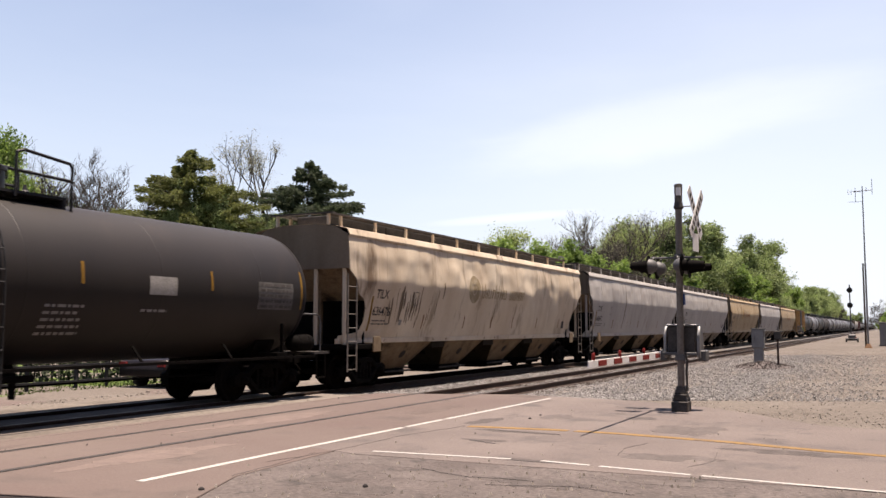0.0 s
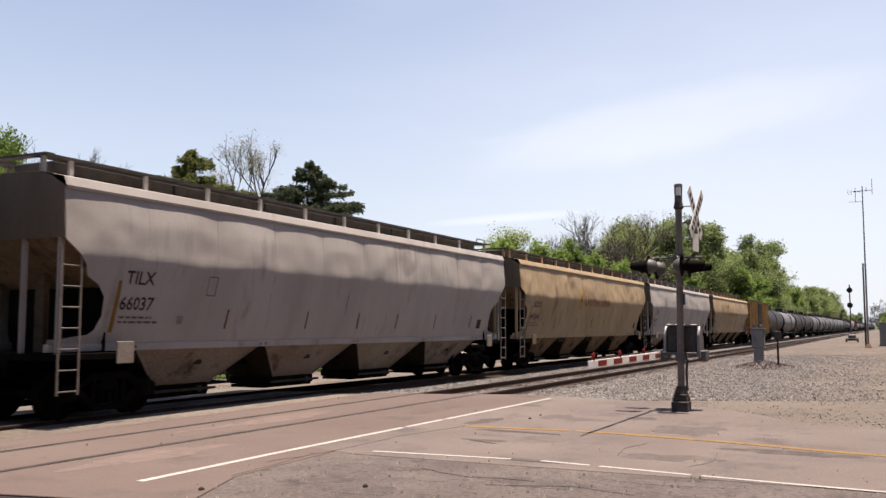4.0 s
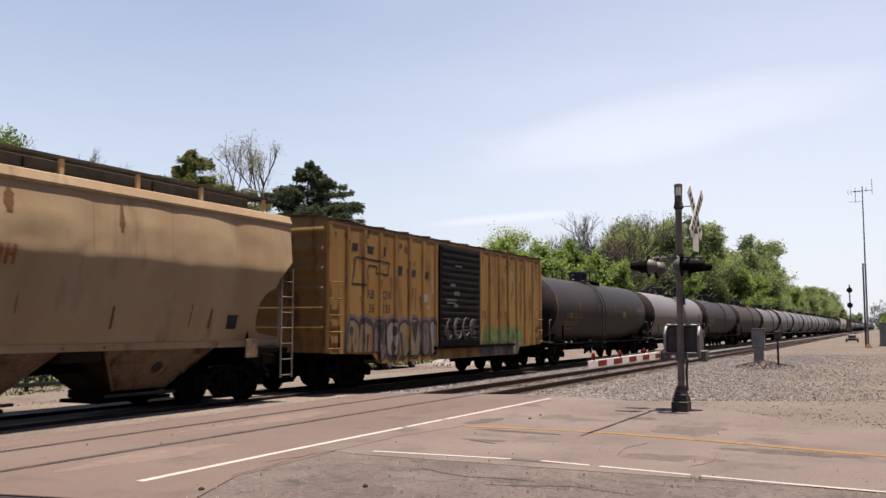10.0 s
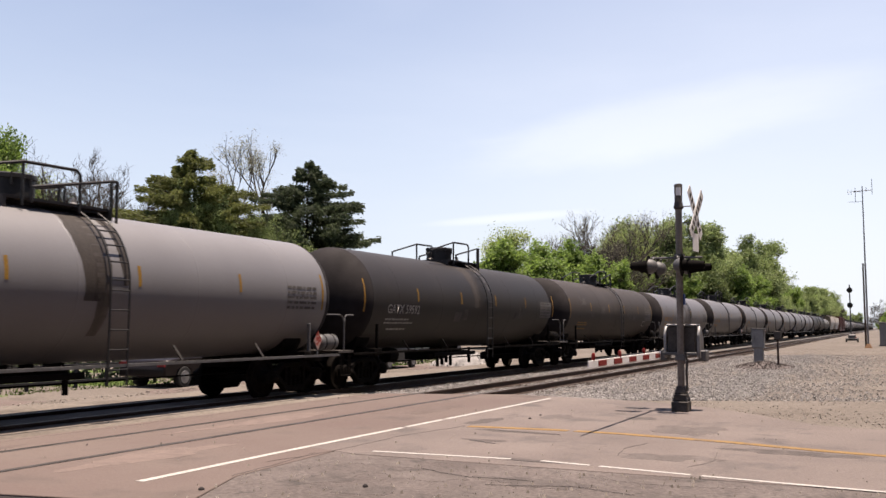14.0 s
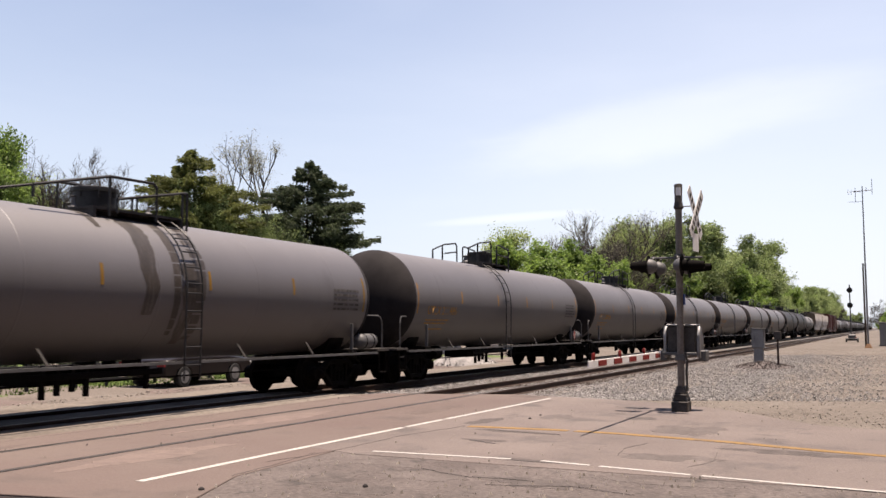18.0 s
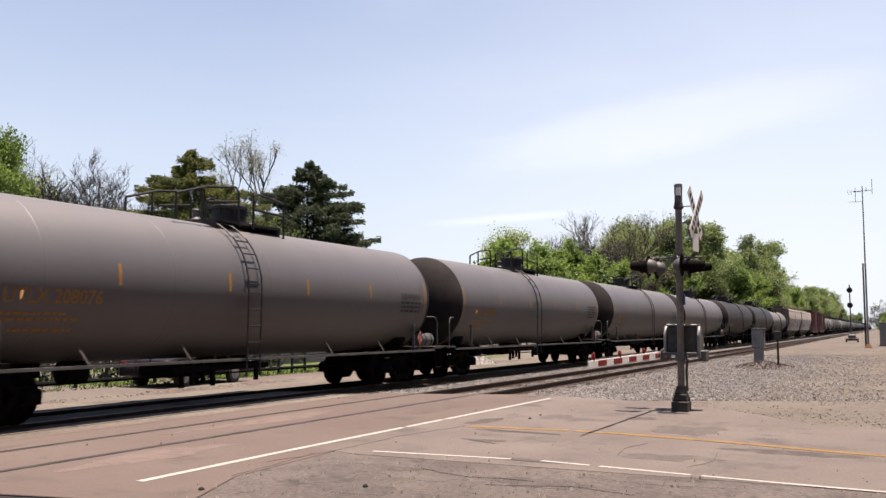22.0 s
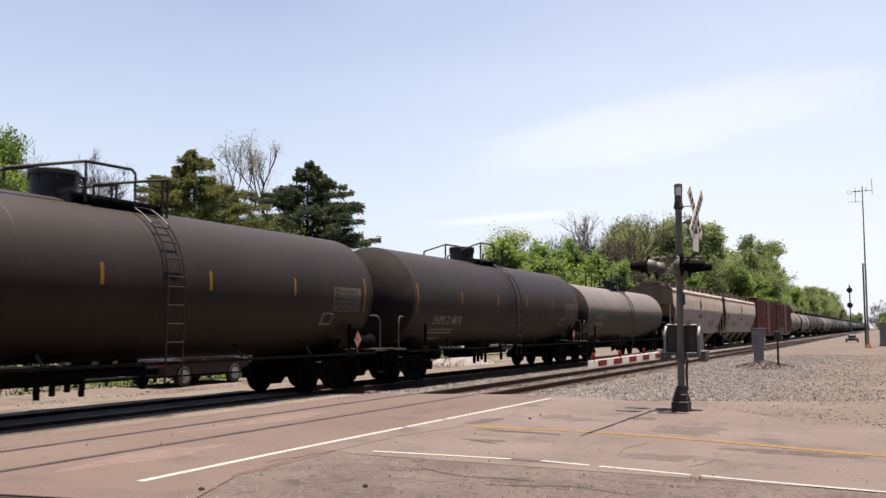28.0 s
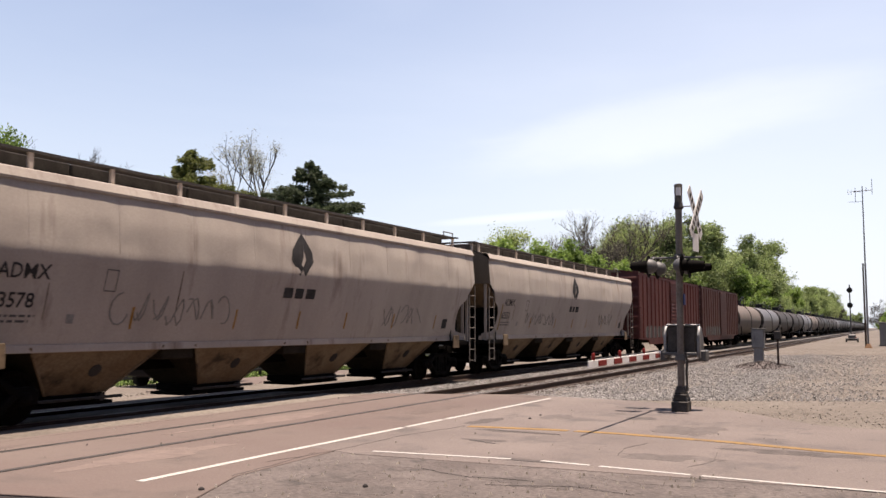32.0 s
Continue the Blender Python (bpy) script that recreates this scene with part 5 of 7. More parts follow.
# yellow boxcar with dark door and graffiti
c = place(make_boxcar("boxyellow", 15.5, 18, "rusty yellow boxcar with black door and graffiti", 0.0, 3.05, "doorblack"), 155.68)
flat = lambda z, x: -1.548
BL = 15.5 / 2
def box_side(x, layer, length=15.5, ribs=18):
    """Outer surface of the ribbed side at x, a few millimetres proud for each coat of paint."""
    u = (x + length / 2 - .05) / ((length - .1) / ribs)
    d = abs(u - round(u)) * (length - .1) / ribs
    h = 0 if abs(x) < 1.7 else .065 * max(0.0, min(1.0, (.1 - d) / .04))
    return -(1.552 + h + .0025 * layer)
def spray(car, poly, layer, mat, name="graffiti_patch", label="", **kw):
    """Paint that follows the ribs: columns of a polygon of (x, z)."""
    x0, x1 = min(p[0] for p in poly), max(p[0] for p in poly)
    n = max(2, int((x1 - x0) / .035))
    rows = []
    for i in range(n + 1):
        x = x0 + (x1 - x0) * (.001 + .998 * i / n)
        zs = [a[1] + (b[1] - a[1]) * (x - a[0]) / (b[0] - a[0]) for a, b in zip(poly, poly[1:] + poly[:1]) if (a[0] <= x) != (b[0] <= x)]
        if zs:
            y = box_side(x, layer, **kw)
            low = 1.0 if abs(x) > kw.get("length", 15.5) / 2 - 2.6 else .68
            if max(zs) > low:
                rows.append([(x, y, max(low, min(zs))), (x, y, max(zs))])
    if len(rows) > 1:
        part(name, Geo().grid(rows), M[mat], car, label)
def slant(x, z, w, h, k=.12):
    return [(x, z), (x + w, z), (x + w + k * h, z + h), (x + k * h, z + h)]
for x, z, w, h in ((-6.62, 3.68, .3, .2), (-5.85, 3.66, .36, .2), (-4.95, 3.64, .13, .26), (-4.22, 3.64, .13, .32), (-4.2, 3.16, .34, .26), (-3.4, 3.15, .38, .2), (-2.55, 3.14, .38, .2)):
    spray(c, slant(x, z, w, h), 1, "black", "name_bar")
P = [(-6.6, 2.8), (-6.4, 3.52), (-4.6, 3.46), (-4.7, 3.12), (-5.35, 3.14), (-5.3, 3.32), (-5.75, 3.34), (-5.9, 2.8)]
for (ax, az), (bx, bz) in zip(P, P[1:] + P[:1]):
    dx, dz = bx - ax, bz - az
    k = .024 / math.hypot(dx, dz)
    spray(c, [(ax - dz * k, az + dx * k), (bx - dz * k, bz + dx * k), (bx + dz * k, bz - dx * k), (ax + dz * k, az - dx * k)], 1, "black", "arrow_line")
for text, x, z in (("RB", -5.82, 2.44), ("OX", -5.0, 2.44), ("36", -5.74, 2.06), ("133", -5.02, 2.06)):
    lettering(c, text, x, z, .33, flat, "black")
M["spraygreen"] = surf("spraygreen", (0.05, 0.13, 0.03), (0.1, 0.2, 0.06), 0.6, scale=3, fine=30, c3=(0.25, 0.25, 0.22), spots=0.55, spotscale=2)
M["spraywhite"] = surf("spraywhite", (0.15, 0.135, 0.125), (0.23, 0.215, 0.2), 0.7, scale=2.5, fine=30, c3=(0.15, 0.1, 0.06), spots=0.56, spotscale=2.5)
M["spraytan"] = surf("spraytan", (0.14, 0.1, 0.06), (0.2, 0.155, 0.11), 0.7, scale=2.5, fine=30, c3=(0.14, 0.08, 0.04), spots=0.56, spotscale=2.5)
M["spraymauve"] = surf("spraymauve", (0.085, 0.065, 0.075), (0.14, 0.115, 0.125), 0.7, scale=2.5, fine=30, c3=(0.1, 0.06, 0.05), spots=0.56, spotscale=2.5)
rnd = random.Random(77)
def blob(x, z, w, h, grow, square=.45):
    """Fat rounded block letter shape with an uneven outline."""
    out = []
    for q in range(18):
        t = 2 * math.pi * q / 18 + .1
        cx, cz = math.cos(t), math.sin(t)
        f = (abs(cx) ** 4 + abs(cz) ** 4) ** -.25
        r = 1 + (f - 1) * square * 1.6
        j = 1 + .12 * noise.noise((x * 3 + cx * 1.4, z + cz * 1.4, grow * 0))
        out.append((x + (w / 2 * r * j + grow) * cx, z + (h / 2 * r * j + grow) * cz))
    return out
LET = ((-6.55, .7), (-5.85, .8), (-5.1, .75), (-4.4, .7), (-3.75, .62), (-3.1, .75), (-2.42, .66), (-1.92, .4))
for i, (x, w) in enumerate(LET):
    h = rnd.uniform(1.0, 1.14)
    z = 1.3 + rnd.uniform(-.04, .05)
    spray(c, blob(x, z + .05, w, h, .1), 1, "spraymauve", label="pale sprayed halo of the graffiti")
    spray(c, blob(x, z, w, h, .06), 2, "markblack", label="black graffiti outline")
for i, (x, w) in enumerate(LET):
    h, z = rnd.uniform(.95, 1.08), 1.3 + rnd.uniform(-.04, .05)
    spray(c, blob(x, z, w - .06, h - .04, 0), 3, ("spraytan", "spraytan", "spraymauve", "spraywhite")[i % 4], label="blocky sprayed graffiti letter")
    k = rnd.choice((-1, 1))
    if i % 3 == 0:
        spray(c, blob(x + .06 * k, z + .22, .2, .26, 0), 4, "markblack")
        spray(c, blob(x - .02, z - .28, .16, .4, 0), 4, "markblack")
    elif i % 3 == 1:
        spray(c, slant(x - .12, z - .55, .14, .75, .18 * k), 4, "markblack")
        spray(c, slant(x + .14, z - .1, .1, .5, .1), 4, "markyellow")
    else:
        spray(c, [(x - .26, z + .45), (x + .28, z + .5), (x + .06, z - .2)], 4, "markblack")
        spray(c, slant(x - .24, z - .5, .12, .4, .2), 4, "spraywhite")
# the other end: green crowns over a mauve and white wash, brown tags above
for i, x in enumerate((2.1, 2.75, 3.4, 4.05, 4.7, 5.3)):
    spray(c, blob(x, 1.0, .9, .74, 0), 1, ("spraymauve", "spraymauve", "spraywhite")[i % 3], label="smeared pale graffiti wash")
    spray(c, [(x - .3, 1.1), (x - .28, 1.72 + .1 * (i % 2)), (x - .1, 1.5), (x + .05, 1.86 - .06 * (i % 3)), (x + .2, 1.52), (x + .31, 1.7), (x + .27, 1.12)], 2, "spraygreen", label="jagged green graffiti letter")
    spray(c, slant(x - .12, 1.15, .08, .4, .2), 3, "markdim")
    if i in (0, 2, 3):
        spray(c, slant(x - .2, 1.95, .1, .28, .2), 1, "rust")
        spray(c, slant(x + .02, 1.93, .16, .3, -.2), 1, "rust")
for k in range(46):
    x = rnd.choice((rnd.uniform(-7.3, -1.8), rnd.uniform(1.8, 7.3)))
    z, h = rnd.uniform(2.0, 3.9), rnd.uniform(.15, .7)
    w = rnd.uniform(.02, .07)
    spray(c, [(x, z), (x + w, z), (x + w * 1.6, z + h), (x - w * .4, z + h)], 0, "rust", "rust_run", "brown rust run")
for k in range(44):
    x = rnd.choice((rnd.uniform(-7.5, -1.8), rnd.uniform(1.8, 7.5)))
    z, h, w = rnd.uniform(.75, 1.3), rnd.uniform(.2, .8), rnd.uniform(.03, .12)
    spray(c, [(x, z), (x + w, z - .05), (x + w * .8, z + h), (x + w * .2, z + h * .9)], 5, rnd.choice(("rust", "blackbrown", "rustedge")), "grime_streak", "dark grimy rust streak")
for k in range(26):
    x = rnd.uniform(-7.5, 7.5)
    if abs(x) > 1.75:
        w, h = rnd.uniform(.05, .2), rnd.uniform(.08, .35)
        spray(c, blob(x, rnd.uniform(3.85, 4.2), w, h, 0), 0, "rustedge", "rust_spot", "brown rust spot")
for x, z, w, h in ((-2.6, 2.42, .4, .24), (-2.25, 2.2, .14, .12), (-1.98, 2.7, .1, .4), (3.45, 3.2, .3, .09), (3.45, 3.34, .3, .09), (5.4, 3.2, .3, .09)):
    spray(c, slant(x, z, w, h, 0), 1, "markwhite" if x < 0 else "rust", "worn_sticker")
for q in (-1, 1):
    spray(c, [(4.56, 3.36 if q > 0 else 3.68), (4.64, 3.36 if q > 0 else 3.72), (4.92, 3.7 if q > 0 else 3.38), (4.84, 3.72 if q > 0 else 3.34)], 1, "markwhite", "cross_mark")
for x, z, w, h in ((-.85, 2.95, .35, .1), (-.6, 2.68, .4, .13), (-1.2, 2.5, .8, .06), (-1.1, 2.4, .6, .06), (-.5, 3.6, .5, .06), (-.6, 2.3, .3, .1)):
    part("worn_sticker", Geo().box(x, x + w, -1.677, -1.673, z, z + h), M["markdim"], c)
rnd = random.Random(5)
g = Geo()
for q in range(4):
    x = -1.05 + q * .66
    for k in range(3):
        u, w, h = x + rnd.uniform(-.05, .1), rnd.uniform(.16, .3), rnd.uniform(.22, .36)
        a0, a1 = rnd.uniform(0, 3), rnd.uniform(3.6, 6.2)
        g.path([(u + w * math.cos(a0 + (a1 - a0) * j / 9), -1.69, 1.62 + h * math.sin(a0 + (a1 - a0) * j / 9)) for j in range(10)], .024, n=4)
    for k in range(6):
        zz = 1.3 + k * .12 + rnd.uniform(-.02, .02)
        g.box(x - rnd.uniform(.1, .3), x + rnd.uniform(.1, .3), -1.676, -1.674, zz, zz + .03)
part("scrawl", g, M["markdim"], c, "white scribbled graffiti")

M["spilldark"] = surf("spilldark", (0.03, 0.024, 0.02), (0.05, 0.04, 0.034), 0.5, scale=2, stretch=(3, 1, 0.3), fine=26, c3=(0.09, 0.08, 0.075), spots=0.56, spotscale=2, spec=0.4)
M["spilltan"] = surf("spilltan", (0.034, 0.028, 0.024), (0.05, 0.042, 0.037), 0.6, scale=2, stretch=(3, 1, 0.3), fine=26, c3=(0.024, 0.019, 0.016), spots=0.52, spotscale=2)
M["diamond"] = surf("diamond", (0.3, 0.22, 0.2), (0.24, 0.04, 0.03), 0.6, scale=9, sharp=0.05, fine=30)
# tank cars: paint, marks, leading rim, trailing end
TANKS = [("tankblack", True, "NATX 251163", "markyellow", 165.76, 182.16, "black tank car with orange-yellow marks"),
         ("tankwhite", False, "NATX 253171", "markfaint", 184.07, 200.37, "pale grey tank car with a dark spill band"),
         ("tankblack", True, "GATX 59592", "markwhite", 201.6, 217.49, "dark brown-black tank car with white marks"),
         ("tankbrown", True, "", "markyellow", 219.08, 235.54, "grimy brown tank car with grey patches"),
         ("tankgrey", False, "NATX 251142", "markfaint", 237.54, 253.91, "grey tank car with a dark spill streak"),
         ("tankgrey", False, "UTLX 211486", "markfaint", 255.87, 272.32, "grey tank car with faded yellow marks"),
         ("tankgrey", False, "UTLX 208986", "markfaint", 274.29, 290.65, "grey tank car with faded yellow marks"),
         ("tankgrey", False, "UTLX 208076", "markfaint", 292.5, 308.95, "grey tank car with faded yellow marks"),
         ("tankgrey", False, "UTLX 208980", "markfaint", 310.72, 327.13, "grey tank car with faded yellow marks"),
         ("tankgrey", False, "NATX 301473", "markyellow", 329.02, 345.53, "grey tank car with bright yellow marks"),
         ("tankgrey", False, "UTLX 208091", "markfaint", 347.51, 363.95, "grey tank car with faded orange marks"),
         ("tankblack", True, "SHPX 214871", "markwhite", 366.25, 382.68, "black tank car with white marks"),
         ("tankblack", True, "SHPX 214878", "markwhite", 384.52, 401.18, "black tank car with white marks"),
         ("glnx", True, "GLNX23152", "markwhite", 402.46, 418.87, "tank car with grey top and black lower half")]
# grey above, blending softly to black below about z = 2.6
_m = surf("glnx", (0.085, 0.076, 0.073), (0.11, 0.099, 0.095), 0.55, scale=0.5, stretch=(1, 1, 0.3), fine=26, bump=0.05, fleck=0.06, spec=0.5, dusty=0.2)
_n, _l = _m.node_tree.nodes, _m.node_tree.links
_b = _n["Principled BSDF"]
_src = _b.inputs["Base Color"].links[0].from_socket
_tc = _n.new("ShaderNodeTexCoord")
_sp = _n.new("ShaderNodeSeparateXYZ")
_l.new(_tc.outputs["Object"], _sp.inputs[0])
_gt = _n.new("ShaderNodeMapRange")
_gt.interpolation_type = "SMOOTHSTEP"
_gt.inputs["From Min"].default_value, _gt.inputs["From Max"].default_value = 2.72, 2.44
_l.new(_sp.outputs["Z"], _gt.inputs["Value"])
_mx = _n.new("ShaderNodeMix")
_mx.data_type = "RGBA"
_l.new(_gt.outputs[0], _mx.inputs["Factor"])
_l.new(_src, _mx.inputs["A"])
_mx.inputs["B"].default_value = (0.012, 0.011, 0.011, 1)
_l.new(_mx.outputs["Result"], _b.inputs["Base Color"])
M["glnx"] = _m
# top rails, manway, ladder and rail offsets, height over the shell, half length of the shell
UT = ("split", .29, -.73, 0.0)
TANK_TOPS = [("low", -.2, -1.02, 0.0, 3.95, 7.8), ("bent", -.36, .86, 0.0, 3.87, 7.8), ("bent", -.22, .69, .1, 3.92, 7.2), ("bent", -.3, .7, 0.0, 3.9, 7.8), ("bent", -.36, .86, 0.0, 3.9, 7.8),
             UT + (4.03, 7.8), UT + (4.03, 7.8), UT + (4.03, 7.8), UT + (4.03, 7.8), ("bent", -.44, .51, -.2, 4.06, 7.8), UT + (4.03, 7.8),
             ("bent", -1.25, .32, -.5, 4.1, 7.9), ("bent", -1.25, .32, -.5, 4.1, 7.9), ("hoops", .72, .15, 0.0, 3.79, 7.8)]
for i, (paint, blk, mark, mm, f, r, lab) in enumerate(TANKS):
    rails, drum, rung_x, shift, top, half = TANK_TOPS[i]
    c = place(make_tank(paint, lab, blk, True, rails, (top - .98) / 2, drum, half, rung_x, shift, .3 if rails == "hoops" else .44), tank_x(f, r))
    def band(x, w, a0, a1, mat, wob=.05, name="spill_stain", label="dark dried spill running down the shell"):
        rows = []
        for q in range(15):
            t = radians(a0 + (a1 - a0) * q / 14)
            e = wob * noise.noise((q * .5, i, x))
            ww = w * (1 - .45 * (q / 14) ** 2)
            rows.append([(x + e + ww * u, -(TR + .004) * math.cos(t), TZ + (TR + .004) * math.sin(t)) for u in (-.5, -.25, 0, .25, .5)])
        part(name, Geo().grid(rows), M[mat], c, label)
    if i == 4:
        band(-.25, .5, 80, -22, "spilldark", .12)
        band(.5, .25, 88, -40, "spilldark")
        band(1.15, .4, 88, -45, "spilldark", .1)
        band(-1.15, .22, 88, 48, "spilltan")
        band(.85, .4, 20, -50, "spilldark", .1)
    elif i == 1:
        band(.35, .7, 88, -12, "spilltan", .1)
        band(.6, .4, 70, -40, "spilldark")
        band(1.1, .25, 88, 0, "spilltan")
    elif i in (2, 3):
        band(-.2, .7, 88, -5, "spilltan", .1)
        band(1.0, .35, 88, 20, "spilldark")
    if i in (3, 0):
        for q, (x, z, w, h) in enumerate(((-6.0, 2.7, .7, .3), (-4.6, 2.15, .5, .25), (2.1, 2.1, .9, .35), (3.4, 2.05, .7, .25), (-2.9, 2.3, .6, .35), (5.9, 2.2, .9, .6), (1.1, 2.5, .5, .6))):
            if i == 3 or q == 5:
                placard(c, x, z, w, h, tank_y, "patchgrey", "paint_patch", "grey overpainted patch")
    if i == 0:
        placard(c, 2.9, 2.14, .55, .36, tank_y, "markyellow", "warning_placard", "yellow-orange warning placard")
    if i == 2:
        for q, (x, z, w, h) in enumerate(((-1.9, 1.85, .5, .3), (-1.2, 1.9, .3, .35), (3.2, 1.9, .4, .3), (3.8, 2.0, .3, .4))):
            placard(c, x, z, w, h, tank_y, "patchgrey", "graffiti_patch", "smudged grey graffiti tag")
    if "UTLX" in mark or i in (1, 11, 12, 13):
        g = Geo().add([(7.14, -1.53, 1.34), (7.32, -1.53, 1.58), (7.5, -1.53, 1.34), (7.32, -1.53, 1.1)], [(3, 2, 1, 0)])
        part("hazard_diamond", g, M["diamond"], c, "white and red diamond hazard placard")
        part("placard_post", Geo().box(7.3, 7.34, -1.525, -1.5, .95, 1.3), M["dullalu"], c)
    if i in (11, 12, 13, 3):
        placard(c, 5.75, 1.72, .5, .3, tank_y, "markwhite", "data_plate", "white framed data plate")
        placard(c, 5.8, 1.76, .4, .22, lambda z, x: tank_y(z) - .006, "markblack", "plate_print")
    tank_marks(c, mark, mm, i * 7, smat="markyellow" if blk or "NATX" in mark else "markfaint", panel="sheet" if blk else "patchgrey", mz=1.76 if "SHPX" in mark else 2.06, mx=-6.4 if blk else -7.0)

# red and brown boxcars
for x0, paint, lab in ((472.0, "boxred", "dark red ribbed boxcar with pale graffiti"), (491.3, "boxbrown", "brown-red boxcar with pale graffiti")):
    c = place(make_boxcar(paint, 18.0, 18, lab, .6, 3.0, paint, False, 4.74), x0)
    rnd = random.Random(int(x0))
    for k in range(8):
        xx = -7 + k * 1.0
        spray(c, blob(xx, 1.4, .8, .7, 0), 1, "markdim", label="pale spray-painted graffiti", length=18.0)

# the long tail of tank cars behind them
tail = {}
x, k = 510.4, 0
rnd = random.Random(3)
while x < 1130:
    paint = ("tanktan", "tankgrey", "tankbrown", "tankbrown", "tankgrey", "tanktan", "tankbrown", "tankblack")[k % 8] if k < 8 else rnd.choice(("tankblack", "tankbrown", "tankgrey", "tankblack"))
    lab = {"tanktan": "rust-streaked tan tank car", "tankgrey": "weathered grey tank car", "tankbrown": "grimy brown tank car", "tankblack": "dull black tank car"}[paint]
    if paint not in tail:
        tail[paint] = make_tank(paint, lab, paint != "tankgrey", False)
        c = tail[paint]
    else:
        c = copy_thing(tail[paint], pose(x, FAR_TRACK, 0))
    place(c, x)
    x, k = x + 18.35, k + 1
WHEELS = [[o for car, _ in TRAIN for o in car.children_recursive if o.name.startswith("wheelset") and abs(o.matrix_basis.translation.x - s) < .01] for s in (-.889, .889)]

# ---- crossing signal with its gate ----
def crossing_signal():
    px, py = 18.35, 3.74
    s = thing("crossing_signal", "grey railway crossing signal mast with lowered gate", "crossing signal", pose(px, py, 0, 0.45, -0.1, 0))
    part("mast", Geo().cyl((0, 0, .1), (0, 0, 4.15), .068, n=20), M["mastpaint"], s)
    base = part("mast_base", Geo().box(-.2, .16, -.16, .16, 0, .2).box(-.14, .12, -.13, .13, .2, .34).hexa([(-.12, -.12, .34), (.11, -.12, .34), (.11, .12, .34), (-.12, .12, .34), (-.08, -.08, .5), (.08, -.08, .5), (.08, .08, .5), (-.08, .08, .5)]), M["grating"], s, "dark weathered junction base", bevel=.015)
    for a in (-.14, .11):
        for b in (-.13, .13):
            part("anchor_bolt", Geo().cyl((a, b, .2), (a, b, .27), .018, n=6), M["dullalu"], base)
    part("conduit", Geo().path([(0, -.12, .4), (0, -.11, .8), (.0, -.13, 1.0), (0, -.1, 1.15)], .025, n=8), M["grating"], s, "dark cable conduit")
    # bell on top
    bell = part("bell_housing", Geo().lathe([(0, .075), (.04, .1), (.12, .085), (.16, .075), (.5, .082), (.52, .07), (.53, .02)], (0, 0, 4.02), (0, 0, 1), n=20), M["grating"], s)
    part("bell_window", Geo().box(-.1, -.06, -.06, .03, 4.3, 4.46), M["white"], bell, "white painted patch")
    # crossbuck facing the road, seen edge-on
    part("bracket", Geo().cyl((0, 0, 4.08), (0, -.3, 4.08), .012, n=6).cyl((0, 0, 3.75), (0, -.3, 3.75), .012, n=6), M["dullalu"], s)
    for a in (1, -1):
        c, d = math.cos(radians(46)), math.sin(radians(46))
        L, w = .62, .115
        pts = [(-c * L - a * 0, -d * L), (c * L, d * L)]
        ux, uz = c, d * a
        nx, nz = -d * a, c
        P = [(ux * p + nx * q, 3.93 + uz * p + nz * q) for p, q in ((-L, -w), (L, -w), (L, w), (-L, w))]
        y = -.33 - (.03 if a > 0 else 0)
        bd = part("crossbuck_board", Geo().prism(P, y - .006, y + .006), M["white"], s, "white crossbuck board with black lettering", at=pose(0, 0, 0, 0, 0, -5))
        g = Geo()
        for k in range(7):
            t = -.5 + k * .15
            Q = [(ux * p + nx * q, 3.93 + uz * p + nz * q) for p, q in ((t, -.06), (t + .08, -.06), (t + .08, .06), (t, .06))]
            g.prism(Q, y - .009, y - .0065)
        part("lettering_bars", g, M["markblack"], bd)
    part("track_count_sign", Geo().box(-.2, .2, -.34, -.33, 3.16, 3.52), M["white"], s, "small white sign plate", at=pose(0, 0, 0, 0, 0, -5))
    part("number_plate", Geo().box(-.02, .1, -.09, -.07, 2.1, 2.32), M["blue"], s, "small blue sign plate")
    # flashing lights: two pairs back to back on a crossarm
    part("crossarm", Geo().cyl((-.42, 0, 3.05), (.42, 0, 3.05), .03, n=10).cyl((0, .6, 3.05), (0, -.45, 3.05), .022, n=8).box(-.09, .09, -.09, .09, 2.97, 3.12), M["dullalu"], s)
    def lamp(x, y, z, way, hood):
        c, a = Vector((x, y, z)), Vector((0, way, 0))
        o = part("light_unit", Geo().lathe([(0, .15), (.05, .145), (.12, .11), (.16, .06), (.17, .02)], c, -a, n=20), M["dullalu"], s, "grey domed flashing light unit, unlit")
        part("background_disc", Geo().lathe([(0, .22), (.006, .225), (.012, .22)], c, a, n=28), M["running"], o, "round black background disc")
        part("lens", Geo().lathe([(.012, .1), (.03, .1), (.045, .06), (.05, .01)], c, a, n=18), M["red"], o)
        rows = []
        u, w = Vector((0, 0, 1)), a.cross(Vector((0, 0, 1)))
        for d in (0.012, hood * .5, hood):
            rows.append([tuple(c + a * d + (u * math.cos(t) + w * math.sin(t)) * (.13 - d * .13)) for t in [radians(-150 + 20 * k) for k in range(16)]])
        part("hood", Geo().grid(rows), M["running"], o, "black lamp hood")
        part("hanger", Geo().cyl((x, y - way * .08, z + .14), (x * .9, y - way * .08, 3.05), .018, n=6), M["dullalu"], o)
    for x in (-.38, .38):
        lamp(x, .52, 2.86, 1, .36)
        lamp(x, -.12, 2.87, -1, .44)
    # gate mechanism
    part("mechanism_box", Geo().box(0.10, 0.50, -.28, .28, 1.14, 1.68), M["grating"], s, "dark grey metal gate mechanism box", bevel=.03)
    part("mechanism_lid", Geo().box(0.08, 0.52, -.3, .3, 1.68, 1.72), M["galv"], s, bevel=.012)
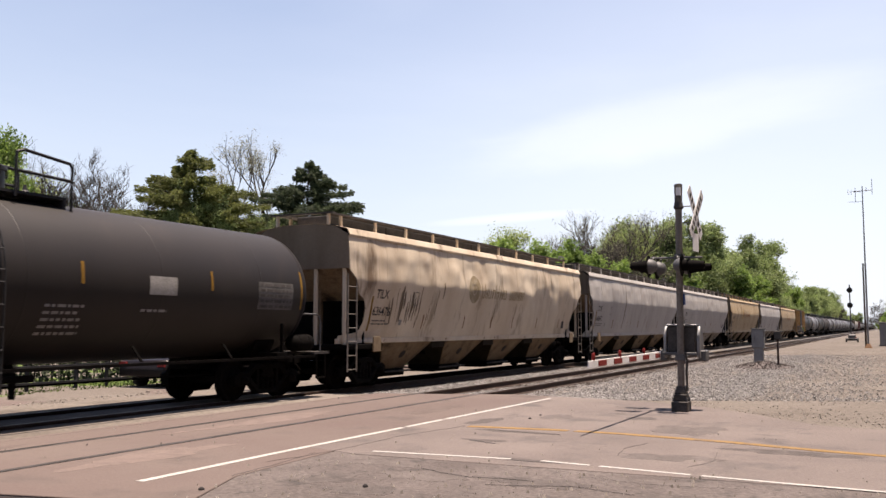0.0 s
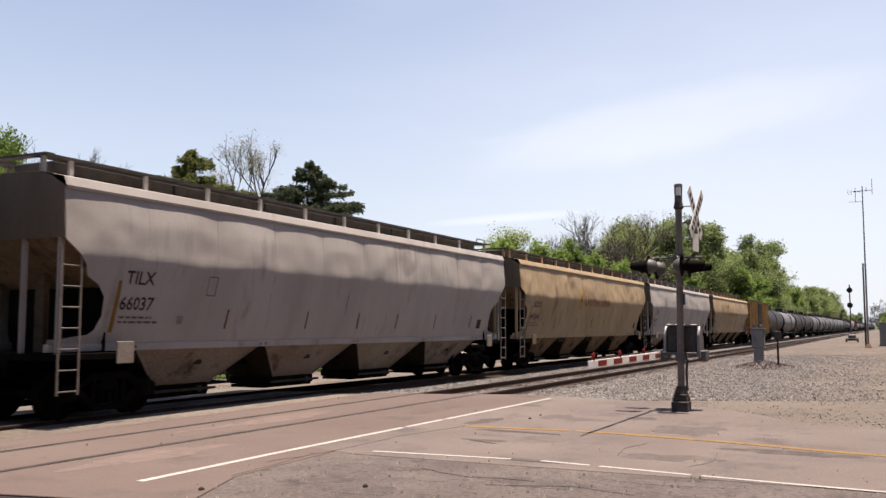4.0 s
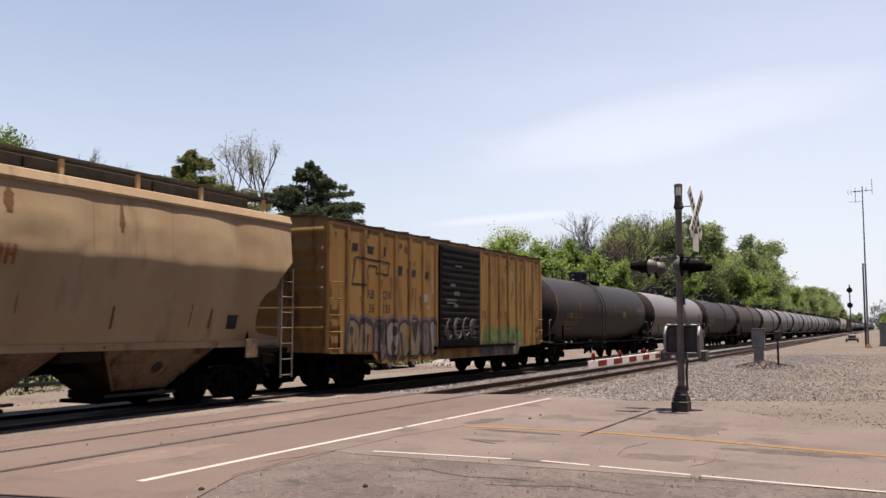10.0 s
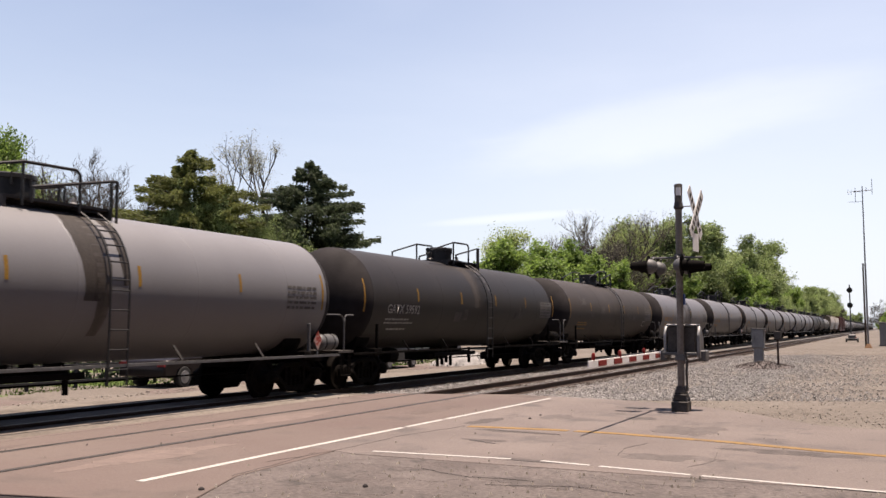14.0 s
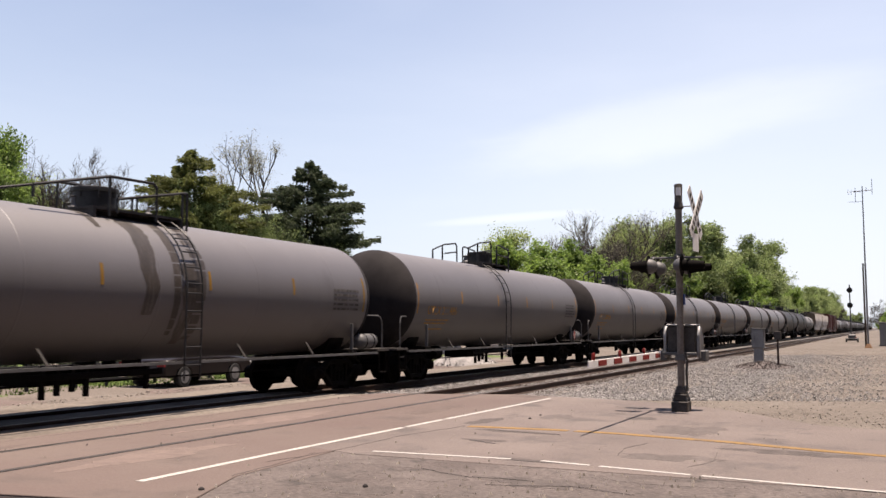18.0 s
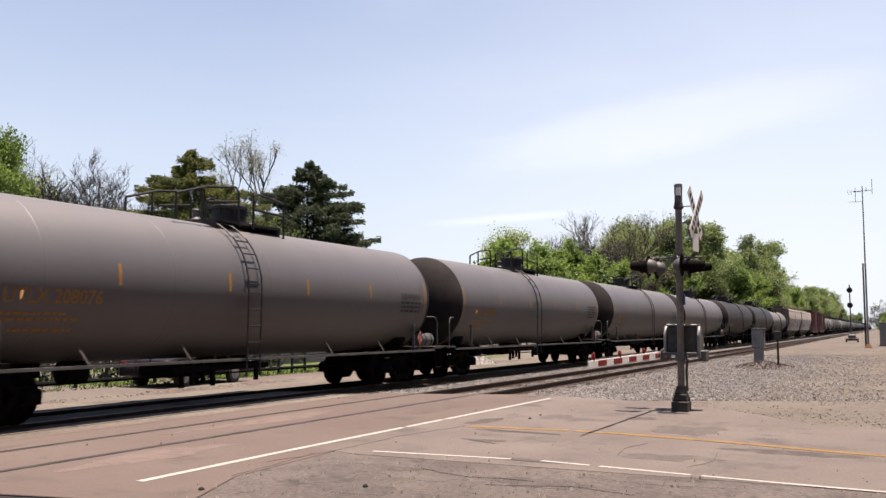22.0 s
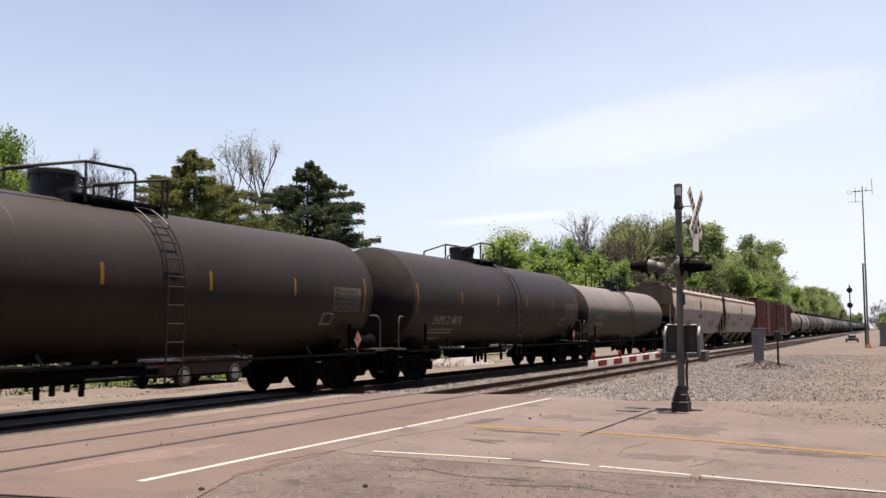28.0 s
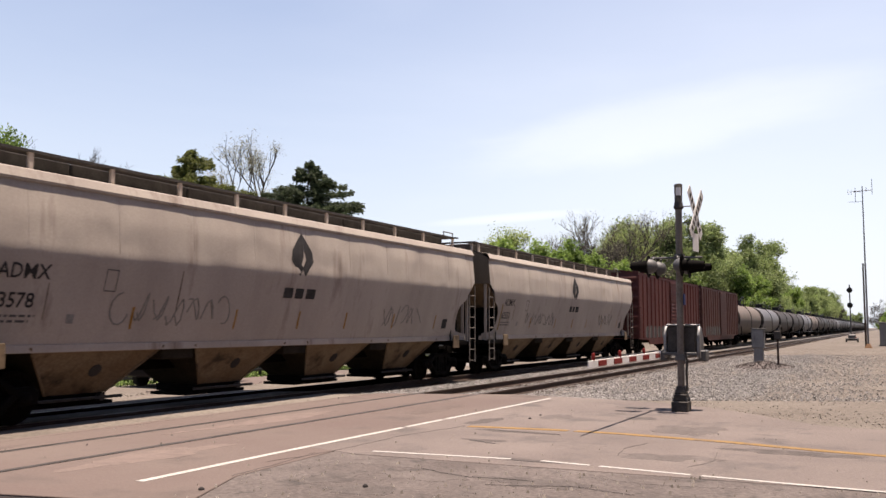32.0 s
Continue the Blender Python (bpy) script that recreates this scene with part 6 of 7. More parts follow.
    part("mechanism_shelf", Geo().box(0.02, 0.58, -.3, .36, 1.1, 1.16), M["dullalu"], s, bevel=.01)
    for y, nm in ((.33, "gate_crank"), (-.33, "gate_crank")):
        g = Geo().prism([(.1, 1.06), (.4, 1.0), (.54, 1.1), (.5, 1.42), (.34, 1.66), (.18, 1.68), (.08, 1.5)], y - .03, y + .03)
        part(nm, g, M["galv"], s, bevel=.012)
    part("counterweight", Geo().box(.2, .55, -.46, -.3, .98, 1.2).box(.2, .55, .3, .46, .98, 1.2), M["dullalu"], s, bevel=.02)
    part("clamp", Geo().box(-.09, .09, -.09, .09, 1.0, 1.12), M["dullalu"], s)
    # arm: white tapering boom with red bands
    x0, x1 = -.05, -4.87
    arm = part("gate_arm", Geo().hexa([(x1, .40, 1.035), (x0, .385, 1.02), (x0, .435, 1.02), (x1, .42, 1.035), (x1, .40, 1.145), (x0, .385, 1.17), (x0, .435, 1.17), (x1, .42, 1.145)]), M["white"], s, "white gate arm with red bands", bevel=.004)
    for xa, xb in ((-4.36, -3.94), (-3.47, -2.98), (-2.49, -2.01), (-1.51, -1.02), (-.51, -.1)):
        part("red_band", Geo().box(xa, xb, .382, .438, 1.05, 1.135), M["red"], arm, "faded red reflective band")
    for xa in (-4.6, -3.05, -1.35):
        part("arm_light", Geo().lathe([(0, .02), (.03, .028), (.09, .03), (.12, .02), (.125, .005)], (xa, .41, 1.14), (0, 0, 1), n=12), M["red"], arm, "small red arm light, unlit")
    part("arm_cable", Geo().path([(-.2, .42, 1.2), (-1.6, .42, 1.18), (-3.0, .42, 1.17), (-4.55, .42, 1.16)], .008, n=5), M["black"], arm)
crossing_signal()

def flat_box(name, label, cat, x, y, parts, rz=0, group=""):
    o = thing(name, label, cat, pose(x, y, 0, 0, 0, rz), group)
    for nm, b, m, bv, lb in parts:
        part(nm, Geo().box(*b), M[m], o, lb, bevel=bv)
    return o

# relay cabinet on its pedestal and the post beside it
g0 = -.09
flat_box("relay_cabinet", "light grey relay cabinet on a pedestal beside the tracks", "relay cabinet", 43.2, 5.3,
         [("pedestal", (-.16, .16, -.2, .2, g0, .75), "galv", .01, ""), ("cabinet", (-.22, .22, -.27, .27, .72, 1.58), "galv", .02, ""), ("cabinet_door", (-.235, -.22, -.22, .22, .78, 1.52), "galv", .004, ""), ("hood", (-.26, .26, -.31, .31, 1.58, 1.62), "dullalu", .01, ""), ("door_handle", (-.25, -.235, .12, .15, 1.1, 1.25), "dullalu", .003, "")])
flat_box("marker_post", "thin dark post with a small box beside the tracks", "post", 41.0, 4.25,
         [("post", (-.04, .04, -.04, .04, g0, 1.5), "rail", .006, ""), ("junction_box", (-.1, .1, -.14, .14, 1.15, 1.5), "grating", .015, "")])
def mound(name, label, x, y, rx, ry, h, mat, z0, seed):
    rows = []
    for j in range(9):
        r = j / 8
        rows.append([(x + rx * r * math.cos(t) * (1 + .15 * noise.noise((math.cos(t) * 2, math.sin(t) * 2, seed))), y + ry * r * math.sin(t) * (1 + .15 * noise.noise((math.cos(t) * 2, math.sin(t) * 2, seed))), z0 + h * (1 - r) ** .8 + (.1 * h * noise.noise((r * 4, t * 2, seed)) if 0 < j < 8 else 0) - (.06 if j == 8 else 0)) for t in [2 * math.pi * k / 28 for k in range(29)]])
    g = Geo().grid(rows)
    rnd = random.Random(seed)
    for k in range(500):
        t, r = rnd.uniform(0, 6.28), rnd.random() ** .6
        q = rnd.uniform(.02, .05)
        c = (x + rx * r * math.cos(t), y + ry * r * math.sin(t), z0 + h * (1 - r) ** .8)
        g.cyl((c[0], c[1], c[2] - q), (c[0] + rnd.uniform(-q, q), c[1], c[2] + q), q, q * .5, n=5)
    tagged(part(name, g, M[mat]), label, "mound")
mound("dirt_mound", "low mound of dark dirt and stones", 41.5, 4.9, 2.4, 1.3, .3, "shoulder", -.1, 3)
mound("gravel_mound", "conical pile of grey gravel beside the tracks", 41.2, 19.0, 1.9, 1.7, .85, "stone", -.2, 5)
# pale scraps lying by the cabinet
for x, y, a in ((37.5, 7.0, .16), (39.2, 6.9, .13), (45.0, 6.9, .2), (46.5, 7.1, .15)):
    tagged(part("scrap", Geo().box(x - a, x + a, y - .06, y + .06, -.14, -.08), M["white"], bevel=.01), "pale scrap lying on the ballast", "scrap", group="scraps on the ballast")

def signal_mast(x, y, heads, top, label, z0=-.1):
    s = thing("block_signal", label, "railway signal", pose(x, y, 0), "railway signals")
    part("mast", Geo().cyl((0, 0, z0), (0, 0, top), .09, n=12), M["dullalu"], s)
    part("mast_base", Geo().box(-.3, .3, -.3, .3, z0 - .1, z0 + .25), M["dullalu"], s, bevel=.03)
    for z in heads:
        h = part("signal_head", Geo().lathe([(0, .36), (.02, .4), (.05, .4), (.06, .36), (.16, .16), (.3, .1)], (-.15, 0, z), (1, 0, 0), n=24), M["black"], s, "round black signal head, unlit")
        part("visor", Geo().lathe([(0, .16), (.3, .15), (.301, .13), (.0, .14)], (-.16, 0, z), (-1, 0, 0), n=14), M["black"], h)
    for k in range(8):
        part("mast_step", Geo().cyl((.15, -.2, .6 + k * .4), (.15, .2, .6 + k * .4), .015, n=5), M["dullalu"], s)
signal_mast(145.0, 4.9, (7.1, 4.9), 7.9, "tall two-headed railway block signal on a grey mast")
signal_mast(171.5, 17.3, (6.9,), 7.6, "single-headed railway block signal behind the train")

# radio mast with yagi antennas, and the shorter pole next to it
a = thing("antenna_mast", "slender steel radio mast with yagi antennas", "antenna mast", pose(84, 1.55, 0))
part("lower_tube", Geo().cyl((0, 0, -.1), (0, 0, 7.0), .085, .07, n=12), M["galv"], a)
part("upper_tube", Geo().cyl((0, 0, 7.0), (0, 0, 13.6), .06, .04, n=10), M["galv"], a)
part("foot", Geo().hexa([(-.35, -.35, -.12), (.35, -.35, -.12), (.35, .35, -.12), (-.35, .35, -.12), (-.12, -.12, .3), (.12, -.12, .3), (.12, .12, .3), (-.12, .12, .3)]), M["rust"], a, bevel=.02)
boom = part("antenna_boom", Geo().cyl((0, .75, 13.2), (0, -.8, 13.25), .03, n=8), M["galv"], a)
for y, z0, z1 in ((.55, 12.3, 13.5), (-.75, 12.85, 14.2), (-.3, 13.1, 13.5)):
    part("antenna_element", Geo().cyl((0, y, z0), (0, y, z1), .022, n=6), M["galv"], boom)
for z in (12.3, 13.15):
    part("antenna_element", Geo().cyl((0, .1, z), (0, 1.15, z + .02), .018, n=6), M["galv"], boom)
for y in (.85, 1.1):
    part("antenna_element", Geo().cyl((0, y, 12.95), (0, y, 13.4), .012, n=6), M["galv"], boom)
p = thing("utility_pole", "weathered brown wooden pole beside the radio mast", "pole", pose(85, 1.75, 0))
part("pole", Geo().cyl((0, 0, -.1), (0, 0, 7.1), .085, .065, n=12), M["wood"], p)
part("pole_cap", Geo().cyl((0, 0, 7.1), (0, 0, 7.14), .07, .03, n=12), M["dullalu"], p)
# equipment shed
s = thing("equipment_shed", "pale grey metal equipment shed in the yard", "shed", pose(93, .75, 0))
part("wall", Geo().box(0, 3.0, -4.2, 0, -.1, 2.05), M["galv"], s, bevel=.02)
part("roof", Geo().box(-.1, 3.1, -4.3, .1, 2.05, 2.15), M["dullalu"], s, bevel=.02)
part("door", Geo().box(-.03, 0, -2.6, -1.6, 0, 1.9), M["galv"], s, bevel=.01)
part("plinth", Geo().box(-.08, 3.08, -4.28, .08, -.16, 0.02), M["dullalu"], s)
# small machine standing by the tracks
m = thing("yard_machine", "small white and dark machine standing beside the tracks", "machine", pose(118, 3.9, 0))
part("hood", Geo().box(-.4, .4, -.42, .42, .3, .85), M["dullalu"], m, bevel=.12)
part("frame", Geo().box(-.6, .6, -.6, .6, .12, .36), M["black"], m, bevel=.03)
part("tail_lamp", Geo().box(-.62, -.6, -.5, -.3, .4, .5), M["red"], m)
for x in (-.4, .4):
    for y in (-.62, .62):
        part("wheel", Geo().lathe([(-.08, .1), (-.08, .24), (.08, .24), (.08, .1)], (x, y, .15), (0, 1, 0), n=16), M["rubber"], m)

# ---- behind the train: parked car, long white wall, hedge ----
def parked_car(x, y, rz, paint, label):
    z0 = -.205
    c = thing("parked_car", label, "car", pose(x, y, z0, 0, 0, rz))
    W = .88
    low = [(-2.3, .35), (-2.32, .6), (-2.2, .86), (-1.5, .93), (1.0, .93), (2.1, .82), (2.3, .62), (2.3, .35), (1.72, .3), (1.6, .55), (1.3, .66), (1.0, .55), (.88, .3), (-.95, .3), (-1.07, .55), (-1.37, .66), (-1.67, .55), (-1.8, .3)]
    g = Geo().prism(low[::-1], -W, W)
    part("body", g, M[paint], c, bevel=.04)
    roofp = [(-1.55, .92), (-.95, 1.38), (.25, 1.42), (1.05, .93)]
    n = 4
    g = Geo().add([(x_, -W * (.98 if z < 1 else .8), z) for x_, z in roofp] + [(x_, W * (.98 if z < 1 else .8), z) for x_, z in roofp], [(0, 1, 5, 4), (1, 2, 6, 5), (2, 3, 7, 6), (0, 3, 2, 1), (4, 5, 6, 7)])
    part("cabin", g, M[paint], c, bevel=.03)
    for s in (-1, 1):
        for q in ([(-1.35, .96), (-.9, 1.33), (-.4, 1.36), (-.4, .96)], [(-.34, .96), (-.34, 1.36), (.2, 1.36), (.8, .96)]):
            g = Geo().add([(a_, s * W * (.985 - .18 * (z - .93) / .49 + .012), z) for a_, z in q], [(0, 1, 2, 3)])
            part("side_window", g, M["glass"], c)
        for x_ in (-1.37, 1.3):
            w = part("wheel", Geo().lathe([(-.1, .2), (-.1, .3), (-.08, .325), (.08, .325), (.1, .3), (.1, .2)], (x_, s * .8, .325), (0, s, 0), n=24), M["rubber"], c)
            part("rim", Geo().lathe([(.06, .21), (.11, .2), (.105, .06), (.12, .02)], (x_, s * .8, .325), (0, s, 0), n=20), M["galv"], w, "silver wheel rim")
        part("tail_light", Geo().box(-2.33, -2.2, min(s * .6, s * .86), max(s * .6, s * .86), .66, .8), M["red"], c)
        part("headlight", Geo().box(2.15, 2.3, min(s * .55, s * .84), max(s * .55, s * .84), .62, .75), M["white"], c)
        part("door_handle", Geo().box(-.5, -.35, min(s * .88, s * .9), max(s * .88, s * .9), .8, .83), M["galv"], c)
    part("windscreen", Geo().add([(1.0, -.8, .96), (1.0, .8, .96), (.3, .7, 1.4), (.3, -.7, 1.4)], [(0, 1, 2, 3)]), M["glass"], c)
parked_car(23.3, 20.75, 4, "carpaint", "dark maroon-grey saloon car parked behind the tracks")
parked_car(36.2, 20.75, 5, "carblack", "black saloon car parked before the fence")
def rail_fence(x0, x1, y):
    f = thing("rail_fence", "black post and rail fence before the white building", "fence", pose(0, y, -.2))
    x, rnd = x0, random.Random(4)
    while x < x1:
        part("post", Geo().box(x - .045, x + .045, -.045, .045, -.02, 1.16), M["black"], f, bevel=.008)
        x += rnd.choice((.92, 1.2, 1.75))
    for z in (.22, .7, 1.08):
        part("rail", Geo().box(x0 - .1, x1 + .1, -.075, -.047, z - .05, z + .05), M["black"], f, bevel=.006)
    part("brace", Geo().hexa([(30.0, -.1, .2), (30.08, -.1, .2), (30.08, -.076, .2), (30.0, -.076, .2), (30.7, -.1, .72), (30.78, -.1, .72), (30.78, -.076, .72), (30.7, -.076, .72)]), M["black"], f)
rail_fence(15.2, 47.0, 22.25)
def hedge(x0, x1, y):
    """Clipped dark hedge: an uneven mass of small leaves over hidden stems."""
    rnd = random.Random(31)
    h = thing("hedge", "dense dark green hedge behind the lawn", "hedge", pose(0, y, -.2))
    leaves, stems = Geo(), Geo()
    for i in range(9000):
        x = rnd.uniform(x0, x1)
        top = 1.5 + .3 * noise.noise((x * .5, 3, 0)) + .15 * noise.noise((x * 2.0, 5, 0))
        p = Vector((x, rnd.gauss(0, .3), top * rnd.random() ** .8))
        u = Vector((rnd.uniform(-1, 1), rnd.uniform(-1, 1), rnd.uniform(-1, 1))).normalized()
        v = u.orthogonal().normalized()
        q = rnd.uniform(.06, .13)
        leaves.add([p - u * q, p + v * q * .6, p + u * q, p - v * q * .6], [(0, 1, 2, 3)])
    x = x0
    while x < x1:
        stems.cyl((x, 0, -.02), (x + rnd.uniform(-.1, .1), 0, 1.2), .03, .015, n=5)
        x += .35
    part("stems", stems, M["bark"], h)
    part("foliage", leaves, M["needle"], h)
hedge(15.0, 33.0, 24.4)
w = thing("long_shed", "long low white building behind the lawn", "building", pose(33, 27.5, -.2))
part("wall", Geo().box(0, 26, 0, 4, 0, 2.5), M["markwhite"], w, bevel=.02)
part("plinth", Geo().box(-.03, 26.03, -.03, 4.03, 0, .18), M["dullalu"], w)
part("roof", Geo().hexa([(-.3, -.3, 2.5), (26.3, -.3, 2.5), (26.3, 4.3, 2.5), (-.3, 4.3, 2.5), (-.3, 1.8, 3.1), (26.3, 1.8, 3.1), (26.3, 2.2, 3.1), (-.3, 2.2, 3.1)]), M["dullalu"], w)
for k in range(5):
    wd = part("window", Geo().box(2.5 + k * 5, 3.7 + k * 5, -.02, 0, 1.1, 2.0), M["glass"], w)
    part("frame", Geo().box(2.4 + k * 5, 3.8 + k * 5, -.03, -.021, 1.02, 1.1).box(2.4 + k * 5, 3.8 + k * 5, -.03, -.021, 2.0, 2.08), M["white"], wd)

# ---- trees ----
TWIGS = [None]
def limb(g, p, d, r, length, depth, tips, rnd, kids=(2, 4), spread=.55, up=.12, taper=.62, sides=6, thin=.014):
    """One limb of short bent segments; its children sprout along the outer part."""
    if TWIGS[0] is not None and depth <= 4:
        g = TWIGS[0]
    segs = 4 if depth > 1 else 2
    r = max(r, thin)
    pts, q, w = [p], p.copy(), d.normalized()
    for i in range(segs):
        w = (w + Vector((rnd.uniform(-.16, .16), rnd.uniform(-.16, .16), rnd.uniform(-.06, .1) + up * .3))).normalized()
        q = q + w * length / segs
        pts.append(q.copy())
    for i in range(segs):
        g.cyl(pts[i], pts[i + 1], r * (1 - .4 * i / segs), r * (1 - .4 * (i + 1) / segs), n=sides if depth > 1 else 3, caps=False)
    if depth == 0:
        tips.append((pts[-1], w))
        return
    n = rnd.randint(*kids)
    for k in range(n + 1):
        t = 1.0 if k == n else rnd.uniform(.35, .95)
        i = min(segs - 1, int(t * segs))
        a = pts[i] + (pts[i + 1] - pts[i]) * (t * segs - i)
        side = Vector((rnd.uniform(-1, 1), rnd.uniform(-1, 1), rnd.uniform(-.35, .7))).normalized()
        e = (w * (1 - spread) + side * (spread if k < n else spread * .4) + Vector((0, 0, up))).normalized()
        limb(g, a, e, r * taper * (.85 if k < n else 1), length * rnd.uniform(.62, .82), depth - 1, tips, rnd, kids, spread, up, taper, sides, thin)

def leaf_cloud(g, tips, rnd, per, reach, size, droop=0.0):
    for p, w in tips:
        for k in range(per):
            o = Vector((rnd.gauss(0, reach), rnd.gauss(0, reach), rnd.gauss(0, reach * .7) - droop * rnd.random()))
            c = p + o
            u = Vector((rnd.uniform(-1, 1), rnd.uniform(-1, 1), rnd.uniform(-.6, .6))).normalized()
            v = u.orthogonal().normalized()
            v = (Matrix.Rotation(rnd.uniform(0, 6.28), 3, u) @ v)
            s = size * rnd.uniform(.6, 1.3)
            g.add([c - u * s, c + v * s * .55, c + u * s, c - v * s * .55], [(0, 1, 2, 3)])

def broadleaf(seed, height, per=34, reach=.5, size=.16, depth=4, kids=(2, 3), spread=.55, trunk=.3, first=.28, leafmat="leaf", barkmat="bark", sides=6, thin=.014, wide=1.0):
    """Meshes of the trunk with limbs and of the crown, of the given height in metres."""
    rnd = random.Random(seed)
    g, tips = Geo(), []
    TWIGS[0] = None if per else Geo()
    h0 = height * first
    g.cyl((0, 0, -.3), (0, 0, h0), height * .018 * trunk / .3, height * .014 * trunk / .3, n=8, caps=False)
    limb(g, Vector((0, 0, h0)), Vector((rnd.uniform(-.1, .1), rnd.uniform(-.1, .1), 1)), height * .014 * trunk / .3, height * .27, depth, tips, rnd, kids, spread, .16, .66, sides, thin)
    for k in range(4):
        a = rnd.uniform(0, 6.28)
        limb(g, Vector((0, 0, h0 * rnd.uniform(.7, 1.0))), Vector((math.cos(a), math.sin(a), .7)), height * .008, height * .2, depth - 1, tips, rnd, kids, spread, .1, .66, sides, thin)
    top = max(p.z for p, _ in tips)
    k = (height - reach) / top
    g.v = [(x * k * wide, y * k * wide, z * k if z > 0 else z) for x, y, z in g.v]
    if not per:
        TWIGS[0].v = [(x * k * wide, y * k * wide, z * k if z > 0 else z) for x, y, z in TWIGS[0].v]
    tips = [(Vector((p.x * k * wide, p.y * k * wide, p.z * k)), w) for p, w in tips]
    crown = Geo()
    if per:
        leaf_cloud(crown, tips, rnd, per, reach, size)
    twigs, TWIGS[0] = TWIGS[0], None
    return g.mesh("trunk", M[barkmat], angle=60), crown.mesh("crown", M[leafmat], angle=180) if per else twigs.mesh("branches", M[barkmat], angle=60)

def spruce(seed, height, slope, reach, leafmat="needle", ragged=.5, boughs=150, lean=0.0):
    """Conifer with long drooping boughs set at random round the trunk."""
    rnd = random.Random(seed)
    g, c = Geo(), Geo()
    g.cyl((0, 0, -.3), (lean, 0, height), height * .016, .03, n=8, caps=False)
    for b in range(boughs):
        t = (b + rnd.random()) / boughs
        z = height * (.06 + .93 * t)
        a = rnd.uniform(0, 6.28)
        L = min(reach, slope * max(.01, 1 - t) ** .95) * rnd.uniform(1 - ragged, 1.1) + .25
        d = Vector((math.cos(a), math.sin(a), 0))
        lift = rnd.uniform(.1, .55)
        pts = [Vector((lean * t, 0, z)) + d * L * s + Vector((0, 0, lift * L * s - (.25 + lift * .8) * L * s * s + .28 * L * s ** 3)) for s in (0, .25, .5, .75, 1)]
        g.path(pts, .022 + .02 * (1 - t), n=4)
        out = Vector((-d.y, d.x, 0))
        n = int(50 + L * 105)
        for i in range(n):
            s = .1 + .9 * rnd.random() ** .8
            j = min(3, int(s * 4))
            p = pts[j] + (pts[j + 1] - pts[j]) * (s * 4 - j)
            fan = rnd.gauss(0, .2) * (1.1 - s * .8) * min(2.2, .4 + L * .4)
            q = p + out * fan + Vector((0, 0, rnd.gauss(-.08, .11) - abs(fan) * .2))
            u = (d * .8 + out * fan * .9 + Vector((0, 0, rnd.uniform(-.7, .35)))).normalized() * rnd.uniform(.16, .36)
            v = u.cross(Vector((rnd.uniform(-1, 1), rnd.uniform(-1, 1), .4))).normalized() * .05
            c.add([q - v * .6, q + u * .5 - v, q + u, q + u * .5 + v], [(0, 1, 2, 3)])
    return g.mesh("trunk", M["bark"], angle=60), c.mesh("crown", M[leafmat], angle=180)

def tree(meshes, x, y, label, scale=1.0, rz=0.0, sz=None, group="", z=-.2):
    t = thing("tree", label, "tree", Matrix.LocRotScale((x, y, z), Euler((0, 0, radians(rz))), (scale, scale, sz or scale)), group)
    part("trunk", meshes[0], None, t)
    if meshes[1]:
        part("crown", meshes[1], None, t)
    return t

M["needle_olive"] = surf("needle_olive", (0.075, 0.09, 0.028), (0.13, 0.145, 0.045), 0.7, scale=0.4, fine=8, bump=0.1, thru=0.35, island=0.4)
# group behind the crossing
T_left = broadleaf(101, 11.9, per=26, reach=.3, size=.12, depth=5, kids=(2, 3), leafmat="leaf")
T_pale = broadleaf(102, 14.5, per=16, reach=.45, size=.1, depth=5, leafmat="leaf_pale", barkmat="twig")
T_bare = broadleaf(103, 17.0, per=0, depth=7, kids=(2, 2), spread=.62, first=.2, barkmat="twig", sides=5, thin=.016, wide=1.45)
T_bare2 = broadleaf(117, 16.2, per=0, depth=6, kids=(2, 3), spread=.58, first=.22, barkmat="twig", sides=5, thin=.017, wide=1.15)
T_ever = spruce(105, 14.9, 14.0, 5.0, "needle_olive", .4, 240)
T_bushy = broadleaf(106, 13.4, per=46, reach=.42, size=.11, depth=5, kids=(2, 2), first=.12, leafmat="leaf_olive")
T_semi = broadleaf(107, 18.0, per=14, reach=.34, size=.065, depth=5, kids=(1, 3), spread=.5, first=.4, leafmat="bud", barkmat="bark", thin=.012)
T_tall = broadleaf(118, 19.8, per=16, reach=.34, size=.06, depth=6, kids=(1, 2), spread=.5, first=.45, leafmat="bud", barkmat="bark", trunk=.36, thin=.018)
T_spruce = spruce(109, 15.4, 15.0, 5.8, "needle", .42, 240, .4)
tree(T_left, 29.4, 38.5, "leafy green tree with fresh spring leaves", .52, 0, .98)
tree(T_left, 23.5, 45.0, "leafy green tree with fresh spring leaves", 1.0, 120)
tree(T_pale, 50.2, 60, "hazy tree just coming into pale leaf")
tree(T_bare, 54.9, 60, "bare brown tree with fine twigs", 1.06, 40)
tree(T_bare2, 52.6, 61, "bare brown tree with fine twigs", .86, 10)
tree(T_bare2, 61.3, 60, "slender bare tree with upright twigs", .96, 200)
tree(T_bare2, 48.5, 58, "bare brown tree with fine twigs", .9, 90)
tree(T_ever, 50.6, 45, "tall ragged dark evergreen tree", 1.0, 30)
tree(T_bushy, 51.0, 43, "dense olive-green rounded tree", .55, 0, .93)
tree(T_bushy, 54.4, 43.5, "dense olive-green rounded tree", .5, 140, .78)
tree(T_semi, 58.8, 48, "open tree with sparse brown buds", 1.0, 0)
tree(T_tall, 64.0, 48, "tall crooked tree with sparse blossom", 1.0, 0)
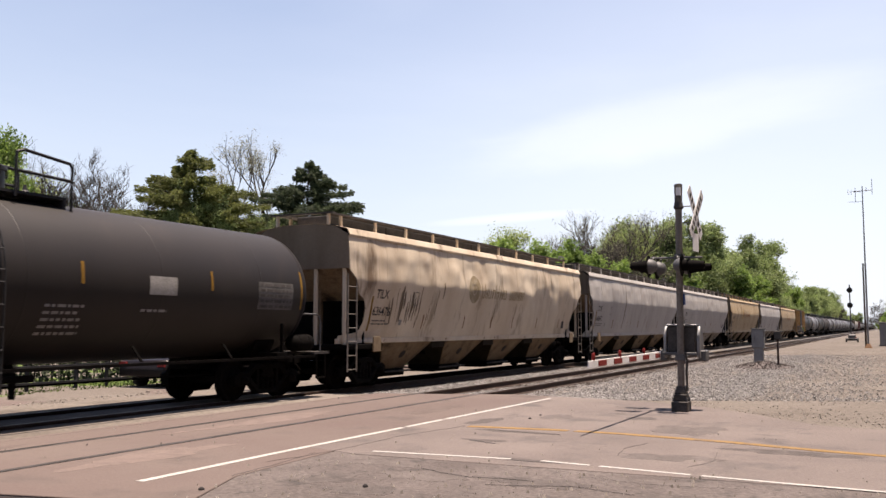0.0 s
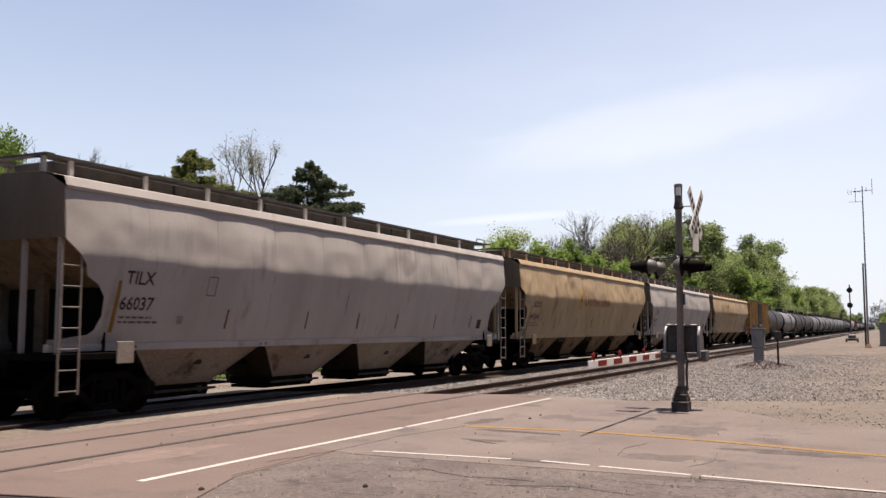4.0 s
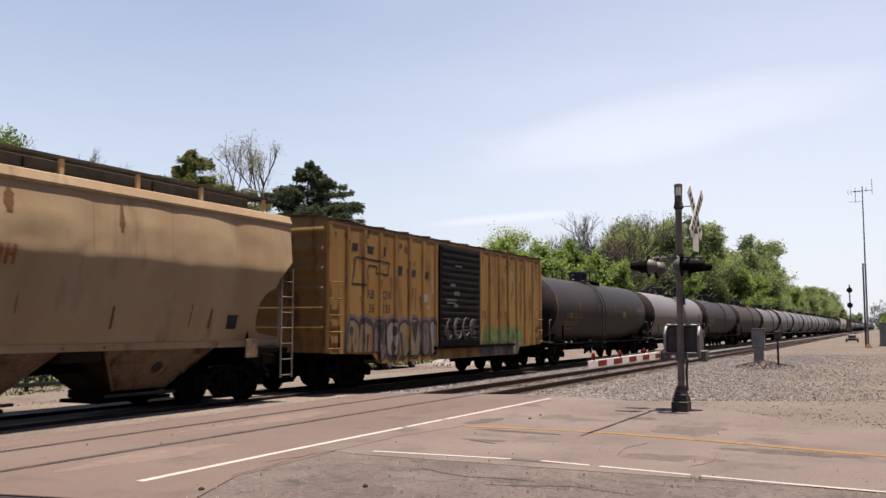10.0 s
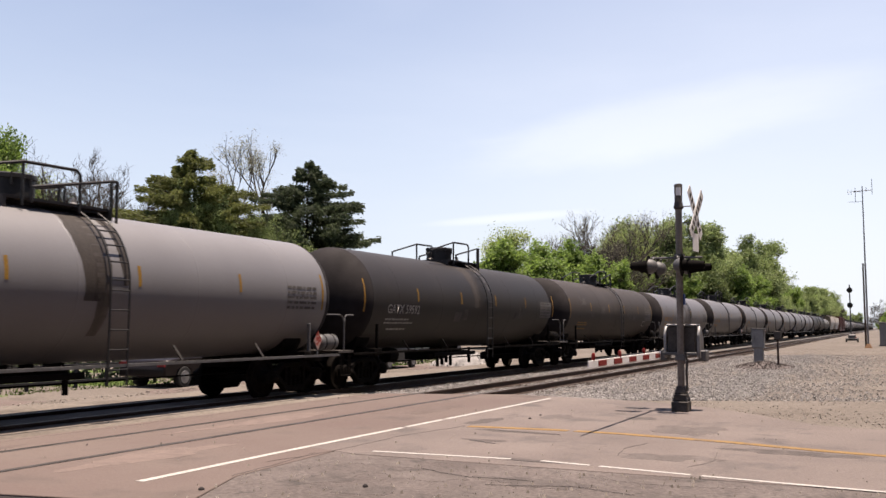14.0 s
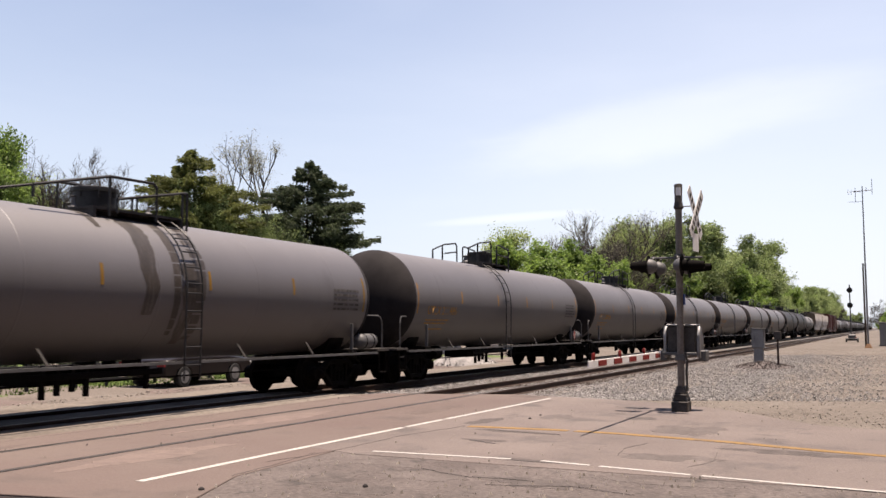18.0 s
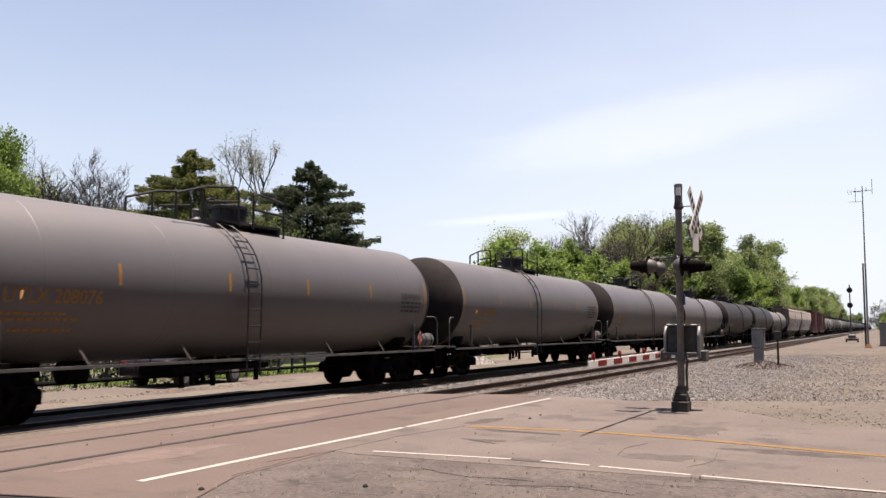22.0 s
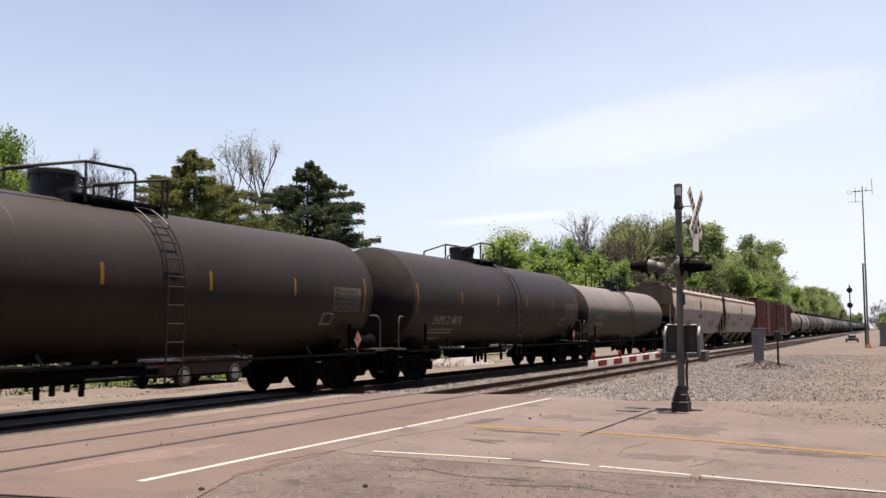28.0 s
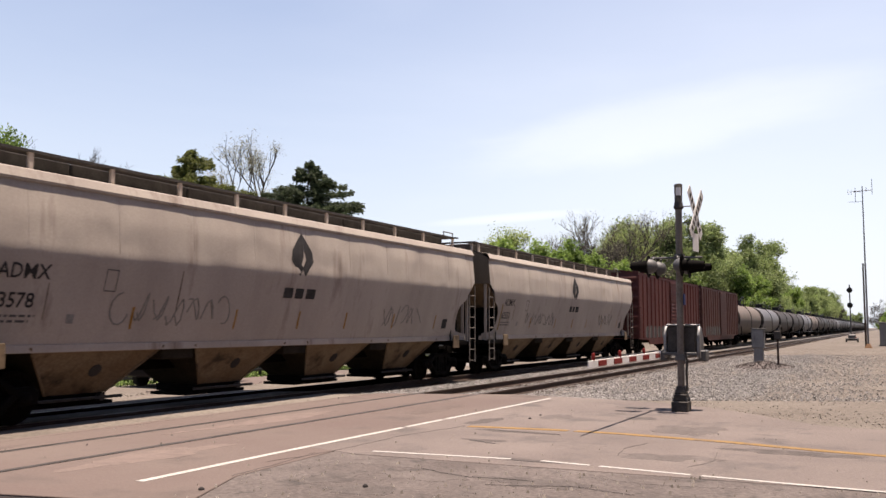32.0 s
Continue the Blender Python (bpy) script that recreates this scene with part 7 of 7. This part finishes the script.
tree(T_spruce, 60.3, 42, "dark drooping spruce with ragged boughs", 1.0, 0)
tree(T_bushy, 59.5, 41, "olive-green shrub under the taller trees", .7, 60)
tree(T_pale, 66.0, 47, "low pale green sapling", .62, 60)
tree(T_pale, 74, 47, "low pale green sapling", .5, 160)
tree(T_bare2, 82, 50, "low bare twiggy shrub", .5, 60)

# the wood along the tracks
W_green = [broadleaf(201 + i, 10.5, per=15, reach=.27, size=.15, depth=6, kids=(2, 2), first=.15, leafmat="leaf") for i in range(2)]
W_olive = [broadleaf(211 + i, 17.5, per=13, reach=.36, size=.18, depth=6, kids=(2, 2), first=.18, leafmat="leaf_olive", trunk=.24) for i in range(2)]
W_dark = [broadleaf(231, 17.8, per=48, reach=.4, size=.17, depth=5, kids=(2, 2), first=.12, leafmat="leaf_dark", trunk=.24, wide=.62)]
W_pale = [broadleaf(221, 16.0, per=18, reach=.55, size=.12, depth=5, kids=(2, 3), first=.22, leafmat="leaf_pale", barkmat="twig")]
W_bare = [T_bare, T_bare2, broadleaf(131, 16.5, per=2, reach=.4, size=.08, depth=6, kids=(2, 2), spread=.6, first=.3, leafmat="bud", barkmat="twig", thin=.018, wide=1.25)]
WOOD = [(W_green[1], 140, 19.5, 1.08), (W_dark[0], 165, 20.6, 1.0), (W_dark[0], 139, 23.2, .98), (W_dark[0], 131, 26, 1.05), (W_green[0], 73.5, 30.5, .93), (W_green[1], 79, 29, .9), (W_green[0], 84.5, 28.4, 1.03), (W_green[1], 90, 28, .98), (W_green[0], 96, 28, .92), (W_green[1], 101, 27.5, .84), (W_pale[0], 88, 36, .8),
        (W_bare[2], 98, 33, .8), (W_bare[2], 110, 29, 1.02), (W_bare[2], 106, 29.0, .98), (W_bare[0], 100, 30, .82), (W_bare[1], 94, 31, .8), (W_pale[0], 119, 31, .95), (W_olive[0], 124, 32, .97), (W_olive[1], 128, 29, 1.0), (W_pale[0], 126, 32, 1.1), (W_olive[0], 136, 27, 1.08), (W_olive[1], 142, 27, 1.06),
        (W_olive[0], 152, 26, .98), (W_olive[1], 160, 25, .92), (W_green[0], 148, 20.5, 1.0), (W_green[1], 155, 20, 1.06), (W_olive[1], 173, 22.4, 1.06), (W_green[0], 163, 20.3, 1.05), (W_olive[0], 183, 25, 0.79), (W_pale[0], 195, 26, 0.78), (W_olive[1], 208, 25, 0.71), (W_pale[0], 222, 25, 0.72), (W_olive[0], 238, 25, 0.65), (W_pale[0], 255, 25, 0.71), (W_olive[1], 272, 25, 0.77), (W_pale[0], 292, 25, 0.84), (W_olive[0], 315, 25, 0.82), (W_pale[0], 345, 25, 0.98), (W_olive[1], 380, 26, 1.00), (W_bare[0], 420, 26, 1.06), (W_pale[0], 460, 26, 1.19), (W_olive[0], 520, 27, 1.19), (W_bare[0], 560, 27, 1.25), (W_olive[1], 620, 28, 1.12),
        (W_olive[1], 190, 23, 0.70), (W_olive[0], 216, 23.5, 0.68), (W_green[1], 230, 23, 0.97), (W_olive[1], 247, 23.5, 0.65), (W_green[0], 262, 23.5, 1.23), (W_olive[0], 282, 24, 0.84), (W_olive[1], 304, 24, 0.84), (W_green[1], 330, 24.5, 1.50), (W_olive[0], 362, 25, 1.00), (W_olive[1], 400, 25, 1.05), (W_olive[0], 440, 25, 1.10), (W_olive[1], 490, 26, 1.15), (W_olive[1], 132, 36, .9), (W_olive[0], 168, 31, .9), (W_green[1], 108, 28, .72), (W_green[0], 116, 27, .8), (W_green[1], 126, 25.5, .95), (W_green[0], 137, 24, .9), (W_green[1], 176, 20.8, .75), (W_green[0], 190, 22, .7), (W_green[1], 203, 22, .66)]
LAB = {}
for m, lab in ((W_green[0], "bright green leafy tree of the trackside wood"), (W_green[1], "bright green leafy tree of the trackside wood"), (W_olive[0], "tall olive-green tree of the trackside wood"), (W_olive[1], "tall olive-green tree of the trackside wood"), (W_pale[0], "tree in pale young leaf in the wood"), (W_bare[0], "bare twiggy tree in the wood"), (W_bare[1], "bare twiggy tree in the wood"), (W_bare[2], "pale bare tree with sparse buds in the wood")):
    LAB[id(m)] = lab
LAB[id(W_dark[0])] = "dark narrow green tree of the trackside wood"
rnd = random.Random(9)
for m, x, y, s in WOOD:
    tree(m, x, y, LAB[id(m)], s, rnd.uniform(0, 360), s * rnd.uniform(.96, 1.04), "trackside wood")
# right-hand distance and the far end of the line
for x, y, s, m in ((230, -.5, .62, W_green[0]), (240, -4, .7, W_green[1]), (250, 1.8, .55, W_bare[0]), (255, -7, .8, W_green[0]), (265, 1.0, .5, W_green[1]), (270, -3, .75, W_olive[0]), (250, -12, .8, W_olive[1]), (285, -8, .8, W_bare[1])):
    tree(m, x, y, "leafy tree beyond the equipment shed", s, rnd.uniform(0, 360), group="trees beyond the yard")
for i in range(26):
    x, y = rnd.uniform(700, 1150), rnd.uniform(-60, 60)
    if 0 < y < 22:
        y += 30
    tree(W_olive[i % 2], x, y, "distant tree on the horizon", rnd.uniform(.7, 1.0), rnd.uniform(0, 360), group="distant trees")
# undergrowth filling the wood's foot
for i in range(40):
    x = 66 + i * 5.2
    y = 31 - min(9, i * .32) + rnd.uniform(-.6, 1.5)
    tree(W_green[i % 2], x, y, "green undergrowth shrub at the wood's edge", rnd.uniform(.34, .52), rnd.uniform(0, 360), group="undergrowth")
for x, y, s in ((32.5, 26.8, .16), (36.5, 27.0, .1), (31.6, 27.6, .2), (39, 27.1, .08)):
    tree(T_bushy, x, y, "small green bush before the white building", s, 0, group="bushes by the building")

# ---- motion ----
SPEED = 12.884
def motions():
    """The whole train runs past at one speed; every wheelset turns as it rolls."""
    for ob, x0 in TRAIN:
        walk(ob, [(t, pose(x0 - SPEED * t, FAR_TRACK, 0)) for t in (0.0, 8.0, 16.0, 24.0, 32.0)])
    for sets in WHEELS:
        first = sets[0]
        at = first.matrix_basis.translation.copy()
        walk(first, [(i / 30, Matrix.Translation(at) @ Matrix.Rotation(-SPEED * i / 30 / 0.457, 4, "Y")) for i in range(961)])
        act, slot = first.animation_data.action, first.animation_data.action_slot
        for ob in sets[1:]:
            ob.rotation_mode = "QUATERNION"
            ob.animation_data_create()
            ob.animation_data.action = act
            ob.animation_data.action_slot = slot

motions()
